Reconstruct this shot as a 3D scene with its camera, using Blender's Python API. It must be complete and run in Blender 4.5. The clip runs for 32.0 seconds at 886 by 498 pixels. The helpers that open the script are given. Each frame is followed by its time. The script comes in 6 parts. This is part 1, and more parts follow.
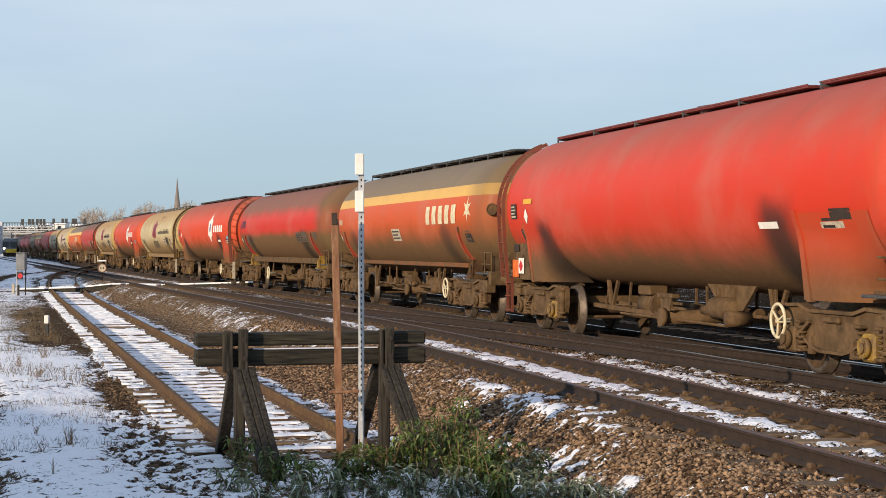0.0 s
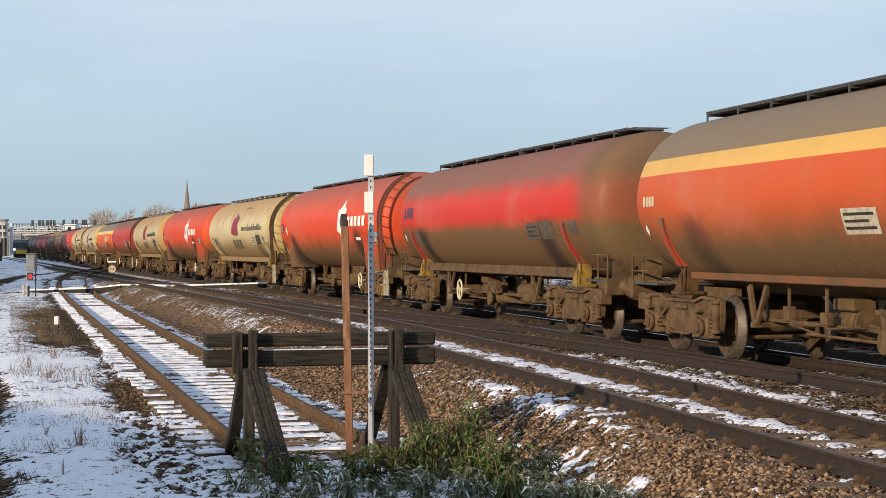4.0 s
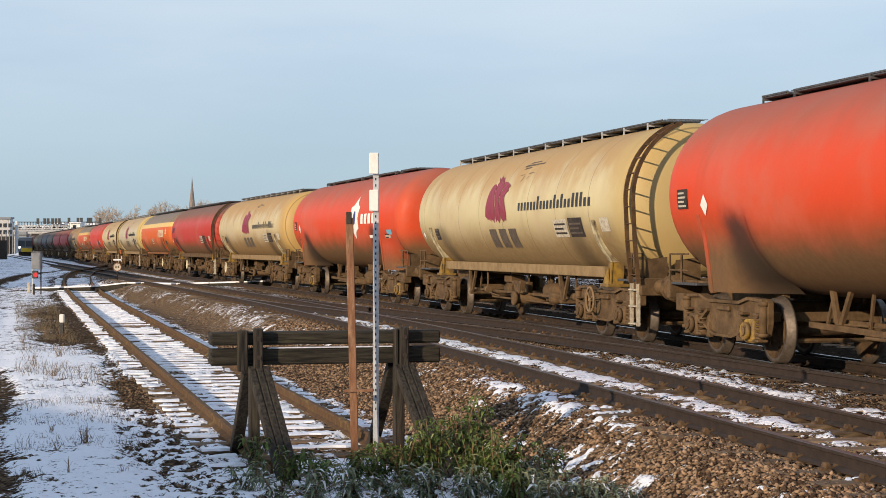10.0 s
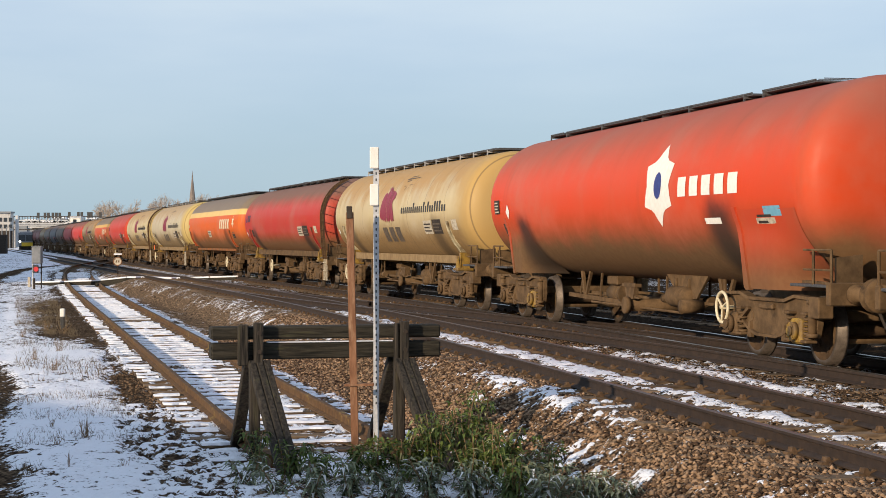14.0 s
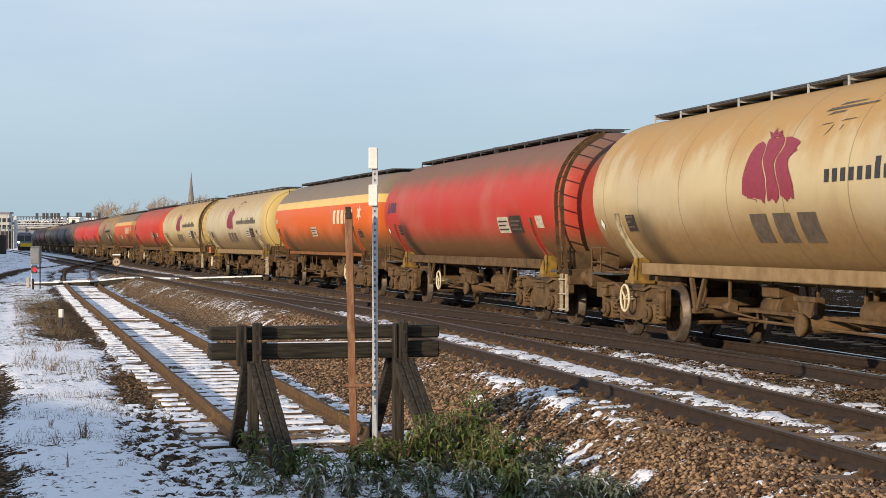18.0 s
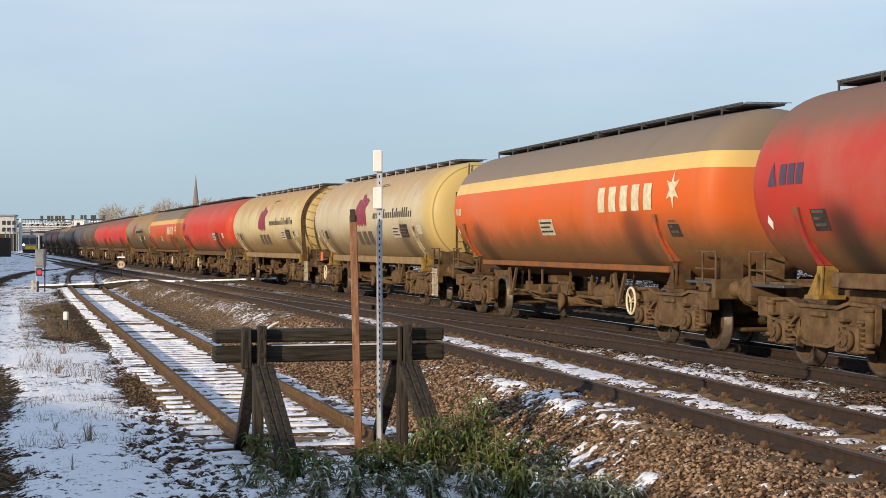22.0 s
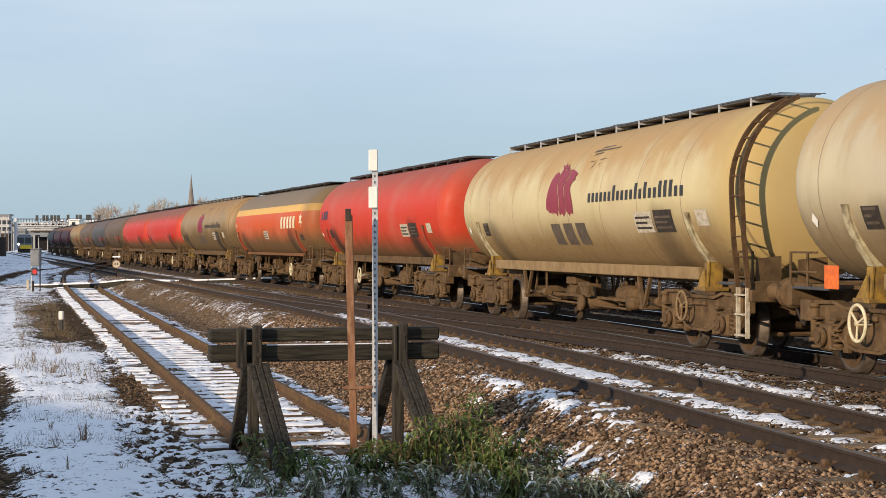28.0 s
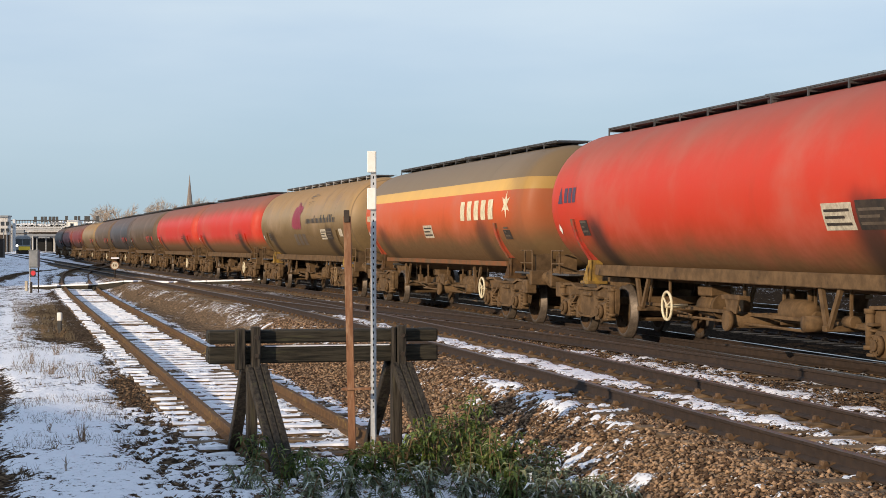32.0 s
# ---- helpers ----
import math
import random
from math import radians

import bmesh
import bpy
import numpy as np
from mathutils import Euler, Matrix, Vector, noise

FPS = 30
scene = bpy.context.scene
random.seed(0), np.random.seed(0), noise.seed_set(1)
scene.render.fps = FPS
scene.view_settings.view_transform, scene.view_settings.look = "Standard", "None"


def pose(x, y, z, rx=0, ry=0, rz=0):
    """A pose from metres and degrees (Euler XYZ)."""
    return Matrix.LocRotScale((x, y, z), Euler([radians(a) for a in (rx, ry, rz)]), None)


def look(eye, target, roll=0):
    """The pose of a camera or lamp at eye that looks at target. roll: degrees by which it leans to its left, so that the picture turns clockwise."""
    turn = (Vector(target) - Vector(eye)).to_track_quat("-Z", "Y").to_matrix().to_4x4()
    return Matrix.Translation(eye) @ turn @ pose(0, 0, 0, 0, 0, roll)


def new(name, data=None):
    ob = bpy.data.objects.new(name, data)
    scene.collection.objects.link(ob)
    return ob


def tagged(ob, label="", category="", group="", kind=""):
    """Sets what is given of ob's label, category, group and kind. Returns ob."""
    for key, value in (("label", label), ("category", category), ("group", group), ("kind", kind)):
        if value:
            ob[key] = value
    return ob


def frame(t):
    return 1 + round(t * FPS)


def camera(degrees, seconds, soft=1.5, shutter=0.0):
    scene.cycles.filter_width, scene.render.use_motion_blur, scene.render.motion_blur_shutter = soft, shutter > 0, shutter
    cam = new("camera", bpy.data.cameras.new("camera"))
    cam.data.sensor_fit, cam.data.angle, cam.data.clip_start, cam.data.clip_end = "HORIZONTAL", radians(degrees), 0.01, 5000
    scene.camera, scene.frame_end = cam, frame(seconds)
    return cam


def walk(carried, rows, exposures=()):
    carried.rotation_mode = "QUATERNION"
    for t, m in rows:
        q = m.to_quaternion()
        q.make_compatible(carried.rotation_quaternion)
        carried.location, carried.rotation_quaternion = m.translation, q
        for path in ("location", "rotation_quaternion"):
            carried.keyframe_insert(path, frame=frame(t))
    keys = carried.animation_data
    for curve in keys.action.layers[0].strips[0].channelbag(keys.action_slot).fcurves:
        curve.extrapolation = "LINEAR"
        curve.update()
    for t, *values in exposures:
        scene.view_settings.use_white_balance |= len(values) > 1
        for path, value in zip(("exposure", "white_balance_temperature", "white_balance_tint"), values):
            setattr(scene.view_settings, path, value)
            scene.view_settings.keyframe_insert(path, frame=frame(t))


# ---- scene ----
EYE = (0.0, 0.0, 1.68)          # metres above the main line's rails
cam = camera(28.72, 32.0, soft=0.85)
TURNS = [  # seconds, yaw to the left and pitch upwards, degrees
    (0, -0.459, -0.057), (0.5, -0.408, -0.051), (1, -0.361, -0.034), (1.5, -0.292, -0.022), (2, -0.230, -0.005),
    (2.5, -0.178, -0.000), (3, -0.150, -0.005), (3.5, -0.144, -0.027), (5.5, -0.114, 0.001), (6, -0.092, -0.022),
    (6.5, -0.075, -0.023), (7, -0.034, -0.012), (7.5, -0.006, -0.029), (8, 0.000, -0.051), (8.5, 0.006, -0.057),
    (9, 0.022, -0.057), (9.5, 0.028, -0.063), (10, 0.022, -0.086), (10.5, 0.006, -0.103), (11, 0.000, -0.097),
    (11.5, -0.006, -0.120), (12, -0.028, -0.160), (12.5, -0.040, -0.183), (13, -0.006, -0.223), (13.5, 0.022, -0.257),
    (14, 0.034, -0.274), (14.5, 0.058, -0.257), (16.5, 0.028, -0.287), (17, 0.035, -0.258), (17.5, -0.005, -0.241),
    (18, -0.006, -0.258), (18.5, -0.006, -0.275), (19, -0.028, -0.263), (19.5, -0.046, -0.257), (20, -0.034, -0.252),
    (20.5, -0.022, -0.223), (21, 0.012, -0.183), (21.5, 0.081, -0.171), (22, 0.144, -0.171), (22.5, 0.178, -0.166),
    (23, 0.155, -0.154), (23.5, 0.109, -0.160), (24, -0.006, -0.149), (24.5, -0.069, -0.143), (25, -0.052, -0.143),
    (25.5, 0.000, -0.143), (27.5, -0.028, -0.171), (28, -0.006, -0.188), (28.5, -0.006, -0.177), (29, -0.017, -0.166),
    (29.5, -0.011, -0.149), (30, -0.011, -0.138), (30.5, 0.017, -0.126), (31, 0.011, -0.143), (31.5, -0.039, -0.160),
    (32, -0.056, -0.143),
]
walk(cam, [(t, pose(*EYE, 90 + up, 0, turn)) for t, turn, up in TURNS])

# ---- light ----
SUN_AZ, SUN_EL = 222.0, 15.0      # degrees clockwise from +y, and above the horizon
world = bpy.data.worlds.new("sky")
scene.world = world
world.use_nodes = True
wn = world.node_tree.nodes
wl = world.node_tree.links
wn.clear()
w_out = wn.new("ShaderNodeOutputWorld")
w_bg = wn.new("ShaderNodeBackground")
w_sky = wn.new("ShaderNodeTexSky")
w_sky.sky_type, w_sky.sun_disc = "NISHITA", False
w_sky.sun_elevation, w_sky.sun_rotation = radians(SUN_EL), radians(SUN_AZ)
w_sky.altitude, w_sky.air_density, w_sky.dust_density, w_sky.ozone_density = 50, 1.0, 1.0, 1.0
w_bg.inputs["Strength"].default_value = 0.13
# thin high cloud drawn over the clear sky
w_co = wn.new("ShaderNodeTexCoord")
w_map = wn.new("ShaderNodeMapping")
w_map.inputs["Scale"].default_value = (1.0, 1.0, 4.5)
w_noise = wn.new("ShaderNodeTexNoise")
w_noise.inputs["Scale"].default_value, w_noise.inputs["Detail"].default_value, w_noise.inputs["Roughness"].default_value = 2.6, 5.0, 0.5
w_rng = wn.new("ShaderNodeMapRange")
w_rng.inputs["From Min"].default_value, w_rng.inputs["From Max"].default_value = 0.32, 0.62
w_rng.inputs["To Min"].default_value, w_rng.inputs["To Max"].default_value = 0.0, 1.0
w_sep = wn.new("ShaderNodeSeparateXYZ")
w_low = wn.new("ShaderNodeMapRange")
w_low.interpolation_type = "SMOOTHSTEP"
w_low.inputs["From Min"].default_value, w_low.inputs["From Max"].default_value = 0.0, 0.16
w_blue = wn.new("ShaderNodeMix")
w_blue.data_type = "RGBA"
w_blue.inputs[6].default_value = (3.15, 4.42, 5.42, 1)      # clear air near the horizon
w_blue.inputs[7].default_value = (3.60, 4.75, 6.38, 1)
w_veil = wn.new("ShaderNodeMix")
w_veil.data_type = "RGBA"
w_veil.inputs[7].default_value = (5.05, 5.95, 6.9, 1)      # cloud veil
w_mul = wn.new("ShaderNodeMath")
w_mul.operation = "MULTIPLY"
w_high = wn.new("ShaderNodeMapRange")
w_high.interpolation_type = "SMOOTHSTEP"
w_high.inputs["From Min"].default_value, w_high.inputs["From Max"].default_value = 0.14, 0.65
w_deep = wn.new("ShaderNodeMix")
w_deep.data_type = "RGBA"
w_deep.inputs[7].default_value = (3.55, 4.5, 6.1, 1)      # deeper blue overhead
w_mix = wn.new("ShaderNodeMix")
w_mix.data_type = "RGBA"
w_mix.inputs[0].default_value = 0.85
wl.new(w_co.outputs["Generated"], w_map.inputs["Vector"])
wl.new(w_map.outputs[0], w_noise.inputs["Vector"])
wl.new(w_noise.outputs["Fac"], w_rng.inputs["Value"])
wl.new(w_co.outputs["Generated"], w_sep.inputs[0])
wl.new(w_sep.outputs[2], w_low.inputs["Value"])
wl.new(w_low.outputs[0], w_blue.inputs[0])
wl.new(w_low.outputs[0], w_mul.inputs[0])
wl.new(w_rng.outputs[0], w_mul.inputs[1])
wl.new(w_mul.outputs[0], w_veil.inputs[0])
wl.new(w_blue.outputs[2], w_veil.inputs[6])
wl.new(w_sky.outputs[0], w_mix.inputs[6])
wl.new(w_sep.outputs[2], w_high.inputs["Value"])
wl.new(w_high.outputs[0], w_deep.inputs[0])
wl.new(w_veil.outputs[2], w_deep.inputs[6])
wl.new(w_deep.outputs[2], w_mix.inputs[7])
wl.new(w_mix.outputs[2], w_bg.inputs["Color"])
wl.new(w_bg.outputs[0], w_out.inputs["Surface"])
sun_data = bpy.data.lights.new("sun", "SUN")
sun_data.energy, sun_data.angle, sun_data.color = 4.6, radians(0.6), (1.0, 0.80, 0.58)
sun = new("sun", sun_data)
az, el = radians(SUN_AZ), radians(SUN_EL)
sun.matrix_world = look((0, 0, 60), Vector((0, 0, 60)) - Vector((math.sin(az) * math.cos(el), math.cos(az) * math.cos(el), math.sin(el))))

# ---- materials ----
def material(name, rough=0.7, metal=0.0):
    m = bpy.data.materials.new(name)
    m.use_nodes = True
    b = m.node_tree.nodes["Principled BSDF"]
    b.inputs["Roughness"].default_value, b.inputs["Metallic"].default_value = rough, metal
    return m, m.node_tree.nodes, m.node_tree.links, b


def rgba(c):
    return (c[0], c[1], c[2], 1.0)


def noise_fac(n, l, scale, detail=4.0, rough=0.55, stretch=(1, 1, 1), coord="Object"):
    co = n.new("ShaderNodeTexCoord")
    mp = n.new("ShaderNodeMapping")
    mp.inputs["Scale"].default_value = stretch
    tx = n.new("ShaderNodeTexNoise")
    tx.inputs["Scale"].default_value, tx.inputs["Detail"].default_value, tx.inputs["Roughness"].default_value = scale, detail, rough
    l.new(co.outputs[coord], mp.inputs["Vector"])
    l.new(mp.outputs[0], tx.inputs["Vector"])
    return tx.outputs["Fac"]


def ramp(n, l, fac, lo, hi, smooth=True):
    r = n.new("ShaderNodeMapRange")
    r.interpolation_type = "SMOOTHSTEP" if smooth else "LINEAR"
    r.inputs["From Min"].default_value, r.inputs["From Max"].default_value = lo, hi
    l.new(fac, r.inputs["Value"])
    return r.outputs["Result"]


def blend(n, l, fac, a, b):
    m = n.new("ShaderNodeMix")
    m.data_type = "RGBA"
    for sock, v in ((m.inputs[0], fac), (m.inputs[6], a), (m.inputs[7], b)):
        if isinstance(v, (int, float)):
            sock.default_value = v
        elif isinstance(v, tuple):
            sock.default_value = rgba(v)
        else:
            l.new(v, sock)
    return m.outputs[2]


def calc(n, l, op, a, b=0.0, clamp=False):
    m = n.new("ShaderNodeMath")
    m.operation, m.use_clamp = op, clamp
    for i, v in enumerate((a, b)):
        if isinstance(v, (int, float)):
            m.inputs[i].default_value = v
        else:
            l.new(v, m.inputs[i])
    return m.outputs[0]


def bump(n, l, bsdf, height, strength=0.3, distance=0.01):
    b = n.new("ShaderNodeBump")
    b.inputs["Strength"].default_value, b.inputs["Distance"].default_value = strength, distance
    l.new(height, b.inputs["Height"])
    l.new(b.outputs[0], bsdf.inputs["Normal"])


def rough_stuff(name, a, b, scale=8.0, rough=0.8, metal=0.0, relief=0.4, dist=0.01, stretch=(1, 1, 1), dirt=None, dirt_at=(0.5, 0.7), dirt_scale=1.5, vary=0.0):
    """Two-tone grain, larger stains and fine relief."""
    m, n, l, p = material(name, rough, metal)
    if rough >= 0.8 and metal < 0.05:
        p.inputs["Specular IOR Level"].default_value = 0.22
    f1 = noise_fac(n, l, scale, 6, 0.65, stretch)
    col = blend(n, l, ramp(n, l, f1, 0.3, 0.7), a, b)
    if dirt:
        f2 = noise_fac(n, l, dirt_scale, 5, 0.6, stretch)
        col = blend(n, l, ramp(n, l, f2, *dirt_at), col, dirt)
    if vary:
        oi = n.new("ShaderNodeObjectInfo")
        hv = n.new("ShaderNodeHueSaturation")
        l.new(ramp(n, l, oi.outputs["Random"], 0, 1, False), hv.inputs["Value"])
        hv.inputs["Value"].default_value = 1
        mr = n.new("ShaderNodeMapRange")
        mr.inputs["To Min"].default_value, mr.inputs["To Max"].default_value = 1 - vary, 1 + vary
        l.new(oi.outputs["Random"], mr.inputs["Value"])
        l.new(mr.outputs[0], hv.inputs["Value"])
        l.new(col, hv.inputs["Color"])
        col = hv.outputs[0]
    l.new(col, p.inputs["Base Color"])
    bump(n, l, p, f1, relief, dist)
    return m


def xyz(n, l):
    co = n.new("ShaderNodeTexCoord")
    sp = n.new("ShaderNodeSeparateXYZ")
    l.new(co.outputs["Object"], sp.inputs[0])
    return sp.outputs


GRIME = (0.138, 0.092, 0.044)


def tank_paint(name, body, upper=None, stripe=None, soot=0.5, grime=1.0, line=2.15, film=0.3, mud=GRIME, seams=0.0, fade=(0.5, 0.3, 0.25), rust_top=0.0, ends=0.0, end_dust=None, crown_at=(2.75, 3.65), edge=(0.35, 0.45), stain=0.88):
    """Weathered tank livery by height: body colour, an optional stripe and upper colour, road grime below, soot on the crown."""
    m, n, l, p = material(name, 0.5)
    p.inputs["Specular IOR Level"].default_value = 0.14
    X, Y, Z = xyz(n, l)
    big = noise_fac(n, l, 0.55, 5, 0.6)
    fine = noise_fac(n, l, 9.0, 5, 0.6)
    streak = noise_fac(n, l, 1.0, 4, 0.6, (1.5, 0.4, 0.25))
    col = blend(n, l, ramp(n, l, big, 0.42, 0.75), body, tuple(0.78 * c + 0.22 * d for c, d in zip(body, fade)))
    if stripe:
        edge1 = calc(n, l, "GREATER_THAN", Z, 2.86)
        edge2 = calc(n, l, "GREATER_THAN", Z, 3.12)
        col = blend(n, l, edge1, col, stripe)
        col = blend(n, l, edge2, col, upper)
    # a film of brown dust over everything, thinner in wiped patches
    dust = ramp(n, l, calc(n, l, "ADD", calc(n, l, "MULTIPLY", big, 0.8), calc(n, l, "MULTIPLY", streak, 0.2)), 0.25, 0.75)
    col = blend(n, l, calc(n, l, "MULTIPLY", dust, film), col, (0.24, 0.15, 0.08))
    # soot and fade over the crown
    wav = calc(n, l, "ADD", Z, calc(n, l, "MULTIPLY", calc(n, l, "SUBTRACT", streak, 0.5), 0.4))
    crown = calc(n, l, "MULTIPLY", ramp(n, l, wav, *crown_at), soot)
    col = blend(n, l, crown, col, (0.165, 0.115, 0.090))
    if rust_top:
        blotch = ramp(n, l, noise_fac(n, l, 1.3, 5, 0.65, (1.0, 1.0, 0.5)), 0.30, 0.62)
        wav3 = calc(n, l, "ADD", wav, calc(n, l, "MULTIPLY", calc(n, l, "SUBTRACT", blotch, 0.5), 0.55))
        rt = calc(n, l, "MULTIPLY", ramp(n, l, wav3, 2.7, 3.5), rust_top)
        col = blend(n, l, rt, col, (0.40, 0.245, 0.09))
    # road grime thrown up from the wheels
    wav2 = calc(n, l, "ADD", Z, calc(n, l, "MULTIPLY", calc(n, l, "SUBTRACT", big, 0.5), 0.9 if edge[0] > 0.2 else 0.35))
    low = calc(n, l, "MULTIPLY", ramp(n, l, wav2, line + edge[0], line - edge[1]), 0.95 * grime, True)
    col = blend(n, l, low, col, blend(n, l, ramp(n, l, fine, 0.3, 0.7), mud, tuple(0.84 * c for c in mud)))
    ax = calc(n, l, "ABSOLUTE", X)
    if ends:
        # brown dust on the leading end
        dirty = calc(n, l, "MULTIPLY", ramp(n, l, calc(n, l, "ADD", X, calc(n, l, "MULTIPLY", calc(n, l, "SUBTRACT", big, 0.5), 2.5)), 6.6, 8.0), ends)
        col = blend(n, l, dirty, col, end_dust or mud)
    # dark stains beside the saddles
    sx = calc(n, l, "ADD", ax, calc(n, l, "MULTIPLY", calc(n, l, "SUBTRACT", Z, 1.6), -0.15))
    near = calc(n, l, "MULTIPLY", ramp(n, l, calc(n, l, "ABSOLUTE", calc(n, l, "SUBTRACT", sx, 5.35)), 0.78, 0.12), ramp(n, l, wav2, 2.42, 1.95))
    col = blend(n, l, calc(n, l, "MULTIPLY", near, stain * grime), col, (0.035, 0.026, 0.02))
    # runs down the sides
    run = calc(n, l, "MULTIPLY", ramp(n, l, streak, 0.58, 0.8), 0.18)
    col = blend(n, l, run, col, tuple(0.5 * c for c in GRIME))
    height = fine
    if seams:
        fr = calc(n, l, "FRACT", calc(n, l, "DIVIDE", calc(n, l, "ADD", X, 20.35), seams))
        seam = ramp(n, l, calc(n, l, "ABSOLUTE", calc(n, l, "SUBTRACT", fr, 0.5)), 0.011, 0.003)
        col = blend(n, l, calc(n, l, "MULTIPLY", seam, 0.55), col, (0.10, 0.07, 0.045))
        height = calc(n, l, "SUBTRACT", fine, calc(n, l, "MULTIPLY", seam, 2.0))
    l.new(col, p.inputs["Base Color"])
    rg = calc(n, l, "ADD", 0.46, calc(n, l, "MULTIPLY", calc(n, l, "ADD", low, crown), 0.4), True)
    l.new(rg, p.inputs["Roughness"])
    bump(n, l, p, height, 0.12, 0.01)
    return m


ORANGE, CREAM = (0.62, 0.110, 0.012), (0.57, 0.49, 0.28)
PAINT = {
    "signal red": tank_paint("signal_red_tank", (0.58, 0.036, 0.014), soot=0.45, grime=1.0, line=1.75, film=0.22),
    "bright red": tank_paint("bright_red_tank", (0.61, 0.054, 0.011), soot=0.55, grime=1.0, line=1.9, film=0.24),
    "red": tank_paint("red_tank", (0.52, 0.028, 0.014), soot=0.85, grime=1.0, line=2.24, film=0.16, ends=0.7, crown_at=(2.72, 3.22), edge=(0.10, 0.22)),
    "clean red": tank_paint("clean_red_tank", (0.52, 0.034, 0.012), soot=0.5, grime=1.0, line=1.76, film=0.22),
    "crimson": tank_paint("crimson_tank", (0.44, 0.030, 0.020), soot=0.9, grime=0.95, line=1.92, film=0.30, crown_at=(2.85, 3.45), edge=(0.20, 0.40)),
    "orange": tank_paint("striped_tank", ORANGE, (0.20, 0.165, 0.12), (0.72, 0.50, 0.17), soot=0.3, grime=0.95, line=1.95, film=0.25, stain=0.6),
    "dull orange": tank_paint("dull_striped_tank", (0.54, 0.082, 0.016), (0.19, 0.145, 0.085), (0.66, 0.40, 0.10), soot=0.25, grime=1.0, line=2.05, film=0.22, ends=0.5, stain=0.6),
    "cream": tank_paint("cream_tank", CREAM, soot=0.25, grime=1.0, line=2.04, film=0.36, mud=(0.255, 0.168, 0.076), seams=1.98, rust_top=0.85, stain=0.5, ends=0.75, end_dust=(0.46, 0.33, 0.13)),
    "rusty cream": tank_paint("rusty_cream_tank", (0.55, 0.46, 0.27), soot=0.25, grime=1.0, line=2.10, film=0.48, mud=(0.25, 0.155, 0.066), seams=1.98, rust_top=1.0, stain=0.6, ends=0.85, end_dust=(0.45, 0.29, 0.10), fade=(0.78, 0.78, 0.66)),
    "pale cream": tank_paint("pale_cream_tank", (0.53, 0.475, 0.325), soot=0.25, grime=1.0, line=2.05, film=0.42, mud=(0.24, 0.170, 0.090), seams=1.98, rust_top=0.6, stain=0.5, ends=0.85, end_dust=(0.50, 0.37, 0.13), fade=(0.80, 0.80, 0.72)),
    "dirty cream": tank_paint("dirty_cream_tank", (0.27, 0.20, 0.11), soot=0.9, grime=1.0, line=2.4, seams=1.98, rust_top=0.5),
    "far red": tank_paint("dulled_red_tank", (0.52, 0.028, 0.016), soot=0.8, grime=1.0, line=1.95, film=0.20, crown_at=(2.85, 3.45), edge=(0.20, 0.40)),
    "far crimson": tank_paint("dulled_crimson_tank", (0.17, 0.016, 0.014), soot=0.9, grime=1.0, line=2.1, film=0.15, mud=(0.06, 0.035, 0.022)),
    "brown": tank_paint("brown_tank", (0.100, 0.070, 0.042), soot=0.5, grime=1.0, film=0.1, mud=(0.10, 0.068, 0.038), seams=1.98),
    "grey": tank_paint("grey_tank", (0.06, 0.062, 0.068), soot=0.5, grime=0.7, film=0.06, mud=(0.05, 0.038, 0.025)),
    "dark": tank_paint("dark_tank", (0.03, 0.026, 0.024), soot=0.5, grime=0.6, film=0.05, mud=(0.03, 0.022, 0.016)),
}
SKIRT = tank_paint("skirt_red", (0.50, 0.048, 0.014), soot=0.0, grime=0.9, line=1.45, film=0.60)
M_grime = rough_stuff("grimy_steel", (0.080, 0.049, 0.024), (0.150, 0.093, 0.046), 5, 0.85, 0, 0.3, 0.01, dirt=(0.024, 0.017, 0.011), dirt_at=(0.56, 0.78), dirt_scale=2.2)
SILLS = {"orange": rough_stuff("orange_sill", (0.27, 0.085, 0.022), (0.17, 0.085, 0.036), 4, 0.8, dirt=(0.13, 0.08, 0.04), dirt_at=(0.42, 0.66)), "dull orange": rough_stuff("dull_orange_sill", (0.20, 0.07, 0.025), (0.14, 0.08, 0.038), 4, 0.8, dirt=(0.11, 0.07, 0.036), dirt_at=(0.42, 0.66)), "cream": rough_stuff("cream_sill", (0.28, 0.195, 0.100), (0.20, 0.135, 0.066), 4, 0.8, dirt=(0.17, 0.11, 0.055), dirt_at=(0.5, 0.75))}
SADDLE = {k: rough_stuff(k.replace(" ", "_") + "_saddle", c, tuple(0.7 * v for v in c), 7, 0.7, dirt=GRIME, dirt_at=(0.42, 0.66), dirt_scale=3.0) for k, c in (("cream", (0.56, 0.49, 0.31)), ("red", (0.42, 0.035, 0.02)), ("clean red", (0.46, 0.04, 0.02)), ("crimson", (0.40, 0.03, 0.02)), ("orange", (0.50, 0.09, 0.016)), ("dull orange", (0.42, 0.06, 0.02)))}
for _k in ("rusty cream", "pale cream"):
    SILLS[_k], SADDLE[_k] = SILLS["cream"], SADDLE["cream"]
M_redladder = rough_stuff("red_ladder", (0.20, 0.040, 0.020), (0.13, 0.042, 0.022), 6, 0.7, dirt=GRIME, dirt_at=(0.55, 0.8))
M_ladder = rough_stuff("rusty_ladder", (0.055, 0.032, 0.018), (0.12, 0.066, 0.028), 6, 0.85)
M_dark = rough_stuff("sooty_steel", (0.020, 0.016, 0.013), (0.055, 0.038, 0.026), 6, 0.8, 0.2)
M_walk = rough_stuff("galvanised_grating", (0.05, 0.05, 0.052), (0.12, 0.12, 0.12), 20, 0.6, 0.4)
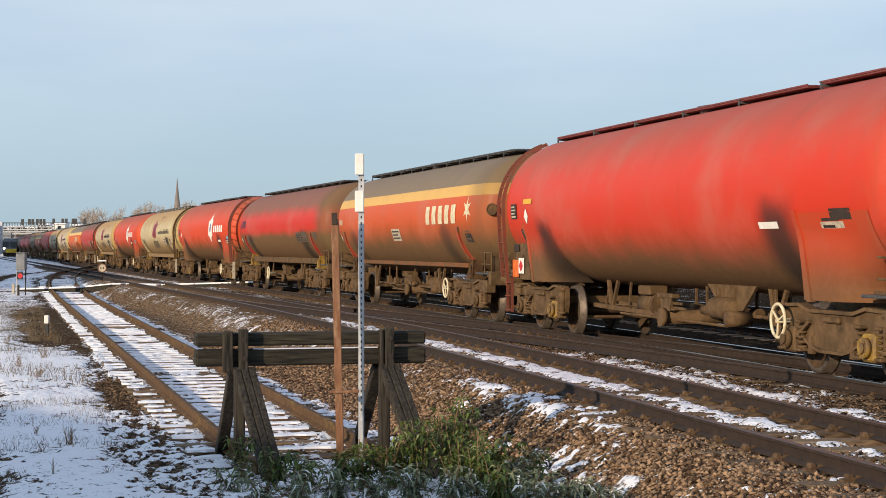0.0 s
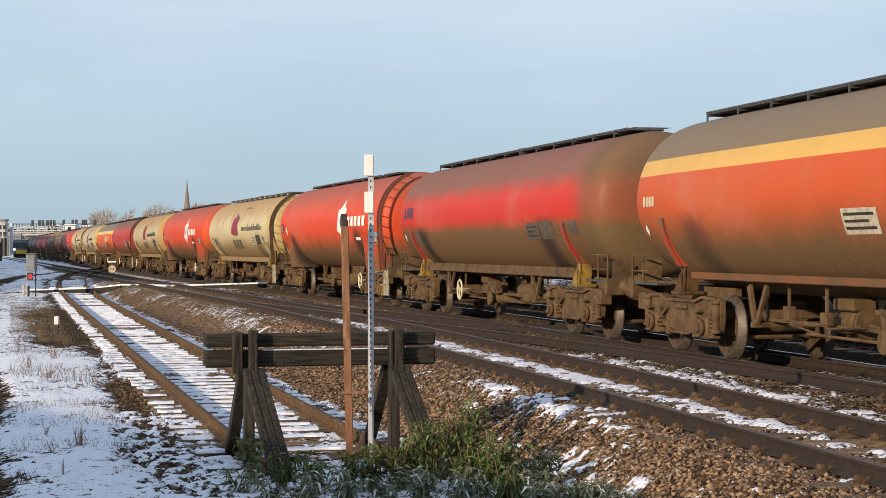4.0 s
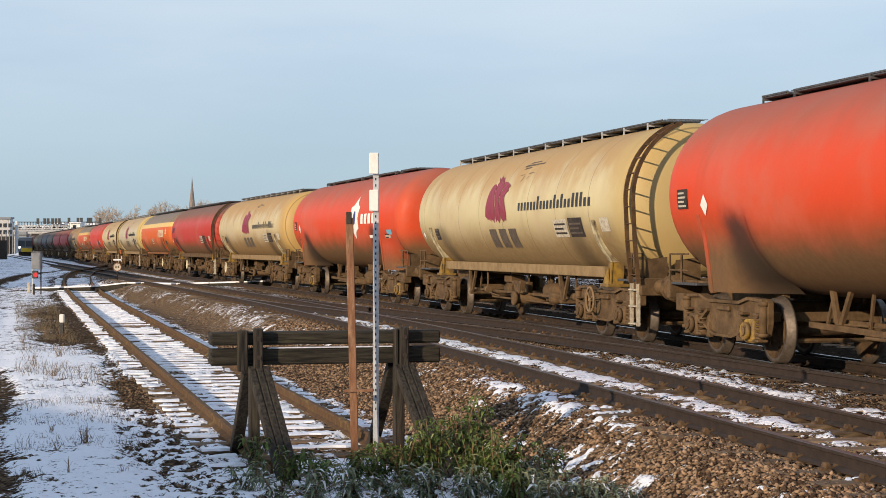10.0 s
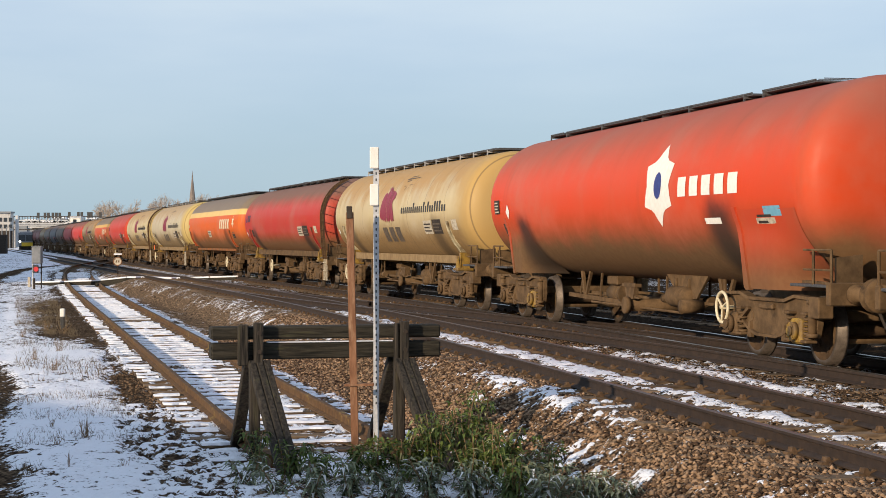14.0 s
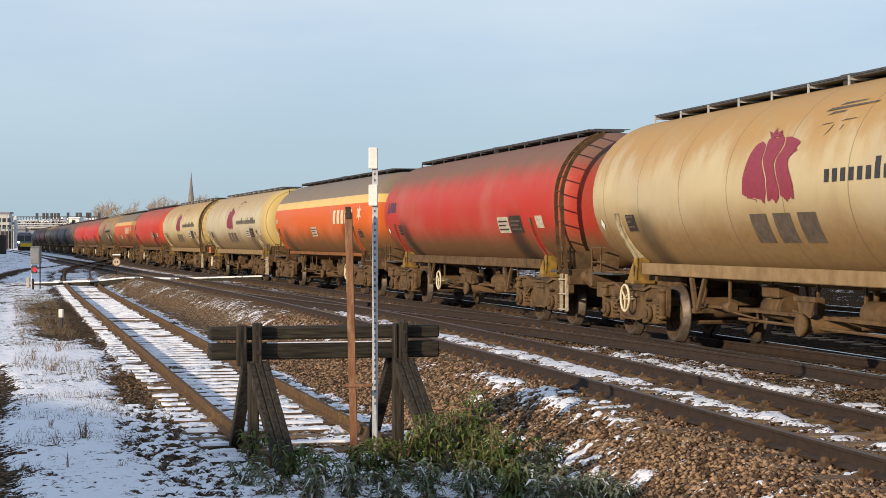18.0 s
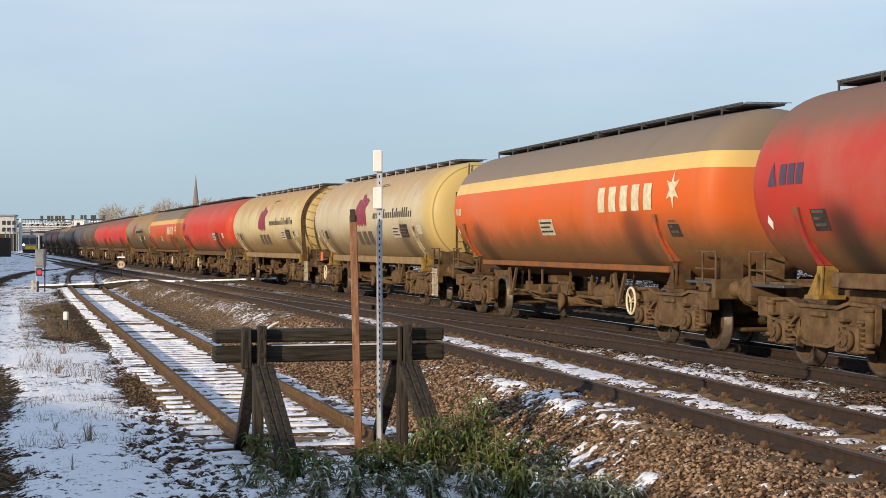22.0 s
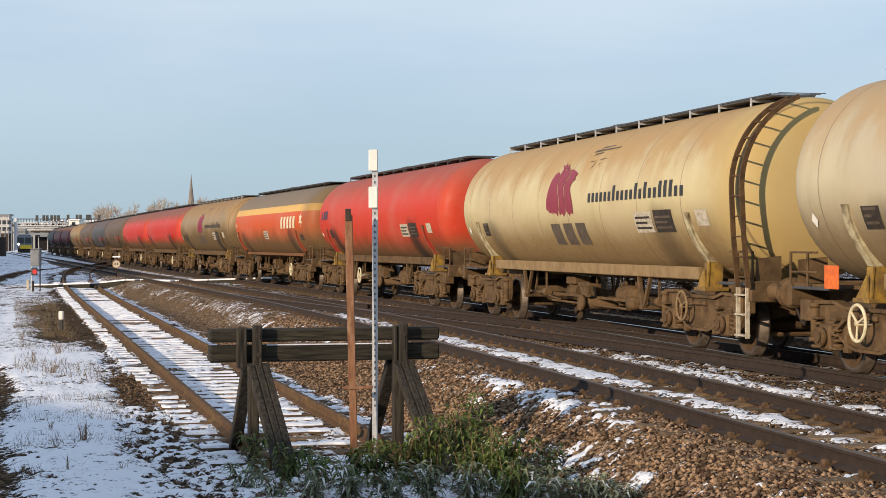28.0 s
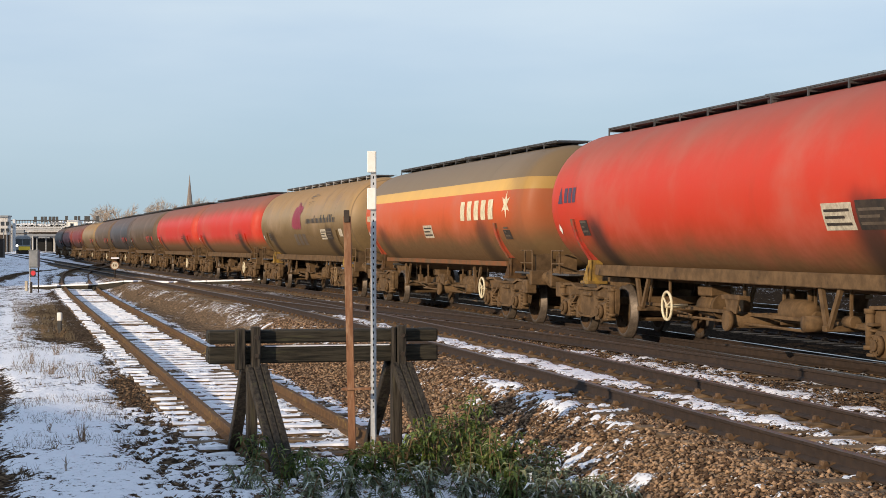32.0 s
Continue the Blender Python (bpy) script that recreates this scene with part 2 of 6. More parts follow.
M_tyre = rough_stuff("worn_tyre_steel", (0.085, 0.066, 0.050), (0.15, 0.12, 0.095), 12, 0.55, 0.5, 0.1)
M_disc = rough_stuff("rusty_wheel_disc", (0.048, 0.030, 0.017), (0.105, 0.064, 0.034), 6, 0.85)
M_yellow = rough_stuff("grimy_yellow_paint", (0.36, 0.22, 0.028), (0.19, 0.11, 0.024), 7, 0.7, 0, 0.3, 0.01, dirt=(0.13, 0.08, 0.035), dirt_at=(0.42, 0.66), dirt_scale=3.0)
M_cream = rough_stuff("cream_enamel", (0.72, 0.65, 0.46), (0.5, 0.42, 0.26), 9, 0.6, dirt=GRIME, dirt_at=(0.6, 0.9))
M_white = rough_stuff("white_paint", (0.80, 0.78, 0.72), (0.72, 0.69, 0.62), 12, 0.6, relief=0.05)
M_black = rough_stuff("black_paint", (0.02, 0.02, 0.02), (0.04, 0.038, 0.035), 12, 0.6, relief=0.05)
M_maroon = rough_stuff("maroon_paint", (0.20, 0.018, 0.035), (0.26, 0.03, 0.05), 12, 0.55, relief=0.05)
M_owner = rough_stuff("dark_slate_lettering", (0.05, 0.035, 0.06), (0.08, 0.05, 0.09), 8, 0.7, relief=0.05)
M_redwalk = rough_stuff("red_oxide_grating", (0.12, 0.022, 0.02), (0.20, 0.05, 0.04), 12, 0.7)
M_cyan = rough_stuff("pale_blue_label", (0.10, 0.30, 0.42), (0.16, 0.38, 0.50), 12, 0.6, relief=0.05)
M_grass = rough_stuff("dead_grass", (0.075, 0.058, 0.038), (0.16, 0.125, 0.080), 5, 0.9)
M_faded = rough_stuff("faded_lettering_paint", (0.065, 0.048, 0.033), (0.12, 0.09, 0.06), 8, 0.7, relief=0.05)
M_blue = rough_stuff("blue_paint", (0.02, 0.03, 0.16), (0.03, 0.05, 0.22), 12, 0.55, relief=0.05)
M_plate = rough_stuff("data_plate", (0.58, 0.52, 0.40), (0.32, 0.27, 0.20), 14, 0.6, relief=0.05)
M_panel = rough_stuff("orange_panel", (0.75, 0.17, 0.02), (0.55, 0.10, 0.02), 9, 0.6, relief=0.1)
M_rail = rough_stuff("rusty_rail", (0.020, 0.012, 0.008), (0.040, 0.024, 0.015), 9, 0.8, 0.1)
M_head = rough_stuff("dull_railhead", (0.075, 0.052, 0.038), (0.13, 0.095, 0.07), 30, 0.5, 0.4, 0.1)
M_polish = rough_stuff("polished_railhead", (0.34, 0.31, 0.29), (0.46, 0.43, 0.40), 30, 0.3, 0.9, 0.1)
M_amber = rough_stuff("amber_lettering", (0.72, 0.42, 0.03), (0.60, 0.33, 0.03), 9, 0.6, relief=0.05)
M_chair = rough_stuff("rusty_chair", (0.050, 0.030, 0.017), (0.15, 0.092, 0.050), 9, 0.9)
M_oldrail = rough_stuff("lichened_rusty_rail", (0.075, 0.042, 0.022), (0.13, 0.075, 0.034), 7, 0.9, 0, 0.5, 0.01, dirt=(0.26, 0.18, 0.05), dirt_at=(0.55, 0.75), dirt_scale=2.5)
M_sleeper = rough_stuff("weathered_sleeper", (0.20, 0.138, 0.082), (0.085, 0.057, 0.036), 7, 0.9, 0, 0.6, 0.01, (0.6, 3, 3), vary=0.35)
M_creo = rough_stuff("creosoted_timber", (0.012, 0.011, 0.008), (0.054, 0.046, 0.032), 5, 0.85, 0, 0.9, 0.02, (0.5, 6, 6), dirt=(0.085, 0.085, 0.032), dirt_at=(0.6, 0.85), dirt_scale=2.5)
M_creo_up = rough_stuff("creosoted_post", (0.014, 0.012, 0.010), (0.062, 0.052, 0.040), 5, 0.85, 0, 0.9, 0.02, (6, 6, 0.5), dirt=(0.07, 0.065, 0.035), dirt_at=(0.55, 0.8), dirt_scale=2.0)
M_rust = rough_stuff("rusted_post", (0.26, 0.13, 0.07), (0.16, 0.075, 0.04), 9, 0.9, 0, 0.6, 0.005, (3, 3, 0.6), dirt=(0.36, 0.23, 0.14), dirt_at=(0.5, 0.7), dirt_scale=4)
M_galv = rough_stuff("galvanised_steel", (0.42, 0.43, 0.44), (0.60, 0.60, 0.60), 18, 0.5, 0.35, 0.15)
M_grey = rough_stuff("grey_cabinet_paint", (0.30, 0.30, 0.30), (0.42, 0.41, 0.40), 6, 0.7)
M_cabinet = rough_stuff("dull_grey_cabinet_paint", (0.15, 0.16, 0.165), (0.22, 0.225, 0.23), 6, 0.7)
M_hole = rough_stuff("dark_opening", (0.01, 0.01, 0.01), (0.02, 0.02, 0.02), 5, 0.9)
M_snow = rough_stuff("lying_snow", (0.70, 0.715, 0.75), (0.84, 0.845, 0.87), 18, 0.7, 0, 0.5, 0.02)


def leaf_material(name, dark, light, tip, share):
    """Leaves that differ one from another; a share of them is rimed white."""
    m, n, l, p = material(name, 0.6)
    p.inputs["Specular IOR Level"].default_value = 0.3
    g = n.new("ShaderNodeNewGeometry")
    f = noise_fac(n, l, 25, 3, 0.6)
    col = blend(n, l, g.outputs["Random Per Island"], dark, light)
    col = blend(n, l, ramp(n, l, f, 0.5, 0.75), col, tuple(1.35 * c for c in light))
    col = blend(n, l, ramp(n, l, g.outputs["Random Per Island"], 1 - share - 0.02, 1 - share + 0.02), col, tip)
    l.new(col, p.inputs["Base Color"])
    return m


M_leaf = leaf_material("green_leaf", (0.022, 0.048, 0.010), (0.135, 0.175, 0.034), (0.27, 0.27, 0.13), 0.10)
M_frost = leaf_material("frosted_leaf", (0.065, 0.086, 0.044), (0.28, 0.31, 0.19), (0.66, 0.68, 0.66), 0.16)
M_stem = rough_stuff("dry_stem", (0.16, 0.10, 0.05), (0.26, 0.18, 0.10), 9, 0.9)
M_twig = rough_stuff("bare_twigs", (0.30, 0.23, 0.17), (0.42, 0.34, 0.26), 3, 0.95)
M_spire = rough_stuff("spire_stone", (0.16, 0.13, 0.11), (0.22, 0.18, 0.15), 2, 0.9)
M_conc = rough_stuff("pale_concrete", (0.42, 0.41, 0.39), (0.55, 0.53, 0.50), 1.5, 0.85, dirt=(0.2, 0.19, 0.18), dirt_at=(0.5, 0.75))
M_glass = rough_stuff("dark_window_glass", (0.02, 0.025, 0.03), (0.03, 0.035, 0.04), 2, 0.1, 0.0, 0.02)
M_brick = rough_stuff("red_brown_brick", (0.22, 0.10, 0.06), (0.30, 0.15, 0.09), 3, 0.9)
M_trainyel = rough_stuff("yellow_train_end", (0.75, 0.50, 0.02), (0.65, 0.40, 0.02), 5, 0.5)
M_redpaint = rough_stuff("red_enamel", (0.45, 0.01, 0.02), (0.6, 0.02, 0.03), 5, 0.5)
M_lamp, _n, _l, _p = material("headlamp_glow", 0.4)
_p.inputs["Base Color"].default_value = (1, 0.95, 0.85, 1)
_p.inputs["Emission Color"].default_value, _p.inputs["Emission Strength"].default_value = (1, 0.95, 0.85, 1), 3.0

# ---- plan: the lines of the tracks ----
SIDING_Z = -0.51                   # rail level of the siding; the main line's is 0


class Line:
    """A track's centre line by arc length: start heading (radians left of +y), lateral start, and curvature by stations."""

    def __init__(self, heading, lateral, stations, curvature, length, start=-40.0):
        self.h0, self.lat = heading, lateral
        s = np.arange(0.0, length, 1.0)
        ang = np.concatenate([[0], np.cumsum((np.interp(s[1:], stations, curvature) + np.interp(s[:-1], stations, curvature)) / 2)])
        self.s, self.ang = s, ang
        self.a = np.concatenate([[0], np.cumsum((np.cos(ang[1:]) + np.cos(ang[:-1])) / 2)])
        self.l = -np.concatenate([[0], np.cumsum((np.sin(ang[1:]) + np.sin(ang[:-1])) / 2)])

    def at(self, s, offset=0.0):
        """World x, y and heading at station s, offset metres to the right."""
        ang = np.interp(s, self.s, self.ang)
        over = np.minimum(s, 0) + np.maximum(s - self.s[-1], 0) * np.cos(self.ang[-1])
        side = -np.maximum(s - self.s[-1], 0) * np.sin(self.ang[-1])
        a = np.interp(s, self.s, self.a) + over + (self.lat + offset) * np.sin(ang)
        b = np.interp(s, self.s, self.l) + side + (self.lat + offset) * np.cos(ang)
        c, d = math.cos(self.h0), math.sin(self.h0)
        return b * c - a * d, a * c + b * d, self.h0 + ang


BEND = ((0, 20, 40, 90, 160, 300), (7.52e-4, -1.19e-4, 20.73e-4, -4.77e-4, 1.36e-4, -0.90e-4))     # stations and curvature of the running lines
MAIN = Line(0.2103, 10.741, *BEND, 520)
SECOND = Line(0.2092, 6.90, (0, 19, 21, 60, 64, 300), (0, 0, 15.5e-4, 15.5e-4, 0, 0), 520)
SIDING = Line(0.2427, 3.30, (0, 88, 95, 125, 130, 300), (0, 0, -30e-4, -30e-4, 0, 0), 200)
FAR = Line(0.2103, 15.17, *BEND, 520)
OUTER = Line(0.2103, 19.07, *BEND, 520)


# ---- building helpers ----
def part(name, bm, mat, parent=None, label="", smooth=False):
    """Links a bmesh (or a ready mesh) as one object under its parent."""
    if isinstance(bm, bpy.types.Mesh):
        me = bm
    else:
        me = bpy.data.meshes.new(name)
        if smooth:
            for f in bm.faces:
                f.smooth = True
        bm.to_mesh(me)
        bm.free()
        for mt in (mat if isinstance(mat, (list, tuple)) else [mat]):
            me.materials.append(mt)
    ob = new(name, me)
    ob.parent = parent
    if label:
        ob["label"] = label
    return ob


def thing(name, m, label, category, group="", kind=""):
    ob = new(name)
    ob.matrix_world = m
    ob.empty_display_size = 0.2
    return tagged(ob, label, category, group, kind)


def box(bm, x0, x1, y0, y1, z0, z1, bevel=0.0, m=None):
    vs = [bm.verts.new((x, y, z)) for x in (x0, x1) for y in (y0, y1) for z in (z0, z1)]
    fs = [bm.faces.new([vs[i] for i in q]) for q in ((0, 1, 3, 2), (4, 6, 7, 5), (0, 4, 5, 1), (2, 3, 7, 6), (0, 2, 6, 4), (1, 5, 7, 3))]
    if bevel:
        es = list({e for f in fs for e in f.edges})
        r = bmesh.ops.bevel(bm, geom=es, offset=bevel, segments=1, affect="EDGES")
        vs = list({v for f in r["faces"] for v in f.verts} | {v for v in vs if v.is_valid})
    if m is not None:
        bmesh.ops.transform(bm, matrix=m, verts=[v for v in vs if v.is_valid])
    return vs


def beam(bm, p, q, w, h, bevel=0.0):
    """A box of width w and height h from p to q."""
    p, q = Vector(p), Vector(q)
    d = q - p
    rot = d.to_track_quat("X", "Z").to_matrix().to_4x4()
    return box(bm, 0, d.length, -w / 2, w / 2, -h / 2, h / 2, bevel, Matrix.Translation(p) @ rot)


def rod(bm, p, q, r, n=8, r2=None, caps=True):
    p, q = Vector(p), Vector(q)
    rot = (q - p).to_track_quat("Z", "Y").to_matrix()
    rings = []
    for c, rad in ((p, r), (q, r if r2 is None else r2)):
        rings.append([bm.verts.new(c + rot @ Vector((rad * math.cos(2 * math.pi * i / n), rad * math.sin(2 * math.pi * i / n), 0))) for i in range(n)])
    for i in range(n):
        f = bm.faces.new((rings[0][i], rings[0][(i + 1) % n], rings[1][(i + 1) % n], rings[1][i]))
        f.smooth = n > 6
    if caps:
        bm.faces.new(rings[0][::-1])
        bm.faces.new(rings[1])


def lathe(bm, prof, axis="Y", n=24, centre=(0, 0, 0), mats=None):
    """Turns a profile of (along, radius) round an axis through centre."""
    c = Vector(centre)
    rings = []
    for a, r in prof:
        ring = []
        for i in range(n):
            u, v = r * math.cos(2 * math.pi * i / n), r * math.sin(2 * math.pi * i / n)
            ring.append(bm.verts.new(c + Vector({"X": (a, u, v), "Y": (v, a, u), "Z": (u, v, a)}[axis])))
        rings.append(ring)
    for k in range(len(rings) - 1):
        for i in range(n):
            f = bm.faces.new((rings[k][i], rings[k][(i + 1) % n], rings[k + 1][(i + 1) % n], rings[k + 1][i]))
            f.smooth = True
            if mats:
                f.material_index = mats[k]
    if prof[0][1] > 1e-4:
        bm.faces.new(rings[0][::-1])
    if prof[-1][1] > 1e-4:
        bm.faces.new(rings[-1])


def torus(bm, centre, axis, R, r, n=20, k=6):
    rot = Vector(axis).to_track_quat("Z", "Y").to_matrix()
    c = Vector(centre)
    rings = []
    for i in range(n):
        a = 2 * math.pi * i / n
        o = Vector((math.cos(a), math.sin(a), 0))
        rings.append([bm.verts.new(c + rot @ (o * (R + r * math.cos(2 * math.pi * j / k)) + Vector((0, 0, r * math.sin(2 * math.pi * j / k))))) for j in range(k)])
    for i in range(n):
        for j in range(k):
            f = bm.faces.new((rings[i][j], rings[(i + 1) % n][j], rings[(i + 1) % n][(j + 1) % k], rings[i][(j + 1) % k]))
            f.smooth = True


def plate(bm, pts, d):
    """A flat plate: outline pts, thickened by the vector d."""
    a = [bm.verts.new(p) for p in pts]
    b = [bm.verts.new(Vector(p) + Vector(d)) for p in pts]
    bm.faces.new(a[::-1])
    bm.faces.new(b)
    for i in range(len(a)):
        j = (i + 1) % len(a)
        bm.faces.new((a[i], a[j], b[j], b[i]))


def sweep(line, s0, s1, step, prof, z, mats=None, off=0.0):
    """Sweeps a cross-section (right, up) along a line's stations; off: metres to the right (a number or a function of s)."""
    n = max(2, int((s1 - s0) / step) + 1)
    S = np.linspace(s0, s1, n)
    verts, faces = [], []
    k = len(prof)
    for s in S:
        o = off(s) if callable(off) else off
        zz = z(s) if callable(z) else z
        for (px, pz) in prof:
            x, y, _ = line.at(s, o + px)
            verts.append((float(x), float(y), zz + pz))
    idx = []
    for i in range(n - 1):
        for j in range(k):
            a, b = i * k + j, i * k + (j + 1) % k
            faces.append((a, b, b + k, a + k))
            idx.append(mats[j] if mats else 0)
    faces.append(tuple(range(k))[::-1])
    faces.append(tuple(range((n - 1) * k, n * k)))
    idx += [0, 0]
    me = bpy.data.meshes.new("rail")
    me.from_pydata(verts, [], faces)
    me.polygons.foreach_set("material_index", idx)
    return me


# ---- ground ----
def lateral(line, x, y):
    """Signed distance to the right of a line, and the station."""
    c, d = math.cos(line.h0), math.sin(line.h0)
    a, b = -x * d + y * c, x * c + y * d
    A = line.a + line.lat * np.sin(line.ang)
    B = line.l + line.lat * np.cos(line.ang)
    slope = -np.tan(line.ang)
    over = np.maximum(a - A[-1], 0) * slope[-1]
    bc = np.interp(a, A, B) + over
    ang = np.interp(a, A, line.ang)
    return (b - bc) * np.cos(ang), np.interp(a, A, line.s) + np.maximum(a - A[-1], 0) + np.minimum(a - A[0], 0)


def sstep(x, a, b):
    t = np.clip((x - a) / (b - a), 0, 1)
    return t * t * (3 - 2 * t)


def siding_z(s):
    return SIDING_Z + 0.51 * sstep(s, 75.0, 125.0)


def value_noise(x, y, seed):
    """Smooth lattice noise, 0 to 1."""
    xi, yi = np.floor(x).astype(np.int64), np.floor(y).astype(np.int64)
    fx, fy = x - xi, y - yi
    fx, fy = fx * fx * (3 - 2 * fx), fy * fy * (3 - 2 * fy)

    def h(i, j):
        v = (i * 374761393 + j * 668265263 + seed * 974634541) & 0x7FFFFFFF
        v = ((v ^ (v >> 13)) * 1274126177) & 0x7FFFFFFF
        return ((v ^ (v >> 16)) & 0xFFFF) / 65535.0
    return (h(xi, yi) * (1 - fx) + h(xi + 1, yi) * fx) * (1 - fy) + (h(xi, yi + 1) * (1 - fx) + h(xi + 1, yi + 1) * fx) * fy


def fbm(x, y, scale, seed=1, octaves=4):
    t, a, w = 0, 0.5, 0
    for o in range(octaves):
        t = t + a * value_noise(x * scale * 2 ** o, y * scale * 2 ** o, seed + o)
        w, a = w + a, a * 0.55
    return t / w


def ground_level(x, y):
    """Bed height without small relief."""
    dm, sm = lateral(SECOND, x, y)
    ds, ss = lateral(SIDING, x, y)
    dt, st = lateral(MAIN, x, y)
    sid = siding_z(ss) - 0.195
    main = -0.185
    edge = -1.25 + 0.5 * (fbm(x, y, 0.35, 11) - 0.5)
    up = sstep(dm, edge - 1.35, edge)
    z = sid + (main - sid) * up
    # the bed lies lower between the second track's rails, so that its sleepers show
    z = z - 0.040 * sstep(dm, 0.40, 0.52) * (1 - sstep(dm, 0.80, 0.92))
    # the walked verge left of the siding
    z = z - 0.03 * sstep(-ds, 1.2, 1.8) - 0.03 * np.exp(-((ds + 3.62) / 0.35) ** 2) + 0.10 * sstep(-ds, 4.5, 9.0)
    # beyond the far track the bed drops a little
    z = z - 0.35 * sstep(dt, 7.5, 10.0)
    return z


def snow_cover(x, y):
    """Amount of lying snow, 0 bare to 1 covered."""
    dm, sm = lateral(SECOND, x, y)
    ds, ss = lateral(SIDING, x, y)
    dt, st = lateral(MAIN, x, y)
    n1, n2, n3 = fbm(x, y, 0.45, 21), fbm(x, y, 2.2, 31), fbm(x, y, 7.0, 41, 3)
    n = 0.30 * n1 + 0.34 * n2 + 0.36 * n3
    c = np.full_like(x, -0.22)                                          # dry ballast
    c = np.maximum(c, (0.32 - 0.16 * sstep(y, 45, 90)) * sstep(-ds, 1.2, 1.9) - 0.05)                # snowy verge
    stony = np.exp(-((ds + 1.45) / 0.34) ** 2) * (0.35 + 0.85 * sstep(fbm(x, y, 0.7, 71), 0.38, 0.60))
    c = np.where(ds < -1.0, c + 0.20 * (ds > -1.35) - 0.30 * stony * (0.22 + 0.78 * sstep(ss, 20.5, 23) * (1 - sstep(ss, 30, 35)) + 0.15 * sstep(ss, 36, 42)), c)   # trodden stone beside the siding
    c = c - 0.42 * np.exp(-((ds + 2.1) / 0.8) ** 2) * sstep(ss, 40, 46) * (1 - sstep(ss, 64, 74))   # scuffed earth on the verge
    four = (np.abs(ds) < 1.15) & (dm < -1.9)
    c = np.where(four, 0.07 - 0.03 * sstep(ss, 26, 34), c)                                         # round the siding's sleepers
    c = np.where((ds > 1.15) & (dm < -1.9), -0.20 + 0.26 * np.exp(-((ds - 1.3) / 0.3) ** 2), c)
    foot = np.exp(-((dm + 1.35) / 0.31) ** 2)
    c = np.maximum(c, -0.22 + foot * (0.24 + 0.21 * sstep(sm, 16.0, 17.5)) * sstep(sm, 10.5, 12.0) * (1 - sstep(sm, 22, 27)))      # drift on the shoulder
    c = np.maximum(c, -0.22 + 0.34 * np.exp(-((dm + 1.95) / 0.25) ** 2) * sstep(sm, 13.8, 15.0) * (1 - sstep(sm, 17.5, 19)))
    c = np.maximum(c, -0.22 + 0.26 * np.exp(-((dm + 1.75) / 0.4) ** 2) * sstep(sm, 33, 37) * (1 - sstep(sm, 46, 52)))
    strip = np.exp(-((dm - 0.20) / 0.34) ** 2)
    c = np.maximum(c, -0.2 + 0.42 * strip * (1 - 0.8 * sstep(sm, 40, 50)))                        # snow inside the near rail
    strip2 = np.exp(-((dm - 1.72) / 0.32) ** 2)
    c = np.maximum(c, -0.2 + 0.36 * strip2 * (1 - 0.9 * sstep(sm, 24, 34)))
    c = np.where(dt > 0.5, -1.0 + 0.65 * sstep(st, 70, 110), c)
    c = np.where(dt > 10.0, -0.16, c)           # far side, past the wagons
    far = sstep(np.hypot(x, y), 60, 120)
    c = c + 0.12 * far * ((dm < -1.0) & (ds < 1.2)) + 0.17 * far * (dm >= -1.0)
    c = np.where(np.hypot(x, y) > 260, 0.25, c)
    k = c + 1.1 * (n - 0.5)
    # thin snow in the shade at the foot of the bank, and trodden gravel at the siding's end
    for cx, cy, r in ((1.35, 17.2, 0.40), (1.30, 21.0, 0.45), (1.85, 19.4, 0.40), (0.55, 19.6, 0.45), (0.2, 17.0, 0.8), (-1.0, 16.6, 0.9), (-2.2, 16.4, 0.9)):
        w = np.exp(-(((x - cx) / r) ** 2 + ((y - cy) / (1.5 * r)) ** 2))
        k = k + w * (np.maximum(k, 0.06 + 1.2 * (n3 - 0.5)) - k)
    band = np.exp(-((ds + 1.6) / 0.45) ** 2) * sstep(ss, 15, 17) * (1 - sstep(ss, 24, 27))
    k = k * (1 - band) + band * (1.3 * (fbm(x, y, 8.0, 81, 3) - 0.5) + 0.25 * (n1 - 0.5) + 0.03)
    speck = sstep(fbm(x, y, 6.0, 91, 3), 0.42, 0.60)
    k = k - 0.12 * foot * speck * (1 - sstep(sm, 22, 27)) - 0.08 * np.maximum(strip, strip2) * speck
    # bare wet wheel track along the path
    path = np.exp(-((ds + 3.62 - 0.10 * np.sin(y * 0.5)) / 0.30) ** 2) * (1 - sstep(y, 30, 38))
    k = k - 0.42 * path
    k = k - 0.5 * np.exp(-((ds + 4.6 - 0.035 * (y - 95)) / 0.45) ** 2) * sstep(y, 72, 84) * (1 - sstep(y, 125, 150))
    return k


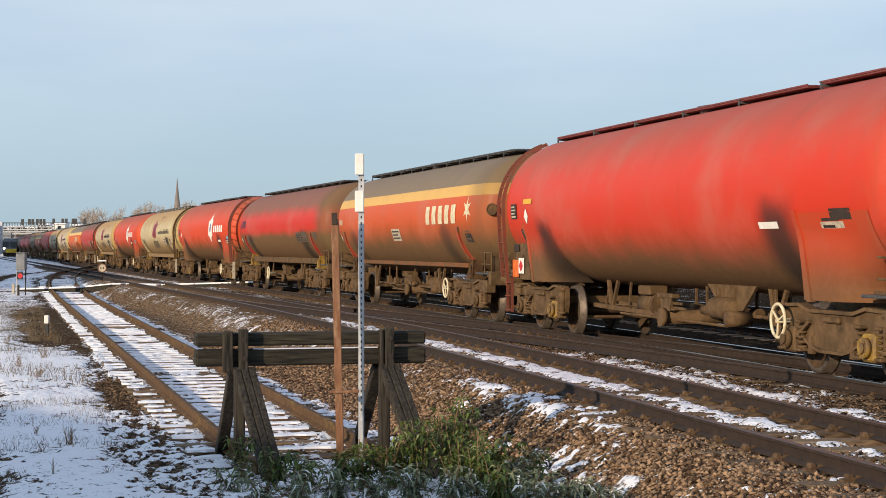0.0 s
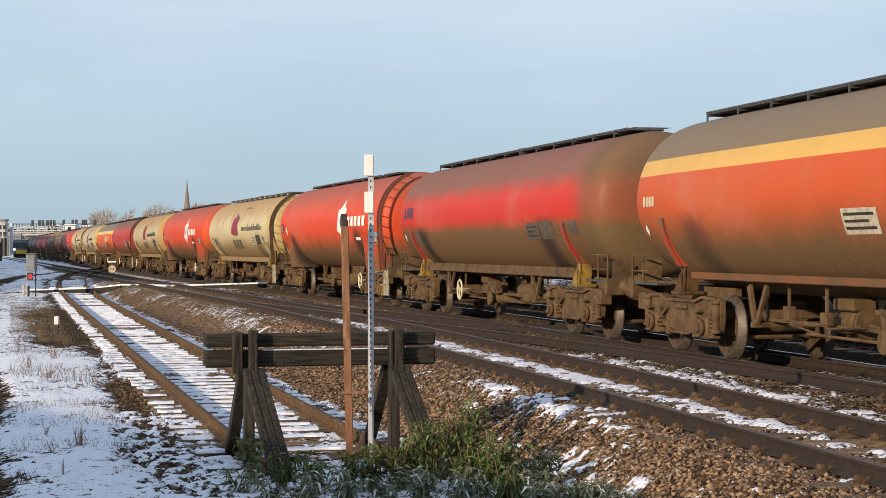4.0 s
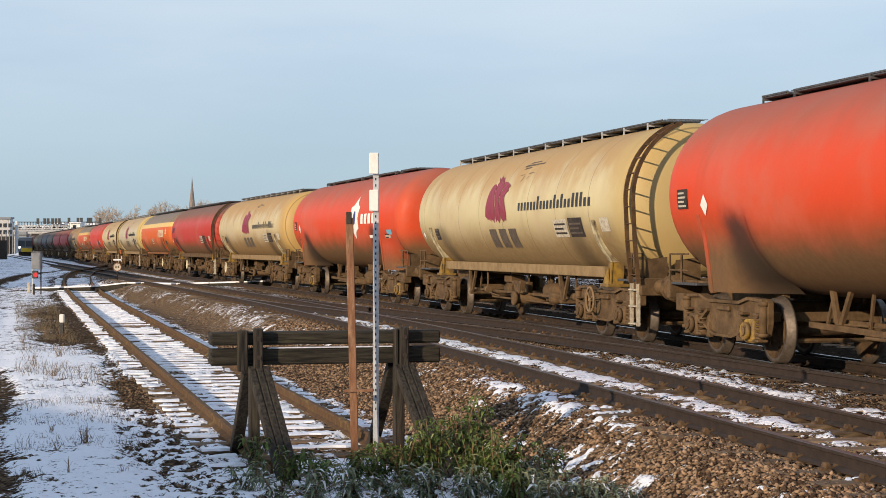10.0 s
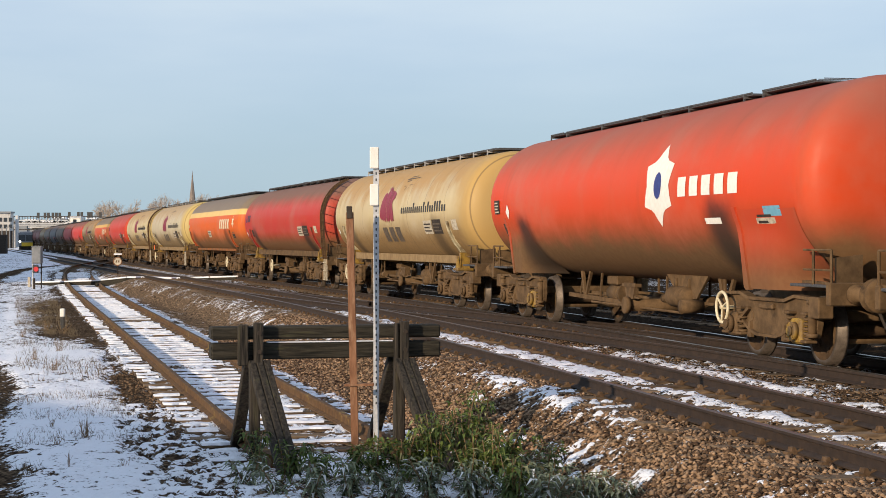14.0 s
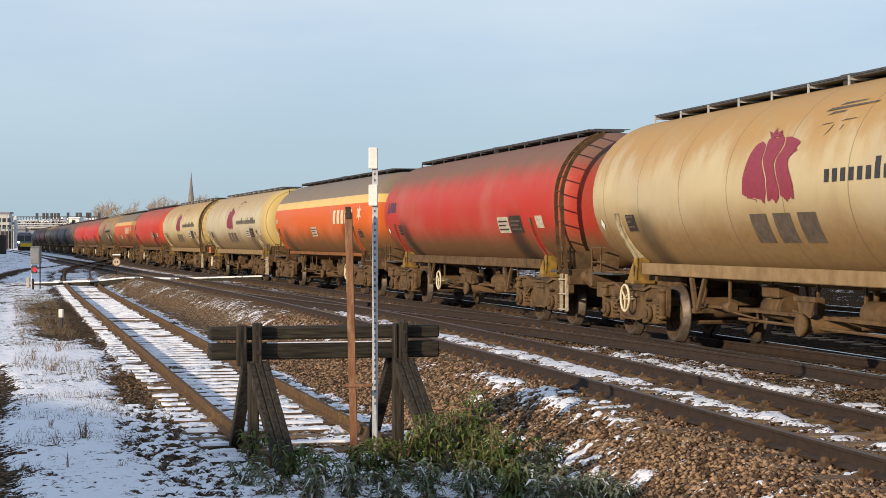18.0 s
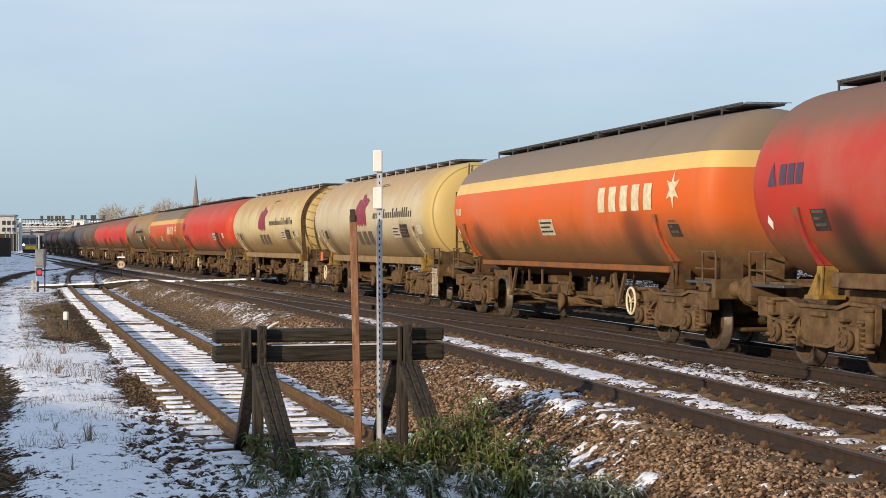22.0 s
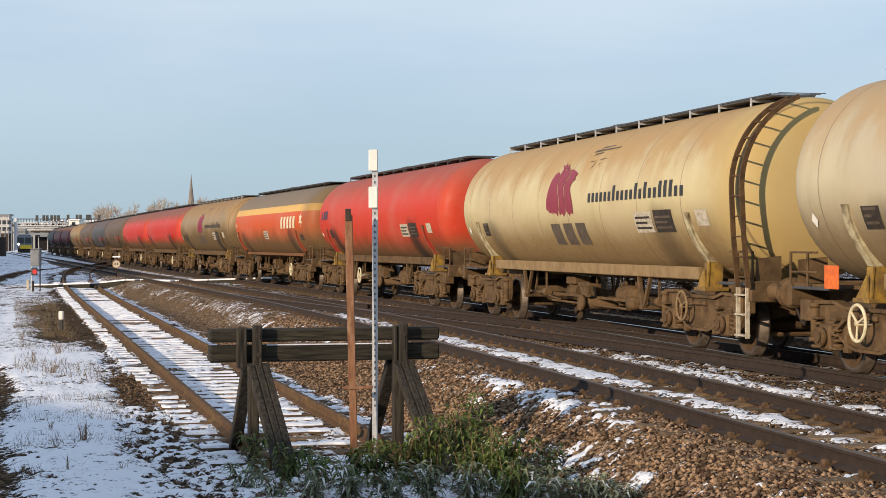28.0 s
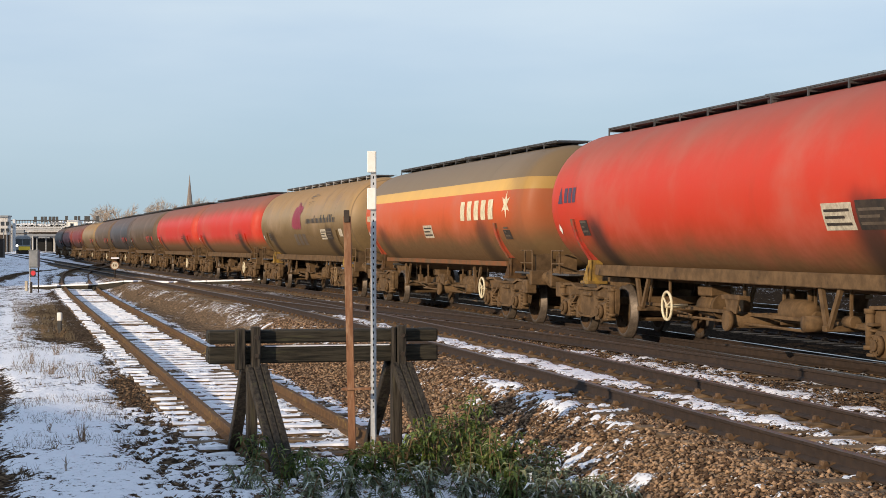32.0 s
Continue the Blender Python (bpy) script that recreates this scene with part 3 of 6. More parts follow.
def build_ground():
    dense = np.radians(np.arange(-17.0, 17.01, 0.075))
    rest = np.radians(np.concatenate([np.arange(21, 336, 7.0), np.arange(336, 343, 3.5)]))
    ang = np.concatenate([dense, rest])
    rad = np.concatenate([[0.002], np.geomspace(0.3, 13.0, 16)[:-1], np.geomspace(13.0, 60.0, 330)[:-1], np.geomspace(60.0, 260.0, 130)[:-1], np.geomspace(260, 4500, 24)])
    A, R = np.meshgrid(ang, rad)
    x, y = (R * np.sin(A)).ravel(), (R * np.cos(A)).ravel()
    z = ground_level(x, y)
    cover = snow_cover(x, y)
    snow = sstep(cover, 0.02, 0.20)
    near = 1 - sstep(np.hypot(x, y), 60, 120)
    z = z + near * (0.045 * (fbm(x, y, 6.0, 51, 3) - 0.5) + 0.04 * (fbm(x, y, 1.1, 61) - 0.5))
    z = z + snow * near * 0.045
    z = z * (1 - sstep(np.hypot(x, y), 500, 1500)) - 0.3 * sstep(np.hypot(x, y), 500, 1500)
    na, nr = len(ang), len(rad)
    i = np.arange(nr - 1)[:, None] * na
    j = np.arange(na)[None, :]
    j2 = (j + 1) % na
    q = np.stack([i + j, i + na + j, i + na + j2, i + j2], -1).reshape(-1, 4)
    me = bpy.data.meshes.new("ground")
    me.vertices.add(len(x))
    me.vertices.foreach_set("co", np.stack([x, y, z], 1).ravel())
    me.loops.add(q.size)
    me.loops.foreach_set("vertex_index", q.ravel())
    me.polygons.add(len(q))
    me.polygons.foreach_set("loop_start", np.arange(0, q.size, 4))
    me.update(calc_edges=True)
    me.polygons.foreach_set("use_smooth", [True] * len(q))
    at = me.attributes.new("snow", "FLOAT", "POINT")
    at.data.foreach_set("value", np.clip(cover, -1, 1))
    # Dark running-line ballast, the train's shade deepened in its colour; verge darker too.
    dt, _ = lateral(MAIN, x, y)
    at = me.attributes.new("dark_bed", "FLOAT", "POINT")
    dv, _ = lateral(SIDING, x, y)
    at.data.foreach_set("value", np.maximum(sstep(dt, -2.2, -0.7), 0.6 * (1 - sstep(dv, -1.2, -0.9))))
    m, n, l, p = material("stony_ground_with_snow", 0.95)
    p.inputs["Specular IOR Level"].default_value = 0.0
    co = n.new("ShaderNodeTexCoord")
    vor = n.new("ShaderNodeTexVoronoi")
    vor.inputs["Scale"].default_value = 17.0
    l.new(co.outputs["Object"], vor.inputs["Vector"])
    tone = n.new("ShaderNodeSeparateColor")
    l.new(vor.outputs["Color"], tone.inputs[0])
    big = noise_fac(n, l, 0.5, 5, 0.6)
    fine = noise_fac(n, l, 30, 5, 0.6)
    stone = blend(n, l, tone.outputs[0], (0.092, 0.061, 0.038), (0.40, 0.275, 0.170))
    stone = blend(n, l, ramp(n, l, big, 0.45, 0.7), stone, blend(n, l, tone.outputs[1], (0.085, 0.058, 0.036), (0.32, 0.218, 0.135)))
    stone = blend(n, l, ramp(n, l, vor.outputs["Distance"], 0.35, 0.75), stone, (0.03, 0.021, 0.015))
    # near-black stone: dark ballast and the shade behind the train in one colour
    dark_bed = n.new("ShaderNodeAttribute")
    dark_bed.attribute_name = "dark_bed"
    stone = blend(n, l, dark_bed.outputs["Fac"], stone, blend(n, l, tone.outputs[1], (0.014, 0.011, 0.009), (0.050, 0.036, 0.025)))
    sa = n.new("ShaderNodeAttribute")
    sa.attribute_name = "snow"
    lump = noise_fac(n, l, 9.0, 4, 0.6)
    mask = calc(n, l, "ADD", sa.outputs["Fac"], calc(n, l, "MULTIPLY", calc(n, l, "SUBTRACT", fine, 0.5), 0.55))
    mask = calc(n, l, "ADD", mask, calc(n, l, "MULTIPLY", calc(n, l, "SUBTRACT", lump, 0.5), 0.85))
    mask = calc(n, l, "SUBTRACT", mask, calc(n, l, "MULTIPLY", calc(n, l, "SUBTRACT", tone.outputs[2], 0.5), 0.16))
    mask = ramp(n, l, mask, 0.055, 0.135)
    snowc = blend(n, l, fine, (0.73, 0.745, 0.78), (0.84, 0.845, 0.87))
    l.new(blend(n, l, mask, stone, snowc), p.inputs["Base Color"])
    hgt = calc(n, l, "ADD", calc(n, l, "MULTIPLY", calc(n, l, "SUBTRACT", 1.0, vor.outputs["Distance"]), calc(n, l, "SUBTRACT", 1.0, calc(n, l, "MULTIPLY", mask, 0.85))), calc(n, l, "MULTIPLY", mask, 0.5))
    hgt = calc(n, l, "ADD", hgt, calc(n, l, "MULTIPLY", fine, 0.35))
    bump(n, l, p, calc(n, l, "ADD", hgt, calc(n, l, "MULTIPLY", lump, 0.8)), 0.9, 0.035)
    me.materials.append(m)
    return tagged(new("ground", me), "brown ballast and verge partly covered with thin snow", "ground", kind="structure")


ground = build_ground()

# ---- tracks ----
RAIL = [(-0.07, -0.16), (0.07, -0.16), (0.07, -0.145), (0.012, -0.12), (0.012, -0.04), (0.036, -0.03), (0.036, -0.004), (0.028, 0.0), (-0.028, 0.0), (-0.036, -0.004), (-0.036, -0.03), (-0.012, -0.04), (-0.012, -0.12), (-0.07, -0.145)]
RAIL_M = [0, 0, 0, 0, 0, 0, 1, 1, 1, 0, 0, 0, 0, 0]
GAUGE = 0.7525


def rail_mesh(line, s0, s1, z, off, mats, old=False):
    me = sweep(line, s0, s1, 1.5, RAIL, z, None if old else RAIL_M, off)
    for mt in mats:
        me.materials.append(mt)
    return me


def sleeper_mesh(name, length, w, h, mat):
    bm = bmesh.new()
    box(bm, -length / 2, length / 2, -w / 2, w / 2, -h, 0, 0.012)
    me = bpy.data.meshes.new(name)
    bm.to_mesh(me)
    bm.free()
    me.materials.append(mat)
    return me


def chair_rows(line, s0, s1, step, z, mat, name="rail_chairs"):
    """Cast chairs with their keys on each sleeper, both rails, as one mesh."""
    prof = [(-0.165, 0.0), (-0.16, 0.022), (-0.125, 0.026), (-0.115, 0.062), (-0.09, 0.066), (-0.07, 0.034), (-0.035, 0.05), (0.035, 0.05), (0.07, 0.034), (0.09, 0.066), (0.115, 0.062), (0.125, 0.026), (0.16, 0.022), (0.165, 0.0)]
    verts, faces = [], []
    for s in np.arange(s0, s1, step):
        zz = z(s) if callable(z) else z
        x0, y0, h = line.at(s, 0.0)
        for side in (-GAUGE, GAUGE):
            base = len(verts)
            for a in (-0.045, 0.045):
                for px, pz in prof:
                    dx, dy = side + px, a
                    verts.append((float(x0 + dx * math.cos(h) - dy * math.sin(h)), float(y0 + dx * math.sin(h) + dy * math.cos(h)), zz - 0.165 + pz))
            k = len(prof)
            for j in range(k - 1):
                faces.append((base + j, base + j + 1, base + k + j + 1, base + k + j))
            faces.append(tuple(base + j for j in range(k))[::-1])
            faces.append(tuple(base + k + j for j in range(k)))
    me = bpy.data.meshes.new(name)
    me.from_pydata(verts, [], faces)
    me.materials.append(mat)
    return me


def build_track(name, label, line, s0, s1, z, step, sl_mesh, rail_mats, old=False, split=(0, 0), chairs=True):
    track = thing(name, Matrix.Identity(4), label, "railway track", kind="structure")
    zf = z if callable(z) else (lambda s: z)
    for side in (-GAUGE, GAUGE):
        part("rail", rail_mesh(line, s0, s1, z, side, rail_mats, old), None, track)
    verts, faces = [], []
    for i, s in enumerate(np.arange(s0 + 0.3, s1, step)):
        x, y, h = line.at(s)
        m = Matrix.Translation((float(x), float(y), zf(s) - 0.165)) @ Matrix.Rotation(float(h) + random.uniform(-0.012, 0.012), 4, "Z")
        if split[0] <= s <= split[1]:
            o = part("sleeper", sl_mesh, None, track)
            o.matrix_world = m
        else:
            base = len(verts)
            verts += [tuple(m @ v.co) for v in sl_mesh.vertices]
            faces += [tuple(base + k for k in f.vertices) for f in sl_mesh.polygons]
    if verts:
        me = bpy.data.meshes.new("distant_sleepers")
        me.from_pydata(verts, [], faces)
        me.materials.append(sl_mesh.materials[0])
        part("distant_sleepers", me, None, track)["kind"] = "stuff"
    if chairs:
        part("rail_chairs", chair_rows(line, s0 + 0.3, min(s1, 90), step, z, M_chair), None, track)["kind"] = "stuff"
    return track


SLEEPER = sleeper_mesh("sleeper", 2.6, 0.25, 0.13, M_sleeper)


def separation(s):
    """Metres from the main line's centre to the second track's, at a station of the main line."""
    x, y, _ = MAIN.at(np.array([s]))
    return float(lateral(SECOND, x, y)[0][0])


def crossover(s):
    return -separation(s) * float(sstep(s, 16.0, 62.0))


build_track("second_track", "rusty steel track on dark sleepers and ballast", SECOND, 6, 420, 0.0, 0.70, SLEEPER, (M_rail, M_head), split=(12, 75))
build_track("main_track", "main running track with polished railheads under the train", MAIN, 6, 420, 0.0, 0.70, SLEEPER, (M_rail, M_polish), split=(15, 60))
build_track("far_track", "track behind the train on snowy ballast", FAR, 6, 420, 0.0, 0.70, SLEEPER, (M_rail, M_polish))
build_track("outer_track", "snow-edged track furthest behind the train", OUTER, 6, 420, 0.0, 0.70, SLEEPER, (M_rail, M_polish), chairs=False)
link = thing("crossover_track", Matrix.Identity(4), "crossover rails linking the main and second tracks", "railway track", kind="structure")
for side in (-GAUGE, GAUGE):
    o = part("rail", rail_mesh(MAIN, 17.5, 60, 0.002, lambda s: crossover(s) + side, (M_rail, M_head)), None, link)
for s0, s1, off in ((33, 38, 1.38), (44, 50, -0.69), (47, 53, 0.64)):
    part("check_rail", rail_mesh(MAIN, s0, s1, 0.0, lambda s: crossover(s) + off, (M_rail, M_rail)), None, link)


# ---- loose ballast ----
def scatter_stones(count, seed, s_range, d_range, size, line, keep_snow=0.45):
    rng = np.random.default_rng(seed)
    u = rng.random(count * 3) ** 1.5
    s = s_range[0] + (s_range[1] - s_range[0]) * u
    d = rng.uniform(*d_range, count * 3)
    x, y, _ = line.at(s, d)
    ok = sstep(snow_cover(x, y), 0.0, 0.25) < keep_snow
    dm, _ = lateral(SECOND, x, y)
    ds, _ = lateral(SIDING, x, y)
    for c in (np.abs(np.abs(dm) - GAUGE), np.abs(np.abs(ds) - GAUGE)):
        ok &= c > 0.10
    x, y = x[ok][:count], y[ok][:count]
    n = len(x)
    z = ground_level(x, y) + 0.045 * (fbm(x, y, 6.0, 51, 3) - 0.5) + 0.04 * (fbm(x, y, 1.1, 61) - 0.5)
    base = np.array([(1, 0, 0), (-1, 0, 0), (0, 1, 0), (0, -1, 0), (0, 0, 1), (0, 0, -1)], float)
    tri = np.array([(0, 2, 4), (2, 1, 4), (1, 3, 4), (3, 0, 4), (2, 0, 5), (1, 2, 5), (3, 1, 5), (0, 3, 5)])
    r = rng.uniform(size[0], size[1], n)[:, None, None]
    a = rng.uniform(0, 2 * math.pi, n)
    b = rng.uniform(-0.7, 0.7, n)
    P = base[None] * rng.uniform(0.35, 1.35, (n, 6, 1)) * r * np.array([1.15, 0.95, 0.75])
    cb, sb, ca, sa = np.cos(b), np.sin(b), np.cos(a), np.sin(a)
    Y = P[:, :, 1] * cb[:, None] - P[:, :, 2] * sb[:, None]
    Z = P[:, :, 1] * sb[:, None] + P[:, :, 2] * cb[:, None]
    X = P[:, :, 0] * ca[:, None] - Y * sa[:, None]
    Y = P[:, :, 0] * sa[:, None] + Y * ca[:, None]
    V = np.stack([X + x[:, None], Y + y[:, None], Z + (z + 0.3 * r[:, 0, 0])[:, None]], -1).reshape(-1, 3)
    F = (tri[None] + 6 * np.arange(n)[:, None, None]).reshape(-1, 3)
    return V, F


def stones_object(name, label, sets, mat):
    V, F, o = [], [], 0
    for v, f in sets:
        V.append(v)
        F.append(f + o)
        o += len(v)
    V, F = np.concatenate(V), np.concatenate(F)
    me = bpy.data.meshes.new(name)
    me.vertices.add(len(V))
    me.vertices.foreach_set("co", V.ravel())
    me.loops.add(F.size)
    me.loops.foreach_set("vertex_index", F.ravel())
    me.polygons.add(len(F))
    me.polygons.foreach_set("loop_start", np.arange(0, F.size, 3))
    me.update(calc_edges=True)
    me.materials.append(mat)
    return tagged(new(name, me), label, "ballast", kind="stuff")


def stone_material(name, a, b, c):
    m, n, l, p = material(name, 0.95)
    p.inputs["Specular IOR Level"].default_value = 0.05
    g = n.new("ShaderNodeNewGeometry")
    f = noise_fac(n, l, 18, 4, 0.6)
    col = blend(n, l, ramp(n, l, g.outputs["Random Per Island"], 0.05, 1.15), a, b)
    col = blend(n, l, ramp(n, l, f, 0.45, 0.8), col, c)
    l.new(col, p.inputs["Base Color"])
    return m


M_stone = stone_material("brown_ballast_stone", (0.045, 0.028, 0.019), (0.41, 0.272, 0.168), (0.12, 0.075, 0.046))
M_stone_dark = stone_material("oily_ballast_stone", (0.05, 0.033, 0.022), (0.23, 0.15, 0.09), (0.09, 0.06, 0.038))
stones_object("bank_stones", "loose brown ballast on the bank and shoulder", [
    scatter_stones(42000, 3, (10, 44), (-3.6, -0.85), (0.010, 0.038), SECOND)], M_stone)
stones_object("track_stones", "dark oily ballast between and beside the rails", [
    scatter_stones(9000, 5, (12, 45), (-0.66, 2.4), (0.012, 0.030), SECOND, 0.5),
    scatter_stones(3000, 6, (18, 45), (-1.4, 0.6), (0.012, 0.030), MAIN, 0.5),
    scatter_stones(1000, 4, (20, 33), (-1.8, -1.2), (0.012, 0.034), SIDING, 0.5)], M_stone_dark)

# ---- the tank train ----
BARREL = {"smooth": (1.468, 2.437), "striped": (1.42, 2.405), "sill": (1.42, 2.425)}   # radius, height of the middle
WAGON, SPEED = 18.737, 6.511
PIVOT, WHEEL_R, AXLE = 6.55, 0.47, 1.12
MESHES = {}


def shared(key, make, mat, smooth=False):
    """One mesh for all alike parts."""
    if key not in MESHES:
        bm = bmesh.new()
        make(bm)
        me = bpy.data.meshes.new(str(key))
        if smooth:
            for f in bm.faces:
                f.smooth = True
        bm.to_mesh(me)
        bm.free()
        for mt in (mat if isinstance(mat, (list, tuple)) else [mat]):
            me.materials.append(mt)
        MESHES[key] = me
    return MESHES[key]


def radius_at(x, style="sill"):
    """Barrel radius and centre height along the wagon: the belly rises towards the ends, the crown stays level."""
    r0, z0 = BARREL[style]
    if style == "striped":
        t = min(1.0, max(0.0, (abs(x) - 6.45) / 1.7))
        return r0 - 0.11 * t, z0 + 0.09 * t
    t = float(sstep(abs(x), 4.6, 8.2))
    return r0 - 0.06 * t, z0 + 0.06 * t


def make_tank(bm, style):
    xs = [(x, 0.0) for x in np.linspace(-7.95, 7.95, 49)]
    rings = []
    n = 56
    dome = [(8.60, 0.0), (8.592, 0.22), (8.565, 0.48), (8.52, 0.70), (8.44, 0.86), (8.32, 0.955), (8.17, 0.99)]
    stations = [(-x, k) for x, k in dome] + [(x, 1.0) for x, _ in xs] + [(x, k) for x, k in dome[::-1]]
    for x, k in stations:
        r, zc = radius_at(x, style)
        if k < 1e-3:
            rings.append([bm.verts.new((x, 0, zc))])
        else:
            rings.append([bm.verts.new((x, r * k * math.sin(2 * math.pi * i / n), zc + r * k * math.cos(2 * math.pi * i / n))) for i in range(n)])
    for a, b in zip(rings, rings[1:]):
        for i in range(n):
            if len(a) == 1:
                bm.faces.new((a[0], b[i], b[(i + 1) % n]))
            elif len(b) == 1:
                bm.faces.new((a[i], b[0], a[(i + 1) % n]))
            else:
                bm.faces.new((a[i], b[i], b[(i + 1) % n], a[(i + 1) % n]))
    bmesh.ops.recalc_face_normals(bm, faces=bm.faces)


def on_tank(x, z, lift=0.006, side=-1, style="sill"):
    """A point of the barrel's skin at height z, on the side towards -y or +y."""
    r, zc = radius_at(x, style)
    a = math.asin(max(-0.98, min(0.98, (z - zc) / r)))
    return Vector((x, side * (r + lift) * math.cos(a), zc + (r + lift) * math.sin(a)))


def decal(bm, poly, style, side=-1, lift=0.006, strips=12):
    """Fills an outline of (x, girth) with narrow level strips that follow the barrel."""
    vs = [p[1] for p in poly]
    lo, hi = min(vs), max(vs)
    cuts = np.linspace(lo, hi, strips + 1)

    def spans(v):
        out = []
        for (x1, v1), (x2, v2) in zip(poly, poly[1:] + poly[:1]):
            if (v1 <= v < v2) or (v2 <= v < v1):
                out.append(x1 + (v - v1) / (v2 - v1) * (x2 - x1))
        return sorted(out)
    for a, b in zip(cuts, cuts[1:]):
        e = (b - a) * 0.02
        sa, sb = spans(a + e), spans(b - e)
        if len(sa) != len(sb):
            sa = sb = spans((a + b) / 2)
        for k in range(0, len(sa) - 1, 2):
            q = [on_tank(x, v, lift, side, style) for x, v in ((sa[k], a), (sa[k + 1], a), (sb[k + 1], b), (sb[k], b))]
            vv = [bm.verts.new(p) for p in q]
            f = bm.faces.new(vv if side < 0 else vv[::-1])
            f.smooth = True
    bmesh.ops.remove_doubles(bm, verts=bm.verts, dist=0.008)


def rect(x0, x1, v0, v1):
    return [(x0, v0), (x1, v0), (x1, v1), (x0, v1)]


def star(cx, cv, w, h, n, inner):
    pts = []
    for i in range(2 * n):
        a = math.pi / 2 + math.pi * i / n
        k = 1.0 if i % 2 == 0 else inner
        pts.append((cx + k * w * math.cos(a), cv + k * h * math.sin(a)))
    return pts


def oval(cx, cv, w, h, n=16):
    return [(cx + w * math.cos(2 * math.pi * i / n), cv + h * math.sin(2 * math.pi * i / n)) for i in range(n)]


def make_bogie_side(y):
    """One cast side frame with its dropped centre, axleboxes' horns and springs."""
    def f(bm):
        s = -1 if y < 0 else 1
        def slab(x0, x1, out, z0, z1, bevel=0.01):
            box(bm, x0, x1, min(y, y + s * out), max(y, y + s * out), z0, z1, bevel)
        top = [(-1.62, 0.58), (-1.62, 0.88), (-1.52, 0.93), (-0.95, 0.95), (-0.62, 0.88), (0.62, 0.88), (0.95, 0.95), (1.52, 0.93), (1.62, 0.88), (1.62, 0.58)]
        low = [(1.54, 0.40), (1.40, 0.38), (1.33, 0.55), (0.92, 0.56), (0.80, 0.48), (0.58, 0.38), (0.34, 0.33), (-0.34, 0.33), (-0.58, 0.38), (-0.80, 0.48), (-0.92, 0.56), (-1.33, 0.55), (-1.40, 0.38), (-1.54, 0.40)]
        plate(bm, [(x, y, z) for x, z in top + low], (0, s * 0.075, 0))
        # raised rims of the casting, above and below
        for p, q in zip(top[2:-2], top[3:-2]):
            beam(bm, (p[0], y + s * 0.06, p[1] - 0.02), (q[0], y + s * 0.06, q[1] - 0.02), 0.14, 0.045)
        for p, q in zip(low[3:10], low[4:11]):
            beam(bm, (p[0], y + s * 0.06, p[1] + 0.02), (q[0], y + s * 0.06, q[1] + 0.02), 0.13, 0.04)
        # bolster cap
        slab(-0.24, 0.24, 0.13, 0.72, 0.80, 0.02)
        # damper pillars at the ends
        for x in (-1.52, 1.52):
            rod(bm, (x, y + s * 0.11, 0.42), (x, y + s * 0.11, 0.86), 0.062, 10)
            rod(bm, (x, y + s * 0.11, 0.40), (x, y + s * 0.11, 0.45), 0.085, 10)
            rod(bm, (x, y + s * 0.11, 0.84), (x, y + s * 0.11, 0.90), 0.080, 10)
        for x in (-AXLE, AXLE):
            for dx in (-0.27, 0.27):
                for k in range(5):
                    torus(bm, (x + dx, y + s * 0.10, 0.38 + 0.065 * k), (0.1, 0, 1), 0.062, 0.02, 10, 5)
                box(bm, x + dx - 0.09, x + dx + 0.09, min(y + s * 0.02, y + s * 0.19), max(y + s * 0.02, y + s * 0.19), 0.69, 0.73, 0.01)
                box(bm, x + dx - 0.09, x + dx + 0.09, min(y + s * 0.02, y + s * 0.19), max(y + s * 0.02, y + s * 0.19), 0.32, 0.36, 0.01)
            beam(bm, (x * 0.55, y + s * 0.11, 0.72), (x * 0.86, y + s * 0.14, 0.50), 0.05, 0.05)
        for x in (-0.60, 0.60):
            slab(x - 0.012, x + 0.012, 0.085, 0.56, 0.72, 0.0)
            rod(bm, (x, y + s * 0.065, 0.60), (x, y + s * 0.085, 0.60), 0.07, 12)
            plate(bm, [(x - 0.07, y + s * 0.07, 0.30), (x + 0.07, y + s * 0.07, 0.30), (x + 0.03, y + s * 0.07, 0.52), (x - 0.03, y + s * 0.07, 0.52)], (0, s * 0.05, 0))
    return f


def make_axlebox(bm):
    box(bm, -0.17, 0.17, -0.10, 0.10, -0.17, 0.17, 0.03)
    rod(bm, (0, -0.17, 0), (0, -0.10, 0), 0.125, 14)
    rod(bm, (0, -0.20, 0), (0, -0.17, 0), 0.07, 10)
    for a in range(4):
        b = math.pi / 4 + a * math.pi / 2
        rod(bm, (0.10 * math.cos(b), -0.185, 0.10 * math.sin(b)), (0.10 * math.cos(b), -0.17, 0.10 * math.sin(b)), 0.02, 6)


def make_bolster(bm):
    box(bm, -0.22, 0.22, -1.0, 1.0, 0.50, 0.86, 0.03)
    for x in (-1.25, 1.25):
        box(bm, x - 0.05, x + 0.05, -0.95, 0.95, 0.60, 0.74, 0.01)
    for x in (-0.52, 0.52, -1.47, 1.47):
        for y in (-0.75, 0.75):
            box(bm, x - 0.04, x + 0.04, y - 0.05, y + 0.05, 0.30, 0.62, 0.01)
        rod(bm, (x, -0.8, 0.34), (x, 0.8, 0.34), 0.035, 6)


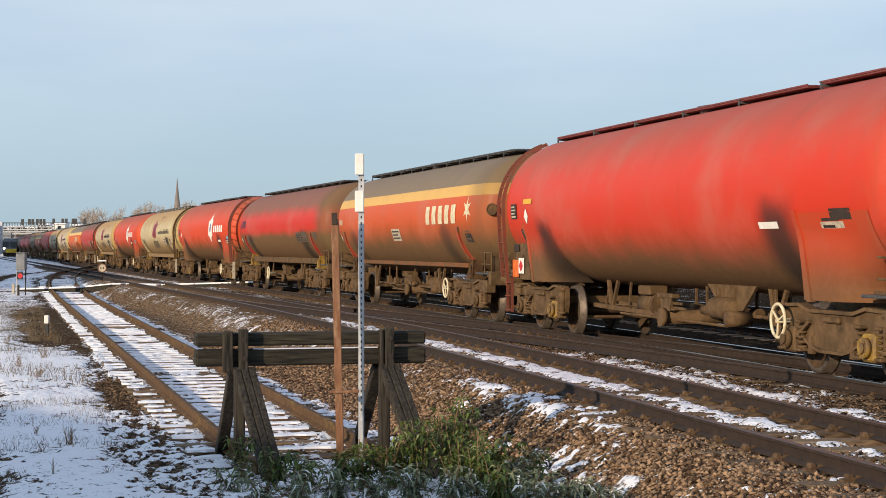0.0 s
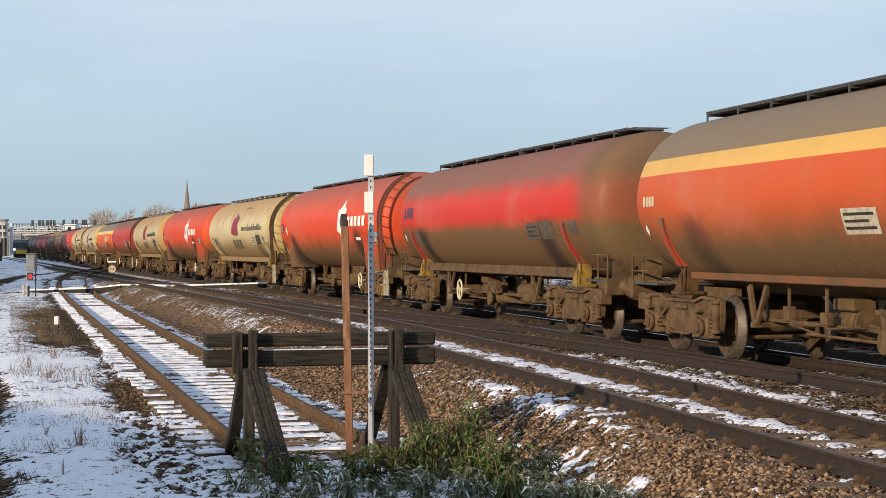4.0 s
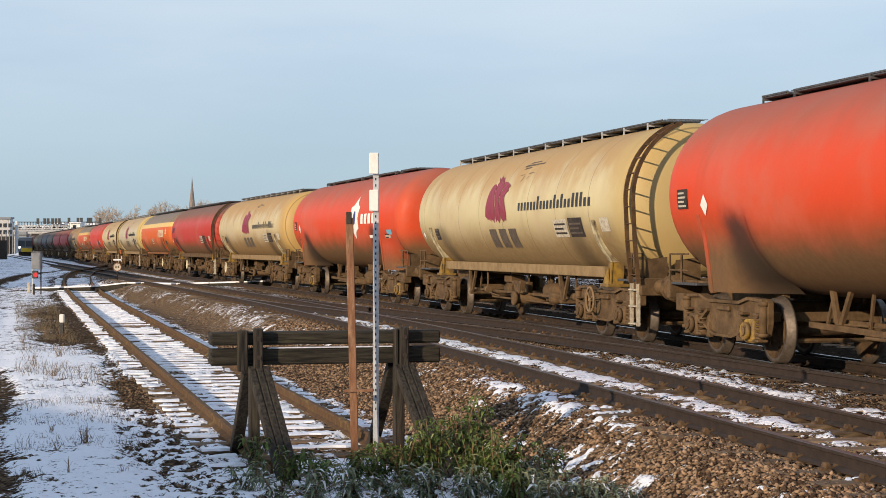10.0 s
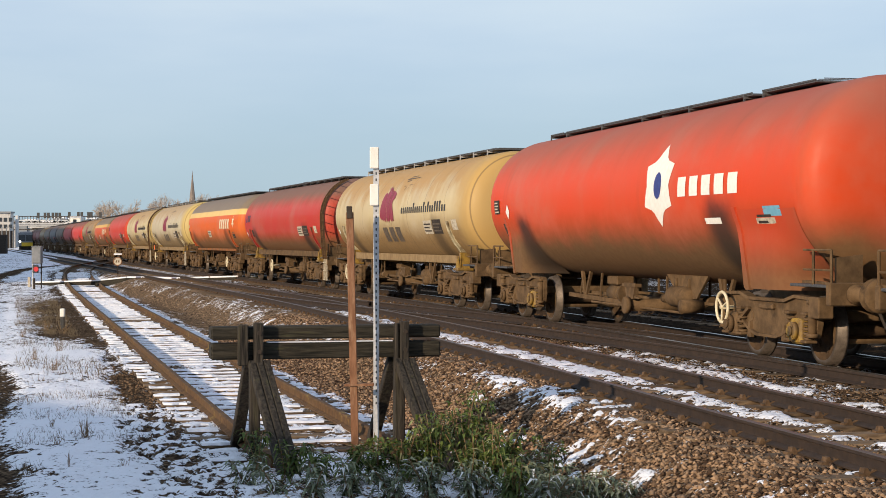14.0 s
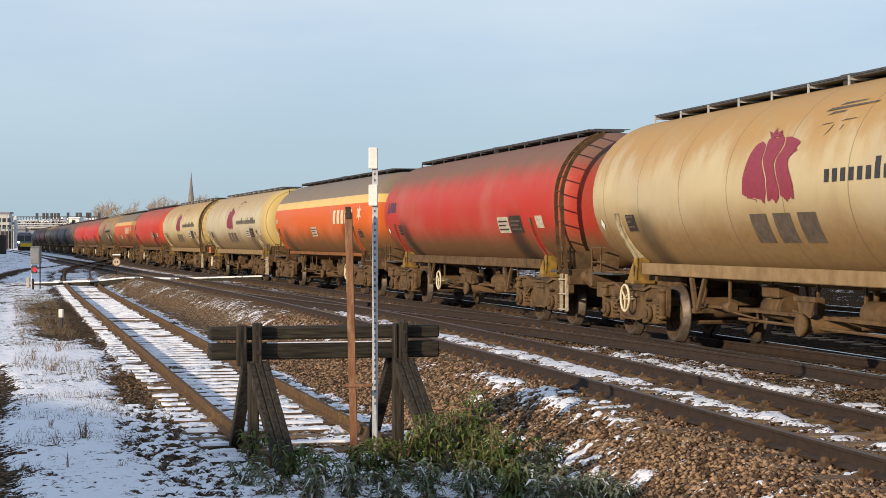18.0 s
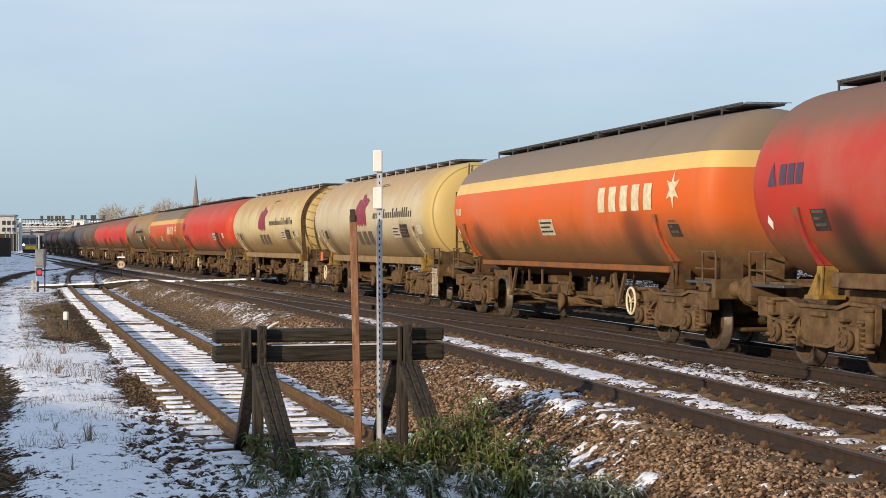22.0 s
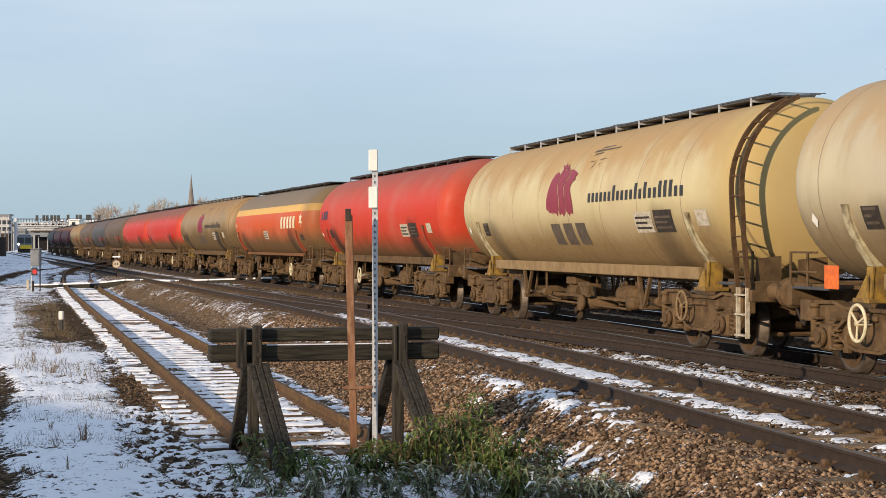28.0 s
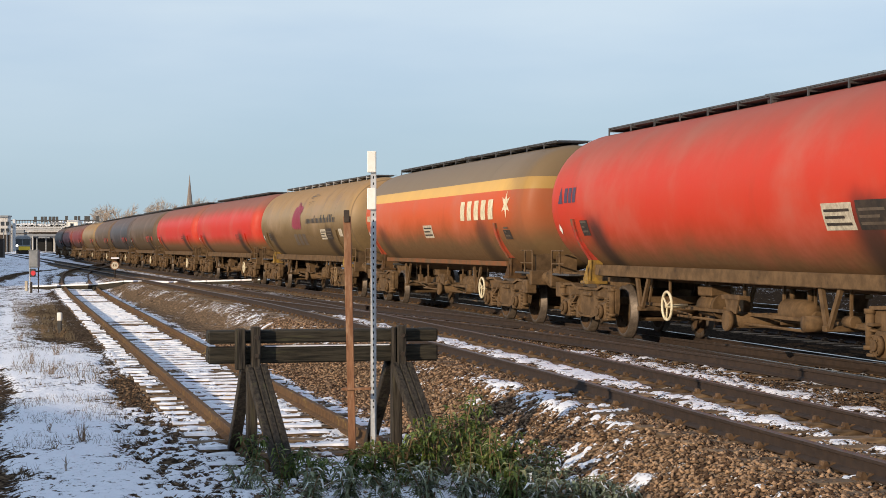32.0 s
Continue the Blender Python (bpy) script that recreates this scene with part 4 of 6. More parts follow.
def make_wheelset(bm):
    """Two wheels with flanges, lightened discs and an axle; tread bright, disc grimy."""
    R = WHEEL_R
    for s in (-1, 1):
        prof = [(0.62, 0.10), (0.655, 0.11), (0.665, R - 0.12), (0.662, R - 0.06), (0.655, R + 0.028), (0.685, R + 0.03), (0.700, R + 0.004), (0.80, R - 0.004), (0.803, R - 0.07), (0.775, R - 0.085), (0.745, 0.22), (0.775, 0.14), (0.80, 0.12), (0.80, 0.0)]
        mats = [0, 0, 0, 1, 1, 1, 1, 1, 0, 0, 0, 0, 0]
        if s < 0:
            prof = [(-a, r) for a, r in prof][::-1]
            mats = mats[::-1]
        lathe(bm, prof, "Y", 30, (0, 0, 0), mats)
        for k in range(6):
            a = 2 * math.pi * k / 6
            rod(bm, (0.27 * math.cos(a), s * 0.758, 0.27 * math.sin(a)), (0.27 * math.cos(a), s * 0.772, 0.27 * math.sin(a)), 0.035, 8)
    rod(bm, (0, -1.0, 0), (0, 1.0, 0), 0.085, 12)


def make_ladder(x, side, style):
    """A ladder from the end platform, bent round the barrel's end up to the walkway."""
    def f(bm):
        d = 1 if x > 0 else -1
        r, zc = radius_at(8.2, style)
        r += 0.025
        pts = [Vector((x, side * (r - 0.10), 1.05)), Vector((x, side * (r - 0.03), 1.8))]
        for a in np.linspace(0.0, 1.22, 14):
            pts.append(Vector((x - 0.08 * d * (a / 1.22) ** 2, side * r * math.cos(a), zc + r * math.sin(a))))
        for dx in (-0.19, 0.19):
            for p, q in zip(pts, pts[1:]):
                beam(bm, p + Vector((dx, 0, 0)), q + Vector((dx, 0, 0)), 0.035, 0.07)
        length = [0.0]
        for p, q in zip(pts, pts[1:]):
            length.append(length[-1] + (q - p).length)
        for dist in np.arange(0.15, length[-1], 0.29):
            k = max(i for i in range(len(pts) - 1) if length[i] <= dist)
            p = pts[k].lerp(pts[k + 1], (dist - length[k]) / (length[k + 1] - length[k]))
            rod(bm, p + Vector((-0.19, 0, 0)), p + Vector((0.19, 0, 0)), 0.014, 6)
    return f


def make_end_ladder(x, side):
    """An upright ladder on a wagon's end, with a hooped handrail over the crown."""
    def f(bm):
        d = 1 if x > 0 else -1
        y0, y1 = side * 0.38, side * 0.70
        for y in (y0, y1):
            beam(bm, (x, y, 0.95), (x, y, 3.02), 0.05, 0.03)
        for z in np.arange(1.15, 3.0, 0.29):
            rod(bm, (x, y0, z), (x, y1, z), 0.014, 6)
        hoop = [Vector((x - d * 0.30 * t, side * (0.38 - 0.10 * t), 3.02 + 0.75 * math.sin(math.pi * 0.5 * t))) for t in np.linspace(0, 1, 7)]
        for p, q in zip(hoop, hoop[1:]):
            rod(bm, p, q, 0.018, 6)
    return f


def saddle_edge(v, side, style):
    """Outer edge of a saddle fin: it hugs the barrel and then drops to the frame."""
    r, zc = radius_at(6.65, style)
    z = 2.16 - 1.16 * v
    w = r + 0.045 + 0.05 * v
    y = math.sqrt(max(0.04, w * w - (zc - max(z, 1.42)) ** 2))
    return side * y, z


def fin(bm, x, side, style, v0, v1, flange):
    """Transverse plate between the barrel's skin and the saddle's outer edge, with a narrow flange along that edge."""
    r, zc = radius_at(x, style)
    out, inn = [], []
    for k in range(9):
        y, z = saddle_edge(v0 + (v1 - v0) * k / 8, side, style)
        a = math.asin(min(0.90, max(-0.9, (zc - z) / r)))
        out.append((x, y, z))
        inn.append((x, side * max((r - 0.015) * math.cos(a), abs(y) - 0.24), min(z, zc - (r - 0.015) * math.sin(a))))
    plate(bm, out + inn[::-1], (0.035, 0, 0))
    rows = [[bm.verts.new((x + dx, p[1] + side * dy, p[2])) for dx, dy in ((-flange, 0.012), (0.05, 0.012), (0.05, -0.012), (-flange, -0.012))] for p in out]
    for p, q in zip(rows, rows[1:]):
        for i in range(4):
            bm.faces.new((p[i], p[(i + 1) % 4], q[(i + 1) % 4], q[i]))
    bm.faces.new(rows[0])
    bm.faces.new(rows[-1][::-1])
    bmesh.ops.recalc_face_normals(bm, faces=bm.faces)


def make_saddle(x, side, style):
    """Upper part of the saddle fin, in the tank's colour."""
    return lambda bm: fin(bm, x, side, style, 0.0, 0.66, 0.09)


def make_skirt(x, side, style):
    """Broad side plate of the smooth wagons, flush with the barrel, let down to the frame over a bogie."""
    def f(bm):
        x0, x1 = (6.0, 8.0) if x > 0 else (-6.95, -5.0)
        rows = []
        for v in np.linspace(0, 1, 12):
            z = 2.12 - v * 1.12
            row = []
            for u in np.linspace(0, 1, 14):
                xx = x0 + u * (x1 - x0)
                r, zc = radius_at(xx, style)
                r += 0.006
                plane = math.sqrt(r * r - (max(z, 1.86) - zc) ** 2) - 0.10 * max(0.0, 1.86 - z)
                under = math.sqrt(max(0.02, r * r - (max(z, zc - 0.94 * r) - zc) ** 2))
                k = float(sstep(u, 0.45, 1.0))
                row.append(bm.verts.new((xx, side * (plane + (under - plane) * k), z)))
            rows.append(row)
        for a, b in zip(rows, rows[1:]):
            for i in range(13):
                fc = bm.faces.new((a[i], a[i + 1], b[i + 1], b[i]))
                fc.smooth = True
        bmesh.ops.recalc_face_normals(bm, faces=bm.faces)
    return f


def make_flange(x, side, style):
    """Upright stiffener along the skirt's edge."""
    def f(bm):
        x0 = 6.0 if x > 0 else -6.95
        r, zc = radius_at(x0, style)
        rows = []
        for z in np.linspace(2.16, 0.98, 10):
            y = math.sqrt((r + 0.01) ** 2 - (max(z, 1.86) - zc) ** 2) - 0.10 * max(0.0, 1.86 - z)
            a = x0 - 0.015 + 0.10 * (2.16 - z)
            rows.append([bm.verts.new((a + i * 0.13, side * (y + k), z)) for i, k in ((0, 0.018), (1, 0.018), (1, -0.05), (0, -0.05))])
        for p, q in zip(rows, rows[1:]):
            for i in range(4):
                bm.faces.new((p[i], p[(i + 1) % 4], q[(i + 1) % 4], q[i]))
        bm.faces.new(rows[0])
        bm.faces.new(rows[-1][::-1])
        bmesh.ops.recalc_face_normals(bm, faces=bm.faces)
    return f


def make_bracket(x, side):
    """Foot of the saddle on the frame, with its gusset and seat."""
    def f(bm):
        fin(bm, x, side, "sill", 0.665, 1.0, 0.12)
        box(bm, x - 0.34, x + 0.10, min(side * 0.72, side * 1.13), max(side * 0.72, side * 1.13), 0.94, 1.0, 0.01)
        plate(bm, [(x - 0.34, side * 1.06, 1.0), (x, side * 1.06, 1.0), (x, side * 1.08, 1.30)], (0, side * 0.02, 0))
    return f


def make_sill(side, low):
    return lambda bm: box(bm, -6.3, 6.3, min(side * 0.97, side * 1.05), max(side * 0.97, side * 1.05), low, 1.31, 0.012)


def make_centre(bm, wide=0.98):
    """Tank bottom gear: drop legs and cross members between the bogies."""
    for x in (-4.1, 3.3):
        for s in (-1, 1):
            beam(bm, (x, s * wide, 1.14), (x + 0.20, s * wide, 0.58), 0.05, 0.11)
            beam(bm, (x + 0.62, s * wide, 1.14), (x + 0.26, s * wide, 0.58), 0.05, 0.08)
        box(bm, x + 0.16, x + 0.30, -wide - 0.06, wide + 0.06, 0.54, 0.62, 0.01)
    for s in (-1, 1):
        beam(bm, (-4.4, s * 0.8 * wide, 0.66), (4.4, s * 0.8 * wide, 0.64), 0.04, 0.05)
        rod(bm, (-2.4, s * 0.86, 0.52), (2.5, s * 0.86, 0.50), 0.022, 6)
    rod(bm, (-3.6, 0.3, 0.55), (3.6, 0.3, 0.55), 0.03, 6)


def make_pipe(bm):
    rod(bm, (0.35, -1.05, 0.55), (0.35, 1.05, 0.55), 0.11, 12)
    rod(bm, (0.35, 0, 0.98), (0.35, 0, 0.50), 0.16, 12)
    for s in (-1, 1):
        rod(bm, (0.35, s * 1.05, 0.55), (0.35, s * 1.14, 0.55), 0.15, 12)
        beam(bm, (0.0, s * 1.0, 0.90), (0.7, s * 1.0, 0.90), 0.12, 0.06)
        plate(bm, [(0.05, s * 1.02, 0.94), (0.65, s * 1.02, 0.94), (0.52, s * 1.02, 0.66), (0.18, s * 1.02, 0.66)], (0, s * 0.02, 0))


def make_cylinder(bm):
    rod(bm, (-1.95, -0.55, 0.70), (-1.25, -0.55, 0.70), 0.17, 16)
    rod(bm, (-1.25, -0.55, 0.70), (-1.15, -0.55, 0.70), 0.20, 16)
    rod(bm, (-1.15, -0.55, 0.68), (-0.5, -0.55, 0.62), 0.03, 6)
    box(bm, -1.9, -1.3, -0.72, -0.38, 0.86, 1.02, 0.02)


def valve_pieces(style):
    """Levers, hangers, cocks and boxes slung between the bogies: pairs of a name and a maker."""
    rnd = random.Random(len(style))
    out = []
    for k in range(7):
        x = -4.2 + k * 1.3 + rnd.uniform(-0.3, 0.3)
        y = -rnd.uniform(0.25, 0.55) if style == "smooth" else -rnd.uniform(0.55, 1.0)
        kind, h, lean, dz = rnd.random(), rnd.uniform(0.14, 0.3), rnd.uniform(-0.3, 0.3), rnd.uniform(-0.08, 0.12)

        def f(bm, x=x, y=y, kind=kind, h=h, lean=lean, dz=dz):
            if kind < 0.35:
                box(bm, x - 0.10, x + 0.10, y - 0.06, y + 0.06, 0.66, 0.66 + h, 0.012)
                beam(bm, (x, y, 0.66 + h), (x, y, 1.15), 0.03, 0.05)
            elif kind < 0.7:
                beam(bm, (x, y, 1.14), (x + lean, y, 0.55), 0.03, 0.06)
                rod(bm, (x + lean, y - 0.05, 0.56), (x + lean, y + 0.3, 0.56), 0.04, 8)
            else:
                rod(bm, (x - 0.13, y, 0.68), (x + 0.13, y, 0.68), 0.08, 12)
                beam(bm, (x, y, 0.72), (x, y, 1.15), 0.03, 0.05)
            rod(bm, (x, y, 0.62), (x + 1.0, y, 0.58 + dz), 0.016, 6)
        out.append(("valve_box" if kind < 0.35 else "hanger" if kind < 0.7 else "valve_body", f))
    for x in (3.0,):
        out.append(("drain_pot", lambda bm, x=x: lathe(bm, [(-0.2, 0.0), (-0.19, 0.11), (0.19, 0.11), (0.2, 0.0)], "Y", 12, (x, -0.90, 0.62))))
    if style == "smooth":
        out.append(("drip_plate", lambda bm: plate(bm, [(1.0, -0.62, 1.16), (3.1, -0.62, 1.16), (2.5, -0.62, 0.72), (1.7, -0.62, 0.72)], (0, 0.04, 0))))
        out.append(("brake_beam", lambda bm: beam(bm, (-4.5, -0.66, 0.60), (-0.6, -0.66, 0.54), 0.05, 0.08)))
    return out


def make_reservoir(bm):
    lathe(bm, [(1.35, 0.0), (1.38, 0.12), (1.46, 0.175), (2.20, 0.175), (2.30, 0.12), (2.33, 0.0)], "X", 16, (0, -0.62, 0.74))
    for x in (1.6, 2.2):
        box(bm, x - 0.03, x + 0.03, -0.66, -0.58, 0.88, 1.05)


def make_handwheel(bm):
    torus(bm, (0, 0, 0), (0, 1, 0), 0.225, 0.024, 24, 6)
    for a in (0.4, 0.4 + 2 * math.pi / 3, 0.4 + 4 * math.pi / 3):
        rod(bm, (0, 0, 0), (0.225 * math.cos(a), 0, 0.225 * math.sin(a)), 0.016, 6)
    rod(bm, (0, -0.03, 0), (0, 0.35, 0), 0.03, 8)


def make_platform(x):
    """End frame: headstock, draw gear pocket and side members past the bogie."""
    def f(bm):
        d = 1 if x > 0 else -1
        for s in (-1, 1):
            beam(bm, (d * 5.4, s * 0.62, 0.96), (d * 8.72, s * 0.62, 0.96), 0.10, 0.22)
            beam(bm, (d * 7.2, s * 0.9, 1.12), (d * 8.68, s * 1.15, 1.12), 0.05, 0.05)
        box(bm, min(d * 8.65, d * 8.78), max(d * 8.65, d * 8.78), -1.22, 1.22, 0.84, 1.14, 0.015)
        for s in (-1, 1):
            plate(bm, [(d * 8.67, s * 1.1, 1.14), (d * 8.67, s * 1.1, 1.46), (d * 8.62, s * 0.7, 1.50), (d * 8.62, s * 0.7, 1.14)], (d * 0.03, 0, 0))
        for y in (-1.18, 1.18):
            for z in (1.30, 1.56):
                rod(bm, (d * 7.9, y, z), (d * 8.74, y, z), 0.016, 6)
            rod(bm, (d * 8.74, y, 1.1), (d * 8.74, y, 1.56), 0.02, 6)
            rod(bm, (d * 8.2, y, 1.1), (d * 8.2, y, 1.56), 0.02, 6)
    return f


def make_deck(x):
    def f(bm):
        d = 1 if x > 0 else -1
        box(bm, min(d * 7.5, d * 8.65), max(d * 7.5, d * 8.65), -1.2, 1.2, 1.07, 1.11, 0.008)
    return f


def make_buffer(bm):
    """Buffer ram, casing and round head, pointing along +x."""
    lathe(bm, [(0.0, 0.13), (0.04, 0.13), (0.05, 0.10), (0.30, 0.09), (0.31, 0.065), (0.50, 0.065), (0.51, 0.15), (0.53, 0.215), (0.55, 0.22), (0.585, 0.12), (0.59, 0.0)], "X", 18)


def hose_pieces(d):
    """Brake hoses and pipework at a wagon's end: pairs of a name and a maker."""
    out = []
    for y, drop in ((-0.55, 0.34), (0.45, 0.30)):
        def hose(bm, y=y, drop=drop):
            pts = [Vector((d * (8.74 + 0.30 * t), y + 0.10 * math.sin(3 * t), 0.86 - drop * math.sin(math.pi * min(1.0, 1.05 * t)))) for t in np.linspace(0, 1, 7)]
            for p, q in zip(pts, pts[1:]):
                rod(bm, p, q, 0.022, 6)
        out.append(("brake_hose", hose))
    out.append(("end_pipe", lambda bm: rod(bm, (d * 7.6, -1.0, 0.90), (d * 8.7, -1.0, 0.86), 0.025, 6)))
    out.append(("end_box", lambda bm: box(bm, min(d * 8.1, d * 8.4), max(d * 8.1, d * 8.4), -1.2, -0.98, 0.66, 0.94, 0.015)))
    return out


def make_coupling(bm):
    torus(bm, (0.35, 0, -0.02), (0, 1, 0), 0.10, 0.028, 12, 6)
    rod(bm, (0.0, 0, 0), (0.28, 0, 0), 0.045, 8)
    rod(bm, (0.42, 0, -0.05), (0.52, 0, -0.20), 0.03, 6)
    for y in (0.25, -0.25):
        for k in range(6):
            a, b = k / 6, (k + 1) / 6
            rod(bm, (0.05 + 0.45 * a, y, 0.10 - 0.55 * math.sin(math.pi * a) ** 0.8), (0.05 + 0.45 * b, y, 0.10 - 0.55 * max(0.0, math.sin(math.pi * b)) ** 0.8), 0.026, 6)


def make_steps(x):
    def f(bm):
        for dx in (-0.17, 0.17):
            box(bm, x + dx - 0.015, x + dx + 0.015, -1.26, -1.20, 0.32, 1.05)
        for z in (0.36, 0.66, 0.94):
            box(bm, x - 0.17, x + 0.17, -1.29, -1.18, z - 0.012, z + 0.012)
    return f


def crown(style):
    """Height of the barrel's top, and how far the walkway stands over it."""
    r, zc = BARREL[style]
    return r + zc, {"smooth": 0.02, "striped": 0.045, "sill": 0.045}[style]


def make_walkway(x0, x1, rails, style):
    """Grating along the crown with its kerb angles."""
    def f(bm):
        z, up = crown(style)
        z += up
        box(bm, x0, x1, -0.36, 0.36, z, z + 0.025, 0.004)
        for y in (-0.36, 0.36):
            box(bm, x0, x1, y - 0.01, y + 0.01, z + 0.025, z + 0.05)
        if rails:
            for x in np.arange(x0 + 0.2, x1, 1.1):
                for k in range(6):
                    box(bm, x + k * 0.18, x + k * 0.18 + 0.02, -0.38, 0.38, z + 0.025, z + 0.036)
    return f


def make_stanchion(style):
    def f(bm):
        z, up = crown(style)
        z += up
        for y in (-0.385, 0.385):
            box(bm, -0.016, 0.016, y - 0.012, y + 0.012, z - 0.15, z + 0.03)
        box(bm, -0.025, 0.025, -0.385, 0.385, z - 0.035, z)
    return f


def make_hatch(style):
    def f(bm):
        z, up = crown(style)
        z += up - 0.03
        lathe(bm, [(z - 0.1, 0.30), (z + 0.07, 0.30), (z + 0.08, 0.34), (z + 0.10, 0.34), (z + 0.125, 0.2), (z + 0.13, 0.0)], "Z", 18)
    return f


def tank_wagon(livery, style, label, ladders=(), emblem="", seed=0, near=True):
    """A bogie tank wagon; +x is its way of travel, -y the side seen, origin on the rails under its middle."""
    w = thing("tank_wagon", Matrix.Identity(4), label, "tank wagon", "tank wagons of the train")
    rnd = random.Random(seed)
    smooth = style == "smooth"
    shift = 0.35 if seed == 3 else 0.0
    paint = PAINT[livery]
    tank = part("tank", shared(("tank", livery, style), lambda bm: make_tank(bm, style), paint, True), None, w)

    def mark(name, key, mat, text, make, still=False):
        ob = part(name, shared((key, style), make, mat), None, tank, text)
        ob.location.x = 0.0 if still else shift
        return ob

    # markings are pieces of the tank
    if emblem == "star":
        mark("star_emblem", "star_emblem", M_white, "white six-pointed star", lambda bm: decal(bm, star(2.98, 2.56, 0.72, 0.66, 6, 0.70), style, strips=24))
        mark("emblem_centre", "emblem_centre", M_blue, "dark blue oval", lambda bm: decal(bm, oval(2.98, 2.56, 0.17, 0.22), style, lift=0.010))
        for k in range(5):
            mark("lettering_bar", ("star_word", k), M_white, "white bar of lettering", lambda bm: decal(bm, rect(3.90 + 0.50 * k, 4.24 + 0.50 * k, 2.36, 2.66), style, strips=4))
    elif emblem == "heads":
        lobes = ([(0, 33), (0, 78), (10, 117), (22, 148), (40, 173), (58, 180), (67, 170), (63, 148), (56, 128), (60, 104), (68, 73), (71, 33), (66, 3), (54, 19), (42, 11), (35, 22), (22, 19)],
                 [(70, 170), (74, 182), (83, 189), (97, 184), (111, 189), (120, 182), (117, 162), (108, 145), (97, 131), (91, 108), (97, 78), (106, 45), (108, 17), (99, 3), (88, 17), (76, 6), (73, 33), (71, 73), (63, 104), (59, 128), (65, 148)],
                 [(123, 182), (136, 182), (150, 175), (162, 166), (160, 155), (149, 151), (156, 140), (142, 135), (131, 122), (129, 104), (136, 78), (144, 50), (149, 9), (138, 17), (129, 6), (119, 17), (111, 19), (108, 45), (99, 78), (95, 108), (100, 130), (112, 144), (121, 161)],
                 [(79, 188), (73, 209), (86, 196), (96, 214), (99, 195), (111, 204), (113, 188), (97, 185)])

        def head(j):
            """The outline leans back up the barrel, so that it stands upright as seen from the lineside."""
            out = []
            for a, b in lobes[j]:
                v = 2.17 + b * 0.005
                out.append((-0.98 + a * 0.0121 - 1.9 * (1.40 - abs(on_tank(0.0, v, style="sill").y)), v))
            ca, cb = sum(p[0] for p in out) / len(out), sum(p[1] for p in out) / len(out)
            return [(ca + 0.975 * (a - ca), cb + 0.985 * (b - cb)) for a, b in out]
        for j in range(4):
            mark("emblem_lobe", ("heads_emblem", j), M_maroon, "maroon emblem lobe", lambda bm: decal(bm, head(j), style, strips=30, lift=0.006 + 0.002 * j))
        for j in range(3):
            mark("operator_bar", ("operator", j), M_faded, "dark bar of lettering", lambda bm: decal(bm, rect(-0.78 + 0.80 * j, -0.20 + 0.80 * j, 1.66, 2.06), style, strips=4))
        # dark scrawls rubbed into the dust near the crown
        for j, (x0, x1, v0, v1) in enumerate(((1.05, 2.55, 3.36, 3.40), (1.35, 2.15, 3.42, 3.45), (1.20, 1.75, 3.30, 3.34), (1.45, 1.62, 3.02, 3.16), (1.78, 1.90, 3.00, 3.14), (1.20, 1.60, 3.17, 3.19), (1.75, 2.25, 3.19, 3.21))):
            mark("scrawl_bar", ("scrawl", j), M_faded, "smudged dark scrawl", lambda bm: decal(bm, [(x0, v0), (x1 - 0.1, v0 + 0.01), (x1, v1), (x0 + 0.15, v1)], style, strips=2))
        tall = random.Random(5)
        for j in range(21):
            up = 0.10 if tall.random() < 0.28 else 0.0
            mark("address_bar", ("address", j), M_black, "", lambda bm: decal(bm, rect(1.75 + 0.231 * j, 1.75 + 0.231 * j + 0.135, 2.42, 2.585 + up), style, strips=3))
    elif emblem == "striped":
        for k in range(5):
            mark("lettering_bar", ("stripe_word", k), M_cream, "cream bar of lettering", lambda bm: decal(bm, rect(3.68 + 0.61 * k, 4.06 + 0.61 * k, 2.24, 2.68), style, strips=4))
        mark("star_emblem", "small_star", M_cream, "cream six-pointed star", lambda bm: decal(bm, star(7.34, 2.55, 0.29, 0.31, 6, 0.36), style, strips=16))
        for k in range(4):
            mark("lessor_bar", ("lessor", k), M_cream, "small cream bar of lettering", lambda bm: decal(bm, rect(-7.75 + 0.17 * k, -7.63 + 0.17 * k, 2.36, 2.52), style, strips=2))
    elif emblem == "owner":
        for k in range(3):
            mark("owner_bar", ("owner", k), M_owner, "dark bar of lettering", lambda bm: decal(bm, rect(-7.25 + 0.28 * k, -7.03 + 0.28 * k, 2.47, 2.75), style, strips=3))
        mark("owner_sign", "owner_sign", M_owner, "dark triangle", lambda bm: decal(bm, [(-7.66, 2.46), (-7.34, 2.46), (-7.50, 2.80)], style, strips=6))
    notes_at = {"sill": ((4.2, 1.86, 0.85, 0.34), (5.15, 1.86, 0.8, 0.36), (6.9, 1.95, 0.45, 0.25), (-6.3, 1.85, 0.5, 0.28)), "striped": ((-0.25, 1.85, 0.95, 0.32), (7.0, 1.8, 0.4, 0.2)), "smooth": ((6.7, 1.78, 0.6, 0.22), (-7.2, 1.75, 0.3, 0.3))}[style]
